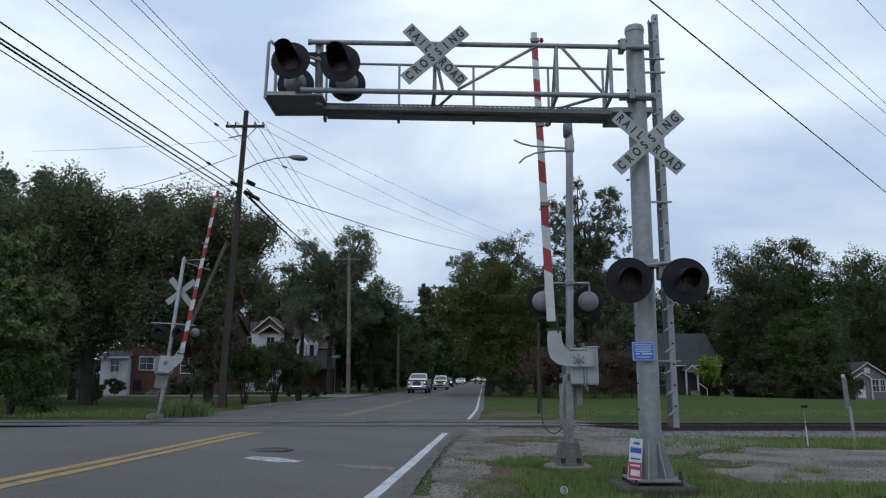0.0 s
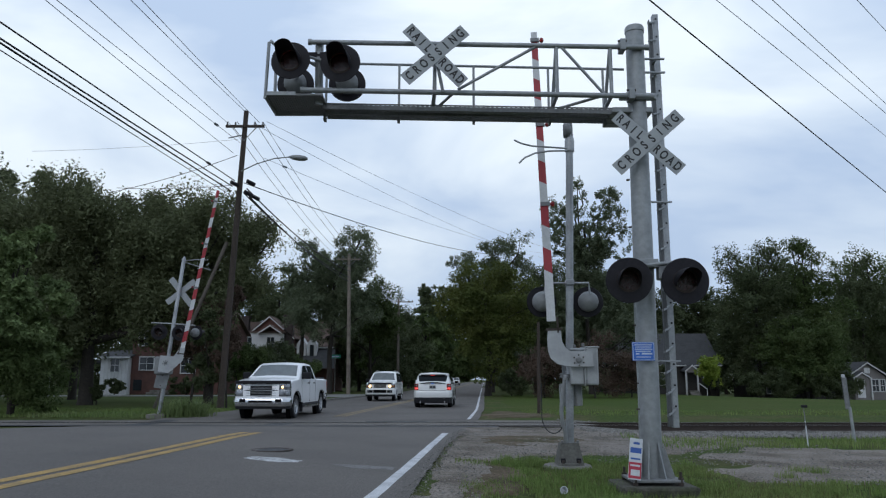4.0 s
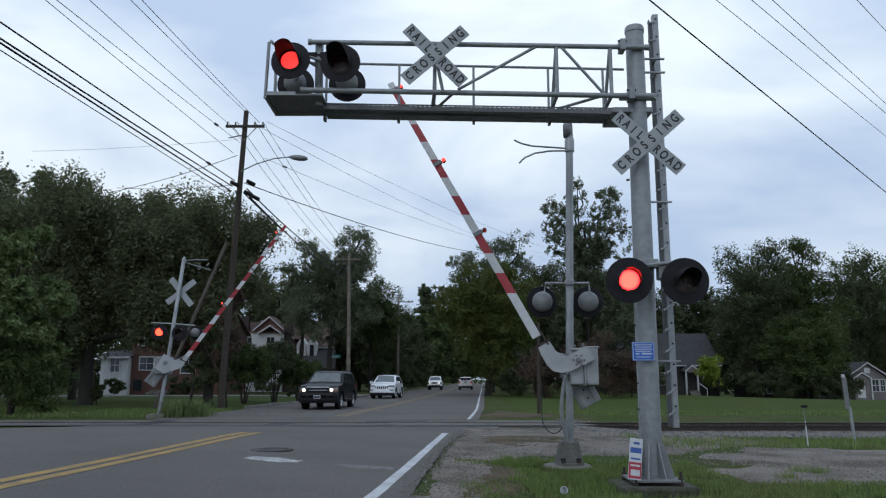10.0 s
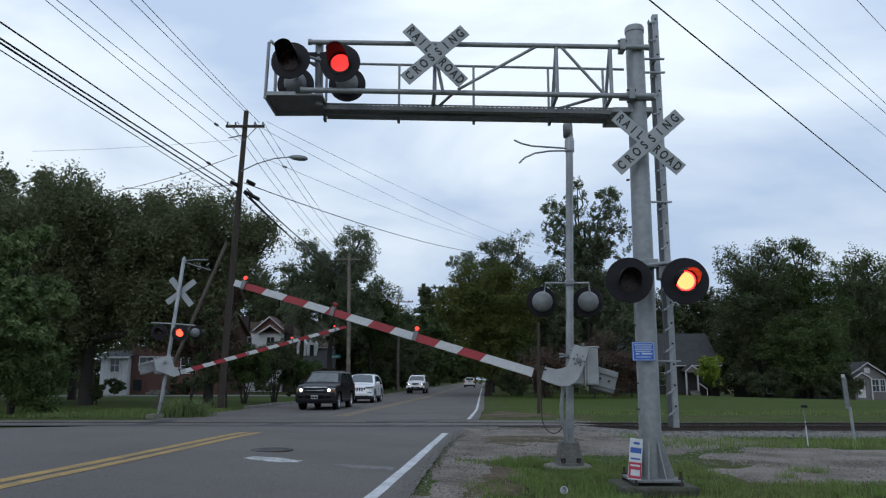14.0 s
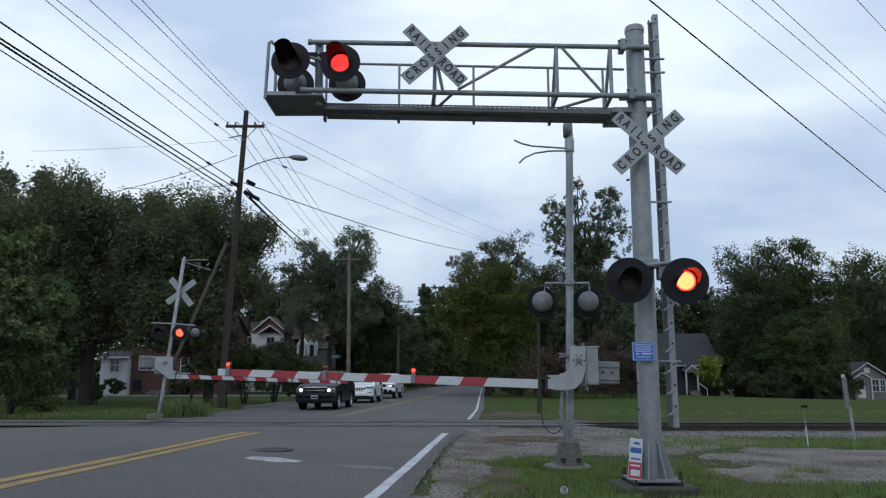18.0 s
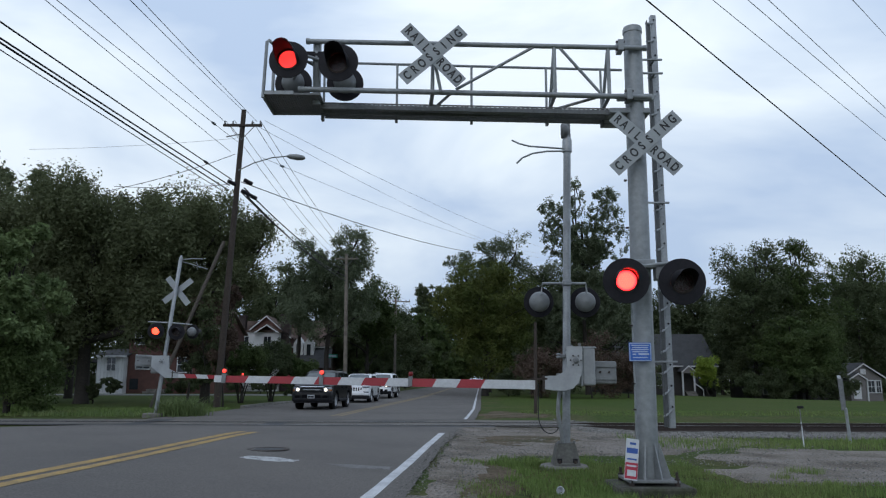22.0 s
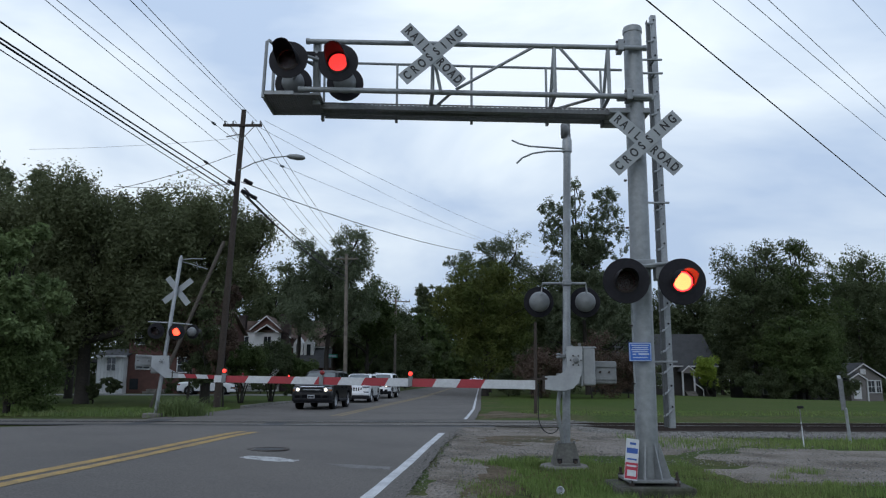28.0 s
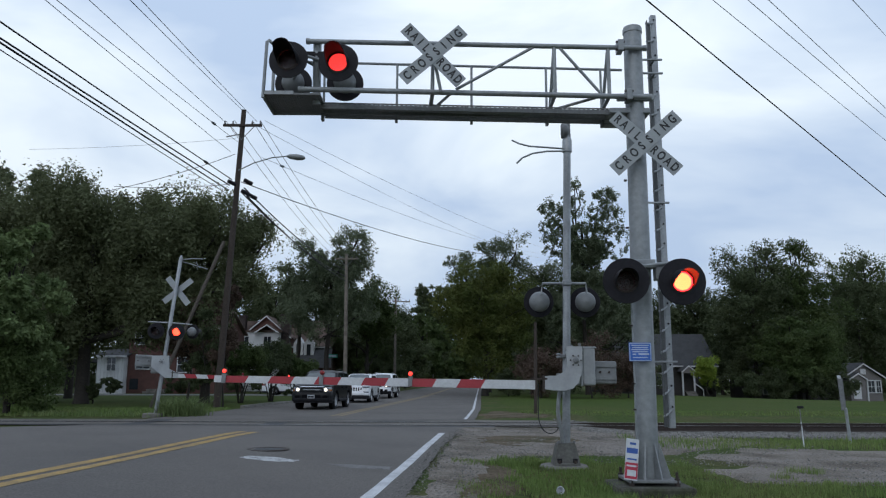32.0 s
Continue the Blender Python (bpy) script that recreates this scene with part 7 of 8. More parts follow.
def pickup():
    s = Shape(5.9, 2.03, 1.36, 1.98, [(-2.95, 1.38), (-0.90, 1.4), (-0.88, 1.46), (-0.73, 1.86), (-0.56, 1.95), (0.0, 1.98), (0.55, 1.96), (0.8, 1.89), (1.5, 1.45), (1.62, 1.41), (2.4, 1.35), (2.83, 1.28), (2.95, 1.12)], (-1.85, 1.92), 0.405, 0.38, 0.8, 0.08, 0.03, 1.34)
    car = thing("pickup_truck", "white double-cab pickup truck with chrome grille", "car")
    car_body(s, "body", PAINT_WHITE, car)
    part("bed_cover", Mesh().box((-0.86, -2.86, 1.4), (0.86, -0.96, 1.45), bev=0.015), PLASTIC, car, "black bed cover")
    end_glass(s, car, "windscreen", 0.84, 1.46, SCREEN)
    side_glass(s, car, 0.2, 1.25, 0.0, -0.52, 0.02, 0.09)
    side_glass(s, car, -0.66, 0.1, 0.1, 0.0, 0.02, 0.09)
    front_fascia(s, car, 1.2, (0.76, 1.18, 0.6), CHROME, None, 5, (0.64, 0.95), (0.78, 1.2), True, 0.74, 0.1, True)
    part("grille_band", across(2.99, 0.64, 0.95, 1.02, 0.08, 0.1), CHROME, car, "chrome grille band")
    part("bug_shield", wrap_band(s, 1, 1.21, 1.32, 0.03, 0.25), PLASTIC, car, "black bonnet shield")
    for sx in (1, -1):
        lit_disc(car, "lit_headlamp", sx * 0.76, 2.962, 1.1, 0.05, AMBERLIT, 1)
        part("side_step", Mesh().tube([(sx * 1.02, -1.1, 0.4), (sx * 1.03, 0.1, 0.38), (sx * 1.02, 1.2, 0.4)], 0.05, 10), CHROME, car, "chrome side step", smooth=True)
        for y in s.axles:
            part("mud_flap", Mesh().box((sx * 0.97 - 0.1, y - 0.56, 0.2), (sx * 0.97 + 0.02, y - 0.53, 0.55)), PLASTIC, car)
    rear_fascia(s, car, CHROME, (0.9, 1.3), (0.86, 1.0), TAILRED, 0.62)
    part("tailgate", across(-2.97, 0.8, 0.8, 1.36, 0.05, 0.02), PAINT_WHITE, car, "tailgate")
    mirrors(s, car, 1.1, PLASTIC, 1.35)
    door_lines(s, car, (-0.74, 0.14, 1.3), (-0.5, 0.36))
    part("bed_gap", Mesh().box((-0.99, -0.915, 0.52), (0.99, -0.9, 1.38)), UNDER, car)
    part("aerial_fin", Mesh().box((-0.03, -0.1, 2.0), (0.03, 0.1, 2.07), bev=0.015), PLASTIC, car)
    add_wheels(s, car, 6, 0.14)
    return car, s


def boxy_suv(label, paint, l, w, h, r, lit, rails, cladding, bonnet_shield=False, nose=0.1):
    k = h / 1.8
    s = Shape(l, w, 1.13 * k, h, [(-l / 2, 1.0 * k), (-l / 2 + 0.05, 1.16 * k), (-l / 2 + 0.24, 1.7 * k), (-l / 2 + 0.45, 1.77 * k), (-0.6, h), (0.15, 1.785 * k), (0.42, 1.71 * k), (1.08, 1.23 * k), (1.2, 1.19 * k), (1.9, 1.15 * k), (l / 2 - 0.12, 1.08 * k), (l / 2, 0.95 * k)], (-l * 0.298, l * 0.302), r, 0.33, 0.79, nose, 0.05)
    car = thing("suv", label, "car")
    car_body(s, "body", paint, car)
    end_glass(s, car, "windscreen", 0.46, 1.04, SCREEN)
    end_glass(s, car, "rear_window", -l / 2 + 0.07, -l / 2 + 0.23, CARGLASS)
    side_glass(s, car, 0.08, 0.88, 0.0, -0.5)
    side_glass(s, car, -0.85, 0.0, 0.05, 0.0)
    side_glass(s, car, -l / 2 + 0.35, -0.98, 0.16, 0.06)
    pillar_trim(s, car, ((0.0, 0.08),))
    front_fascia(s, car, 1.05 * k, (0.8 * k, 1.01 * k, 0.5), paint, lit, 4 if not cladding else 1, (0.53, 0.86), ((0.8 if cladding else 0.785) * k, 1.02 * k), True, 0.64, fine=not cladding)
    if bonnet_shield:
        part("bug_shield", across(l / 2 + 0.03, 0.8, 1.02 * k, 1.12 * k, 0.16, 0.17), PLASTIC, car, "black bonnet shield")
    if cladding:
        part("valance", wrap_band(s, 1, 0.36, 0.56, 0.06, 0.36), PLASTIC, car, "dark lower bumper", smooth=True)
        part("grille_band", across(l / 2 + 0.035, 0.62, 0.87 * k, 0.92 * k, 0.06, 0.16), CHROME, car, "bright grille band")
        plate(car, l / 2 + 0.095, 0.5)
    rear_fascia(s, car, paint, (0.85 * k, 1.2 * k), (0.75, 0.92), TAILRED, 0.8)
    mirrors(s, car, 0.85, PLASTIC)
    door_lines(s, car, (-0.95, 0.03, 0.98), (-0.72, 0.3), paint if not cladding else None)
    if not cladding:
        part("valance", wrap_band(s, 1, 0.3, 0.44, 0.058, 0.36), PLASTIC, car, "dark lower bumper", smooth=True)
        for sx in (1, -1):
            a, b = s.axles[0] + s.r * 1.32, s.axles[1] - s.r * 1.32
            rings = [[(sx * (s.half(y, z) + d), y, z) for z, d in ((0.37, 0.004), (0.42, 0.028), (0.6, 0.03), (0.64, 0.004), (0.6, -0.03), (0.4, -0.03))] for y in [a + (b - a) * k / 6 for k in range(7)]]
            part("door_cladding", Mesh().loft(rings if sx < 0 else [r[::-1] for r in rings]), CLADGREY, car, "pale grey lower door cladding", smooth=True)
            part("running_board", Mesh().box((min(sx * 0.8, sx * 0.97), a - 0.05, 0.3), (max(sx * 0.8, sx * 0.97), b + 0.05, 0.345), bev=0.012), ALU, car, "bright running board")
    if rails:
        roof_rails(s, car, -1.9, 0.1, rails)
    add_wheels(s, car, 5)
    return car, s


def crossover(label, paint):
    s = Shape(4.62, 1.86, 1.04, 1.67, [(-2.31, 0.95), (-2.22, 1.15), (-1.95, 1.5), (-1.7, 1.6), (-0.9, 1.665), (-0.1, 1.67), (0.3, 1.62), (1.15, 1.13), (1.3, 1.09), (1.9, 1.02), (2.2, 0.93), (2.31, 0.72)], (-1.36, 1.34), 0.36, 0.26, 0.75, 0.17, 0.08)
    car = thing("suv", label, "car")
    car_body(s, "body", paint, car)
    end_glass(s, car, "windscreen", 0.34, 1.1, SCREEN)
    end_glass(s, car, "rear_window", -2.2, -1.97, CARGLASS)
    side_glass(s, car, 0.1, 0.95, 0.0, -0.6)
    side_glass(s, car, -0.8, 0.02, 0.04, 0.0)
    side_glass(s, car, -1.7, -0.9, 0.25, 0.0)
    pillar_trim(s, car, ((-0.86, -0.8), (0.02, 0.1)))
    e = 2.31
    for k in range(7):
        x = -0.42 + 0.14 * k
        part("grille_slot", Mesh().box((x - 0.04, e - 0.09, 0.68), (x + 0.04, e + 0.012 - 0.1 * x * x, 0.88), bev=0.012), UNDER, car, "dark upright grille slot")
    part("front_bumper", wrap_band(s, 1, 0.36, 0.64, 0.035, 0.36), paint, car, "front bumper", smooth=True)
    part("lower_trim", wrap_band(s, 1, 0.22, 0.46, 0.045, 0.34), PLASTIC, car, "black lower bumper", smooth=True)
    corner_lamp(s, car, "headlamp", e, 0.5, 0.86, 0.95, LAMPCLEAR, "slim headlamp", 0.32)
    corner_lamp(s, car, "lower_lamp", e, 0.54, 0.55, 0.65, LAMPCLEAR, "lower lamp", 0.16, 0.035)
    rear_fascia(s, car, paint, (0.9, 1.08), (0.6, 0.9), TAILRED, 0.8)
    mirrors(s, car, 0.92, paint)
    door_lines(s, car, (-0.95, 0.06, 1.0), (-0.65, 0.34))
    roof_rails(s, car, -1.6, 0.0, PLASTIC)
    add_wheels(s, car, 5)
    return car, s


def saloon(label, paint):
    s = Shape(4.85, 1.82, 0.98, 1.45, [(-2.42, 0.85), (-2.3, 1.02), (-1.6, 1.08), (-0.95, 1.38), (-0.4, 1.45), (0.1, 1.44), (0.5, 1.34), (1.15, 1.03), (1.9, 0.95), (2.3, 0.84), (2.42, 0.62)], (-1.38, 1.4), 0.33, 0.2, 0.72, 0.16, 0.12)
    car = thing("saloon_car", label, "car")
    car_body(s, "body", paint, car)
    end_glass(s, car, "windscreen", 0.54, 1.1, SCREEN)
    end_glass(s, car, "rear_window", -1.55, -1.0, CARGLASS)
    side_glass(s, car, -0.1, 0.9, 0.0, -0.62, 0.02, 0.07)
    side_glass(s, car, -1.1, -0.18, 0.4, 0.0, 0.02, 0.07)
    front_fascia(s, car, 0.9, (0.5, 0.68, 0.4), paint, None, 2)
    rear_fascia(s, car, paint, (0.75, 0.92), (0.55, 0.86), TAILRED, 0.76)
    mirrors(s, car, 0.85, paint)
    door_lines(s, car, (-0.15, 1.0), (-0.7, 0.2))
    add_wheels(s, car, 5)
    return car, s


TOWARDS = [(-30, -9.6), (9, -7.38), (13, -7.08), (20, -6.75), (33, -5.85), (45, -5.0), (55, -4.4), (66, -3.25), (90, -1.75), (142, 1.0), (231, 5.8), (420, 16.5)]
AWAY = [(-30, -5.2), (4, -3.0), (8, -2.6), (16, -2.16), (26, -1.33), (35, -0.65), (66, 1.1), (142, 5.1), (231, 10.0), (420, 20.8)]


def smooth_rows(table, step=0.2):
    """Fills in a table of (time, distance) with a monotone curve."""
    ts, ds = np.array([p[0] for p in table], float), np.array([p[1] for p in table], float)
    dl = np.diff(ds) / np.diff(ts)
    m = np.zeros(len(ts))
    m[0], m[-1] = dl[0], dl[-1]
    for i in range(1, len(ts) - 1):
        m[i] = 0 if dl[i - 1] * dl[i] <= 0 else 2 * dl[i - 1] * dl[i] / (dl[i - 1] + dl[i])

    def at(t):
        i = min(len(ts) - 2, max(0, int(np.searchsorted(ts, t, side="right")) - 1))
        h = ts[i + 1] - ts[i]
        u = (t - ts[i]) / h
        return float((2 * u ** 3 - 3 * u * u + 1) * ds[i] + (u ** 3 - 2 * u * u + u) * h * m[i] + (-2 * u ** 3 + 3 * u * u) * ds[i + 1] + (u ** 3 - u * u) * h * m[i + 1])
    return at


def drive(car, s, table, lane, towards, roll=None, aside=0.0, swing=0.0, bend=None):
    """Keys a car along its lane. table: time and the distance of its nearer end; roll: the stretch in which its wheels turn."""
    at = smooth_rows(table)

    if bend:
        bent = [smooth_rows([(r[0], r[k]) for r in bend]) for k in (1, 2, 3)]

    def where(t):
        if bend and t > bend[0][0]:
            x, y, turn = [b(t) for b in bent]
            return pose(x, y, ground_z(x, y) + 0.006, 0, 0, turn)
        y = at(t) + s.l / 2
        x = aside + (along(lane, y - 1.5) + along(lane, y) + along(lane, y + 1.5)) / 3
        dx = (along(lane, y + 2.5) - along(lane, y - 2.5)) / 5 + swing * (1 - ease(10, 32, y))
        f = (-dx, -1) if towards else (dx, 1)
        gz = 0.5 * (ground_z(x, y - 1.3) + ground_z(x, y + 1.3))
        pitch = math.degrees(math.atan2(ground_z(x + dx * 1.3, y + 1.3) - ground_z(x - dx * 1.3, y - 1.3), 2.6)) * (-1 if towards else 1)
        return pose(x, y, gz + 0.006, 0, 0, math.degrees(math.atan2(-f[0], f[1]))) @ pose(0, 0, 0, pitch)
    k = int(round(32 / 0.2))
    MOVES.append((car, [(i * 0.2, where(i * 0.2)) for i in range(k + 1)]))
    if roll:
        for c, hub, r, sx in ROLLERS:
            if c is not car:
                continue
            rest = hub.matrix_basis.copy()
            rows = [(0.0, rest)] if roll[0] > 0 else []
            n = int((roll[1] - roll[0]) * 30)
            last = 0.0
            for i in range(n + 1):
                t = roll[0] + i / 30
                gone = (at(t) - at(roll[0])) * (-1 if towards else 1)
                last = math.degrees(gone / r)
                rows.append((t, rest @ pose(0, 0, 0, -last * sx)))
            if roll[1] < 32:
                rows.append((32.0, rest @ pose(0, 0, 0, -last * sx)))
            MOVES.append((hub, rows))


edge, edge_s = suv_edge()
drive(edge, edge_s, [(0, -7.2), (0.5, -1.0), (0.8, 2.4), (1.2, 6.6), (1.6, 10.85), (2.0, 15.2), (2.4, 19.4), (2.8, 24), (3.2, 28.6), (3.5, 32), (5.5, 53), (6.1, 59), (7, 69), (8.2, 85), (9, 94), (10, 103), (11, 110.5), (13, 124), (14.5, 136.6), (32, 160)], AWAY, False, (0.0, 3.8), bend=[(14.4, 5.05, 138.1, -3), (15.2, 5.1, 146.0, 2), (15.9, 3.6, 153.0, 25), (16.5, 1.65, 158, 38), (17.1, 0.6, 160, 44), (17.7, -0.85, 162, 50), (18.3, -1.6, 163.5, 54), (20, -3.0, 167, 58), (22, -4.0, 170, 60), (32, -4.0, 170, 60)])
truck, truck_s = pickup()
drive(truck, truck_s, [(0, 76), (0.8, 65), (1.2, 59.5), (1.6, 54.5), (2.8, 40), (3.2, 35), (3.5, 31.4), (5.5, 12.5), (6.0, 7.6), (6.5, 2.6), (8, -12), (14, -50), (32, -120)], TOWARDS, True, (2.8, 6.8), 0.0, 0.11)
expl, expl_s = boxy_suv("white boxy SUV with roof rails and lit headlamps", PAINT_PEARL, 4.9, 1.92, 1.88, 0.38, AMBERLIT, CHROME, False, True)
drive(expl, expl_s, [(0, 101), (1.2, 84.5), (2.0, 73), (3.5, 54), (5.5, 33.4), (6.0, 28.9), (6.4, 24.9), (6.7, 21.7), (7.0, 18.55), (7.4, 14.2), (7.8, 10.1), (8.0, 8.15), (8.2, 6.3), (8.6, 2.7), (10, -12), (16, -60), (32, -130)], TOWARDS, True, (5.0, 8.8), 0.76, 0.05)
blazer, blazer_s = boxy_suv("dark grey SUV waiting with lit headlamps", PAINT_DARK, 4.87, 1.88, 1.75, 0.375, LAMPLIT, PLASTIC, True)
drive(blazer, blazer_s, [(0, 138), (3.5, 93), (5.5, 69.5), (6.0, 63.5), (6.4, 58.5), (7.0, 51.5), (7.4, 47.3), (7.8, 43.7), (8.2, 40.7), (8.6, 38.3), (9, 36.7), (9.5, 35.4), (10, 34.7), (10.5, 34.3), (11, 34.2), (32, 34.2)], TOWARDS, True, (5.5, 11.2))
cher, cher_s = crossover("white crossover SUV waiting in the queue", PAINT_WHITE)
drive(cher, cher_s, [(0, 205), (6.1, 114), (7, 95), (7.4, 87), (7.8, 80), (8.2, 74), (8.6, 68.5), (9, 63.8), (9.5, 58.8), (10, 54.6), (10.5, 51), (11, 48.3), (11.5, 46.3), (12, 45.2), (13, 44.6), (13.5, 44.5), (32, 44.5)], TOWARDS, True, (7.4, 13.4))
third, third_s = boxy_suv("white SUV at the end of the queue with lit headlamps", PAINT_WHITE, 4.7, 1.88, 1.78, 0.37, LAMPLIT, ALU, True)
drive(third, third_s, [(0, 235), (6, 150), (9, 107), (10, 101.5), (11, 96), (12, 90), (13, 83), (14, 74.5), (14.5, 70), (16.5, 57.5), (17, 56), (18, 54.7), (19, 54.2), (32, 54.2)], TOWARDS, True)
saln, saln_s = saloon("white saloon car driving along the side street", PAINT_WHITE)
sal_at = smooth_rows([(0, -260), (20, -90), (24, -50), (25.5, -35), (27.5, -23.2), (28, -20.2), (28.5, -18.2), (29.2, -16.2), (30, -14.2), (31, -13.2), (32, -13.0)])
MOVES.append((saln, [(i * 0.25, pose(sal_at(i * 0.25), 67.0 + 0.06 * (sal_at(i * 0.25) + 7), 0.012, 0, 0, -87)) for i in range(129)]))
# ---- small things on the verge ----
rng = np.random.default_rng(5)


def blades(name, label, count, place, height, width, mat, lean=0.35):
    """Grass blades as narrow bent leaves; place(rng) gives a spot."""
    v, f = [], []
    for i in range(count):
        x, y = place(rng)
        z = ground_z(x, y) - 0.01
        h = height * (0.45 + 0.8 * rng.random())
        a = rng.random() * 6.283
        c, s = math.cos(a), math.sin(a)
        w = width * (0.6 + 0.8 * rng.random())
        bend = lean * h * (0.4 + rng.random())
        o = len(v)
        v += [(x - s * w, y + c * w, z), (x + s * w, y - c * w, z), (x + c * bend * 0.35 + s * w * 0.7, y + s * bend * 0.35 - c * w * 0.7, z + h * 0.6), (x + c * bend * 0.35 - s * w * 0.7, y + s * bend * 0.35 + c * w * 0.7, z + h * 0.6), (x + c * bend, y + s * bend, z + h)]
        f += [(o, o + 1, o + 2, o + 3), (o + 3, o + 2, o + 4)]
    m = Mesh()
    m.v, m.f = v, f
    return whole(name, m, mat, label, "grass", kind="stuff")


def verge(r):
    """Spots on the near verge, thick round the masts and thin on bare ground."""
    while True:
        x, y = r.uniform(0.2, 9.0), r.uniform(7.2, 16.5)
        dens = 0.5 + 0.8 * noise.noise((x * 0.8, y * 0.8, 3.0)) + 0.35 * noise.noise((x * 2.7, y * 2.7, 6.0))
        if x < 1.1 + 0.3 * noise.noise((y, 0, 0)):
            dens -= 0.55
        if y > 13.2:
            dens -= 0.35 + 0.25 * (y - 13.2)
        if 4.4 < x and 11.3 < y < 15.6:
            dens -= 0.75
        if math.hypot(x - GX + 0.03, y - GY) > 0.45 and r.random() < dens:
            return x, y


def clumped(centres, spread):
    def place(r):
        c = centres[r.integers(0, len(centres))]
        x, y = c[0] + r.normal() * spread, c[1] + r.normal() * spread
        away = math.hypot(x - GX + 0.03, y - GY)
        if away < 0.46:
            x, y = GX - 0.03 + (x - GX + 0.03) * 0.47 / max(away, 0.02), GY + (y - GY) * 0.47 / max(away, 0.02)
        return x, y
    return place


blades("verge_grass", "short uneven green grass on the verge", 34000, verge, 0.065, 0.0045, BLADE)
DRY = leafy("dry_grass_blade", (0.16, 0.14, 0.07), (0.12, 0.11, 0.05))
blades("dry_grass", "straw-brown dead grass among the green", 14000, verge, 0.05, 0.004, DRY)
spots = [(rng.uniform(0.9, 6.0), rng.uniform(8.2, 13.5)) for k in range(60)]
blades("grass_tufts", "taller grass tufts on the verge", 6000, clumped(spots, 0.09), 0.12, 0.005, BLADE)
spots = [(MX + rng.normal() * 0.6, MY - 0.2 + rng.normal() * 0.5) for k in range(26)] + [(GX + rng.normal() * 0.45, GY + rng.normal() * 0.35) for k in range(20)]
blades("mast_grass", "grass grown round the mast footings", 4500, clumped(spots, 0.07), 0.12, 0.005, BLADE)
TALL = leafy("tall_weed", (0.15, 0.2, 0.08), (0.19, 0.22, 0.1))
blades("tall_weeds", "tall pale green weeds along the railway", 1000, lambda r: (r.uniform(-15.2, -9.3) , r.uniform(27.6, 29.6) + 0.3 * r.normal()), 0.2, 0.012, TALL, 0.6)
blades("tall_weeds", "clump of tall arching weeds by the gate mast", 620, clumped([(-9.7, 27.9), (-9.4, 28.3), (-9.9, 28.1), (-9.1, 28.5), (-9.5, 28.6)], 0.22), 0.62, 0.018, TALL, 0.9)
blades("verge_weeds", "rough grass at the railway's edge", 14000, lambda r: (r.uniform(-24, -9.4), r.uniform(28.0, 34.5)), 0.13, 0.012, BLADE)
blades("verge_weeds", "rough grass between track and lawn", 9000, lambda r: (r.uniform(4.5, 26), 16.8 + 3.6 * r.random() ** 1.5 + 0.3 * r.normal()), 0.13, 0.008, BLADE)
blades("lawn_edge_grass", "longer grass at the lawn's edge", 5000, lambda r: (r.uniform(3.4, 40), r.uniform(29.8, 33.5)), 0.09, 0.012, BLADE)


def stones(name, label, count, place, size, mat):
    v, f = [], []
    shape = [(1, 0, 0), (-1, 0, 0), (0, 1, 0), (0, -1, 0), (0, 0, 0.8), (0, 0, -0.5)]
    tri = [(0, 2, 4), (2, 1, 4), (1, 3, 4), (3, 0, 4), (2, 0, 5), (1, 2, 5), (3, 1, 5), (0, 3, 5)]
    for i in range(count):
        x, y = place(rng)
        z = ground_z(x, y) + 0.012
        k = size * (0.4 + 1.1 * rng.random() ** 2)
        o = len(v)
        e = rng.uniform(0.6, 1.3, 3)
        a = rng.random() * 6.28
        c, s = math.cos(a), math.sin(a)
        for p in shape:
            px, py, pz = p[0] * e[0], p[1] * e[1], p[2] * e[2]
            v.append((x + k * (px * c - py * s), y + k * (px * s + py * c), z + k * pz * 0.8))
        f += [tuple(q + o for q in t) for t in tri]
    m = Mesh()
    m.v, m.f = v, f
    return whole(name, m, mat, label, "gravel", kind="stuff")


STONE = material("loose_stone", (0.16, 0.152, 0.14), 0.9, var=0.2, scale=8, fine=30, island=0.55)


def shoulder(r):
    while True:
        x, y = r.uniform(-0.1, 8.5), r.uniform(8.0, 21.8)
        edge = along(RIGHT_KERB, y) + 0.05
        if x < edge:
            continue
        if y < 13.5 and x > edge + 0.75 and x < 4.6:
            continue
        if y < 11 and x > 1:
            continue
        if r.random() < 0.35 + 0.9 * noise.noise((x * 0.9, y * 0.9, 4.0)):
            return x, y


stones("loose_gravel", "loose grey stones on the shoulder", 7000, shoulder, 0.017, STONE)
stones("ballast_stones", "crushed ballast stones beside the rail", 9000, lambda r: (r.uniform(3.9, 22), 20.9 + 1.9 * r.random()), 0.035, STONE)
stones("ballast_stones", "crushed ballast stones beyond the rail", 4000, lambda r: (r.uniform(3.9, 30), 24.6 + 1.9 * r.random()), 0.04, STONE)
stones("loose_gravel", "grit along the kerbless road edge", 1800, lambda r: (lambda y: (along(RIGHT_KERB, y) + r.normal() * 0.1, y))(r.uniform(8, 21)), 0.012, STONE)

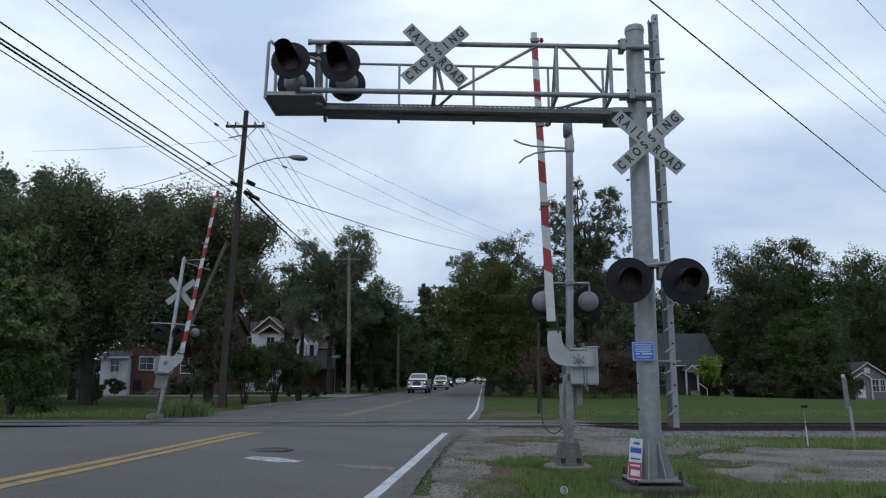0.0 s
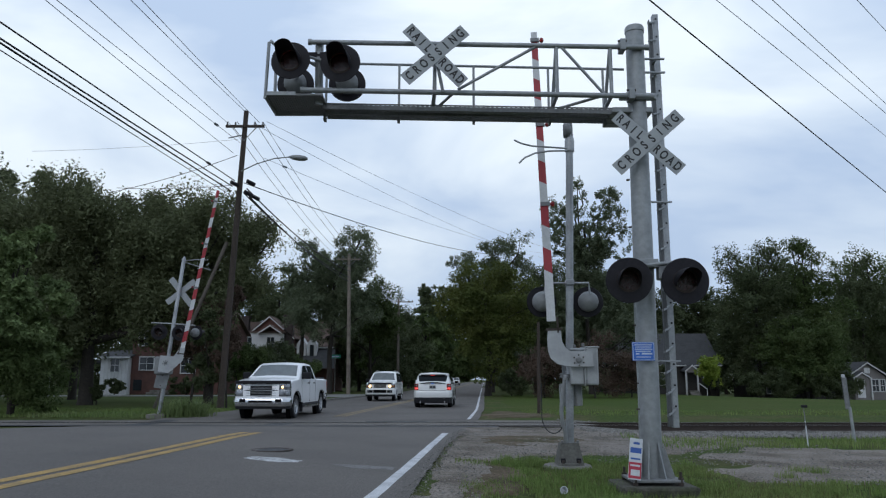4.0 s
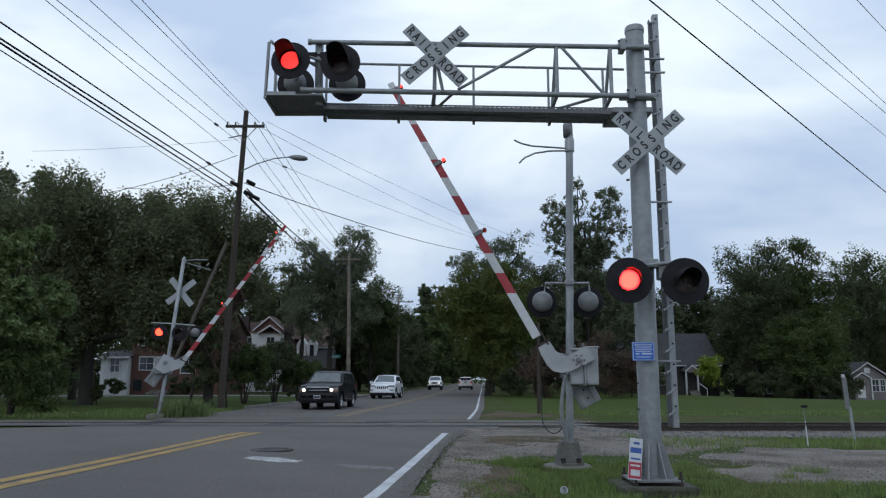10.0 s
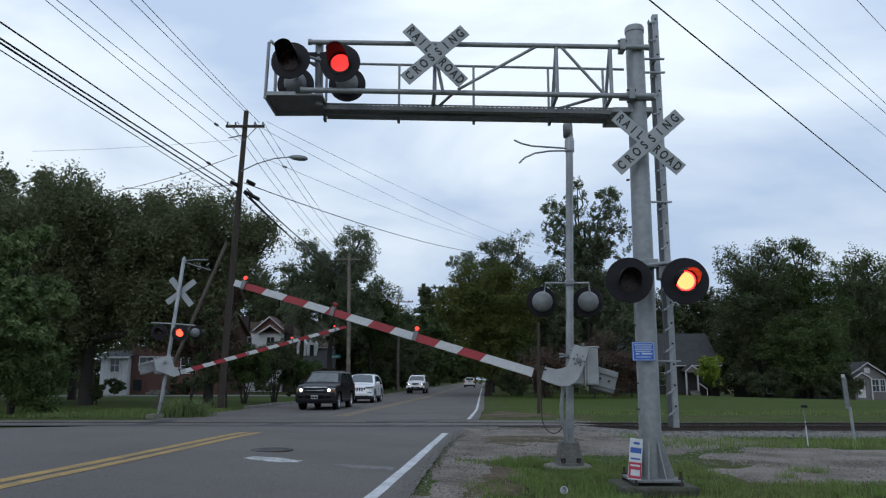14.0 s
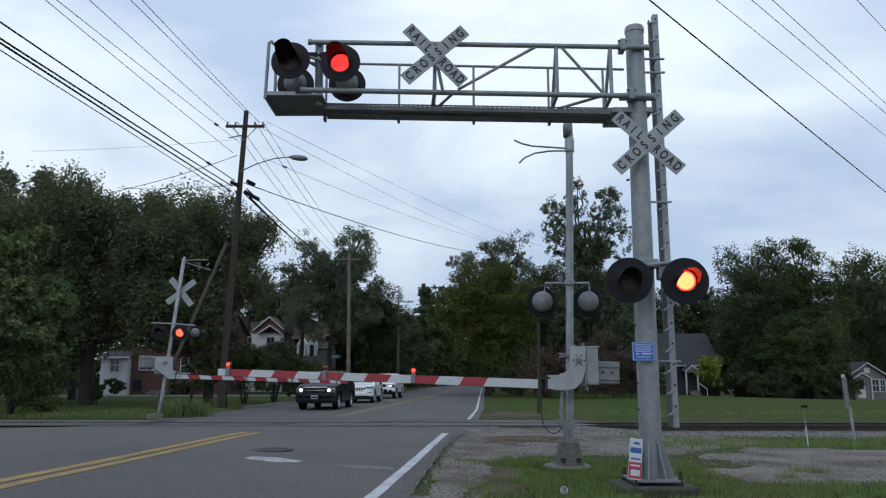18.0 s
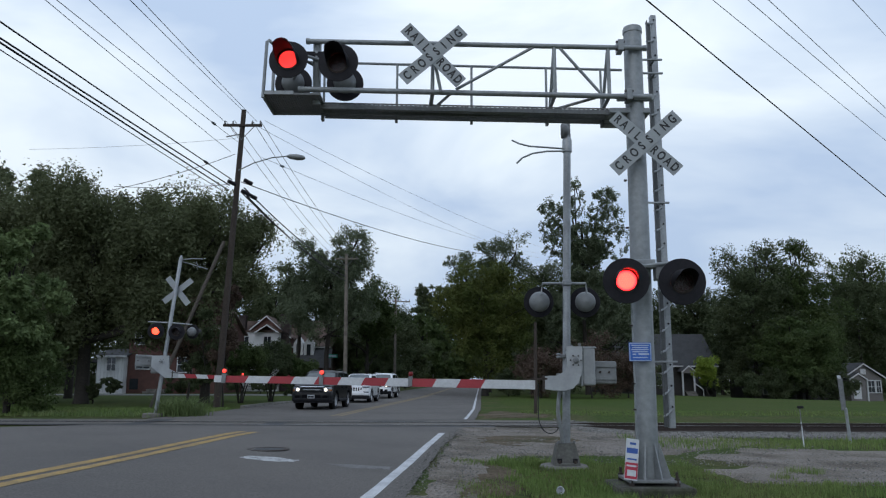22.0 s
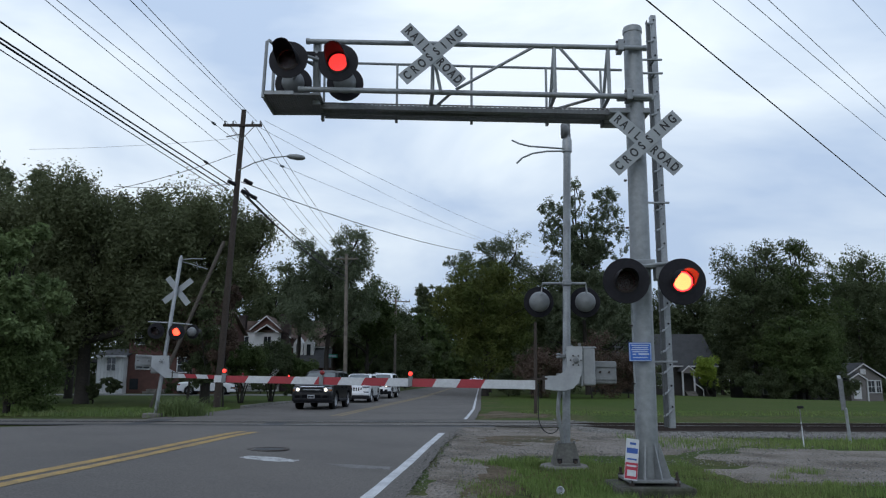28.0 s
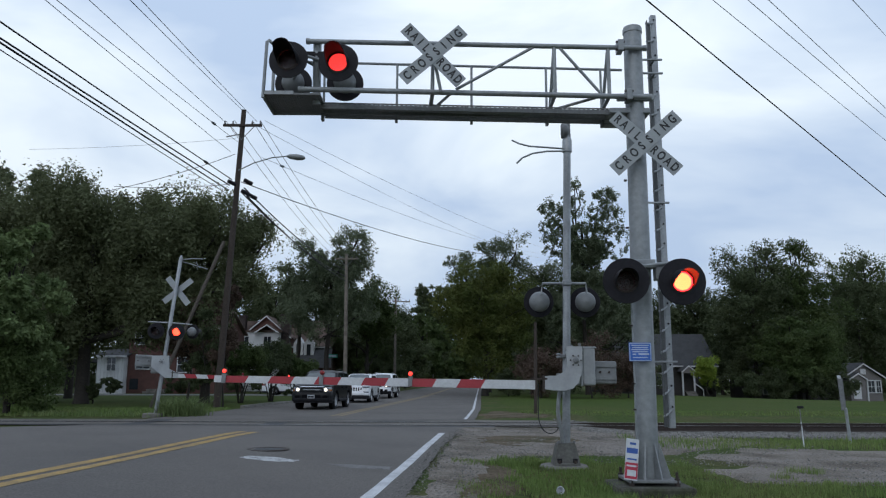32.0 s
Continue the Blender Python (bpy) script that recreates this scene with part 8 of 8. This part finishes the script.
# yard sign leaning on the mast, its words left as plain bars
SIGNRED = material("poster_red", (0.42, 0.03, 0.06), 0.6, var=0.1)
POSTER = material("poster_white", (0.55, 0.57, 0.6), 0.6, var=0.06)
POSTERBLUE = material("poster_blue", (0.03, 0.09, 0.33), 0.6, var=0.1)
yard = thing("yard_sign", "white, blue and red yard sign leaning on the mast", "sign", (2.6, 10.24, gm + 0.13))
yard.matrix_basis = pose(2.52, 10.2, gm + 0.14, -9, 7, -4)
yard.scale = (0.9, 1.0, 0.86)
board = part("board", Mesh().box((-0.095, -0.004, 0.0), (0.095, 0.004, 0.62), bev=0.002), POSTER, yard, "white plastic board")
part("red_panel", Mesh().box((-0.09, -0.007, 0.02), (0.09, -0.0045, 0.26)), SIGNRED, board, "red lower panel")
for x0, x1, z0, z1 in ((-0.04, 0.05, 0.53, 0.565), (-0.08, 0.08, 0.4, 0.48), (-0.07, 0.07, 0.3, 0.325)):
    part("print_bar", Mesh().box((x0, -0.007, z0), (x1, -0.0045, z1)), POSTERBLUE, board, "blue print")
for x0, x1, z0, z1 in ((-0.07, 0.07, 0.2, 0.225), (-0.06, 0.07, 0.06, 0.15)):
    part("print_bar", Mesh().box((x0, -0.0095, z0), (x1, -0.0075, z1)), POSTER, board, "white print")

litter = thing("paper_cup", "small crumpled white cup lying in the grass", "litter", (1.48, 9.62, ground_z(1.48, 9.62)))
part("cup", Mesh().lathe([(0.0, 0.0), (0.035, 0.0), (0.045, 0.06), (0.05, 0.085), (0.042, 0.085), (0.036, 0.02)], pose(0, 0, 0.035, 70, 20, 0), n=14), POSTER, litter)
# marker on thin legs
marker = thing("track_marker", "thin white marker rod on splayed wire legs", "marker", (8.17, 17.2, ground_z(8.17, 17.2)))
part("rod", Mesh().tube([(0, 0, 0.0), (-0.02, 0, 0.45)], 0.014, 8), POSTER, marker, "white rod")
part("upper_rod", Mesh().tube([(-0.02, 0, 0.45), (-0.035, 0, 0.86)], 0.011, 8), GALVDARK, marker)
part("band", Mesh().tube([(-0.022, 0, 0.52), (-0.023, 0, 0.56)], 0.016, 8), POSTER, marker)
part("head", Mesh().box((-0.085, -0.03, 0.85), (0.045, 0.03, 0.91), bev=0.01), BLACK, marker, "small black head")
for a in (-0.2, 0.2, 0.02):
    part("leg", Mesh().tube([(-0.02, 0, 0.42), (a, 0.1 if abs(a) < 0.1 else -0.03, 0.22)], 0.006, 6), GALVDARK, marker)
bent = thing("leaning_post", "leaning weathered grey steel post beyond the gravel", "post", (10.24, 19.1, ground_z(10.24, 19.1)))
part("post", Mesh().tube([(0, 0, -0.05), (-0.05, 0, 0.85)], 0.038, 10), ALU, bent)
part("panel", Mesh().box((-0.11, -0.02, 0.8), (0.01, 0.02, 1.6), bev=0.01, m=pose(0, 0, 0, 0, -3, 0)), GALVDARK, bent, "narrow bent panel")
part("cap", Mesh().box((-0.1, -0.03, 1.58), (-0.03, 0.03, 1.66), bev=0.01, m=pose(0, 0, 0, 0, -3, 0)), POSTER, bent)
# street name sign at the junction, name left as a bar
street = thing("street_sign", "green street name sign on a thin post", "sign", (-12.0, 84, 0))
part("post", Mesh().tube([(0, 0, 0), (0, 0, 3.9)], 0.035, 8), GALV, street)
blade_s = part("name_blade", Mesh().box((-0.6, -0.02, 3.7), (0.6, 0.02, 4.1), bev=0.008), SIGNGREEN, street, "green name blade")
part("name_bar", Mesh().box((-0.45, -0.024, 3.83), (0.45, -0.021, 3.97)), SIGNPALE, blade_s)
far_sign = thing("road_sign", "white road sign on a post far down the road", "sign", (-1.6, 150, 0))
part("post", Mesh().tube([(0, 0, 0), (0, 0, 2.2)], 0.05, 8), GALV, far_sign)
part("plate", Mesh().box((-0.45, -0.02, 1.5), (0.45, 0.02, 2.4), bev=0.01), POSTER, far_sign)
lamp_post = thing("street_lamp", "far timber pole with a small lamp", "street lamp", (55.0, 91, ground_z(55, 91)))
part("pole", Mesh().tube([(0, -3, 0), (0, -3, 8.2)], 0.12, 8), POLEGREY, lamp_post)
part("lamp", Mesh().box((-1.3, -3.2, 7.0), (-0.6, -2.8, 7.2), bev=0.05), CASE, lamp_post)
# ---- what moves ----


def motions():
    flip = [(0, 0), (1, 60), (2, 120), (3, 180)]
    period = 0.5355
    changes = [(19.975 + k * period, (k + 1) % 2) for k in range(-29, 23)]
    for ob, phase in FLASH:
        rest = ob.matrix_basis.copy()
        rows, turned = [(0.0, rest)], 0
        for t, side in changes:
            if t > 31.9:
                break
            want = 1 if phase == 2 or side == phase else 0
            if want != turned:
                first = round(t * 30) - 1
                whole_second = 30 * round(t)
                if first < whole_second < first + 3:
                    first = whole_second - 3 if t <= round(t) else whole_second
                for step, a in flip:
                    angle = a if want else 180 - a
                    rows.append(((first + step) / 30, rest @ pose(0, 0, 0, 0, angle, 0)))
                turned = want
        rows.append((32.0, rest @ pose(0, 0, 0, 0, 180 * turned, 0)))
        walk(ob, rows)
    near = [(0, 88.2), (7.2, 88.2), (7.6, 87.6), (8.0, 87.1), (8.4, 82.6), (8.8, 77.0), (9.2, 71.6), (9.6, 66.5), (10, 61.4), (10.5, 54.9), (11, 48.3), (11.5, 41.7), (12, 35.2), (12.5, 29.9),
            (13, 25.2), (13.5, 20.9), (14, 16.9), (14.5, 13.4), (16.5, 5.7), (17.5, 3.3), (18, 2.1), (18.2, 1.7), (18.8, 0.9), (32, 0.9)]
    walk(near_arm, [(t, pose(*PIVOT, 0, 0, -6) @ pose(0, 0, 0, -5.5) @ pose(0, 0, 0, 0, a)) for t, a in near])
    far = [(0, 81), (7.6, 81), (8.0, 78.5), (8.4, 74.5), (9, 67.4), (9.5, 62), (10, 56.4), (10.5, 50.8), (11, 45.3), (11.5, 39.4), (12, 33.5), (12.5, 29), (13, 24.6), (13.5, 20.8), (14, 16.4), (14.5, 12.2),
           (16.5, 0.6), (17.2, -2.0), (32, -2.0)]
    walk(far_arm, [(t, pose(*FPIVOT, 0, 0, 16) @ pose(0, 0, 0, 0, -a)) for t, a in far])
    for ob, rows in MOVES:
        walk(ob, rows)


motions()
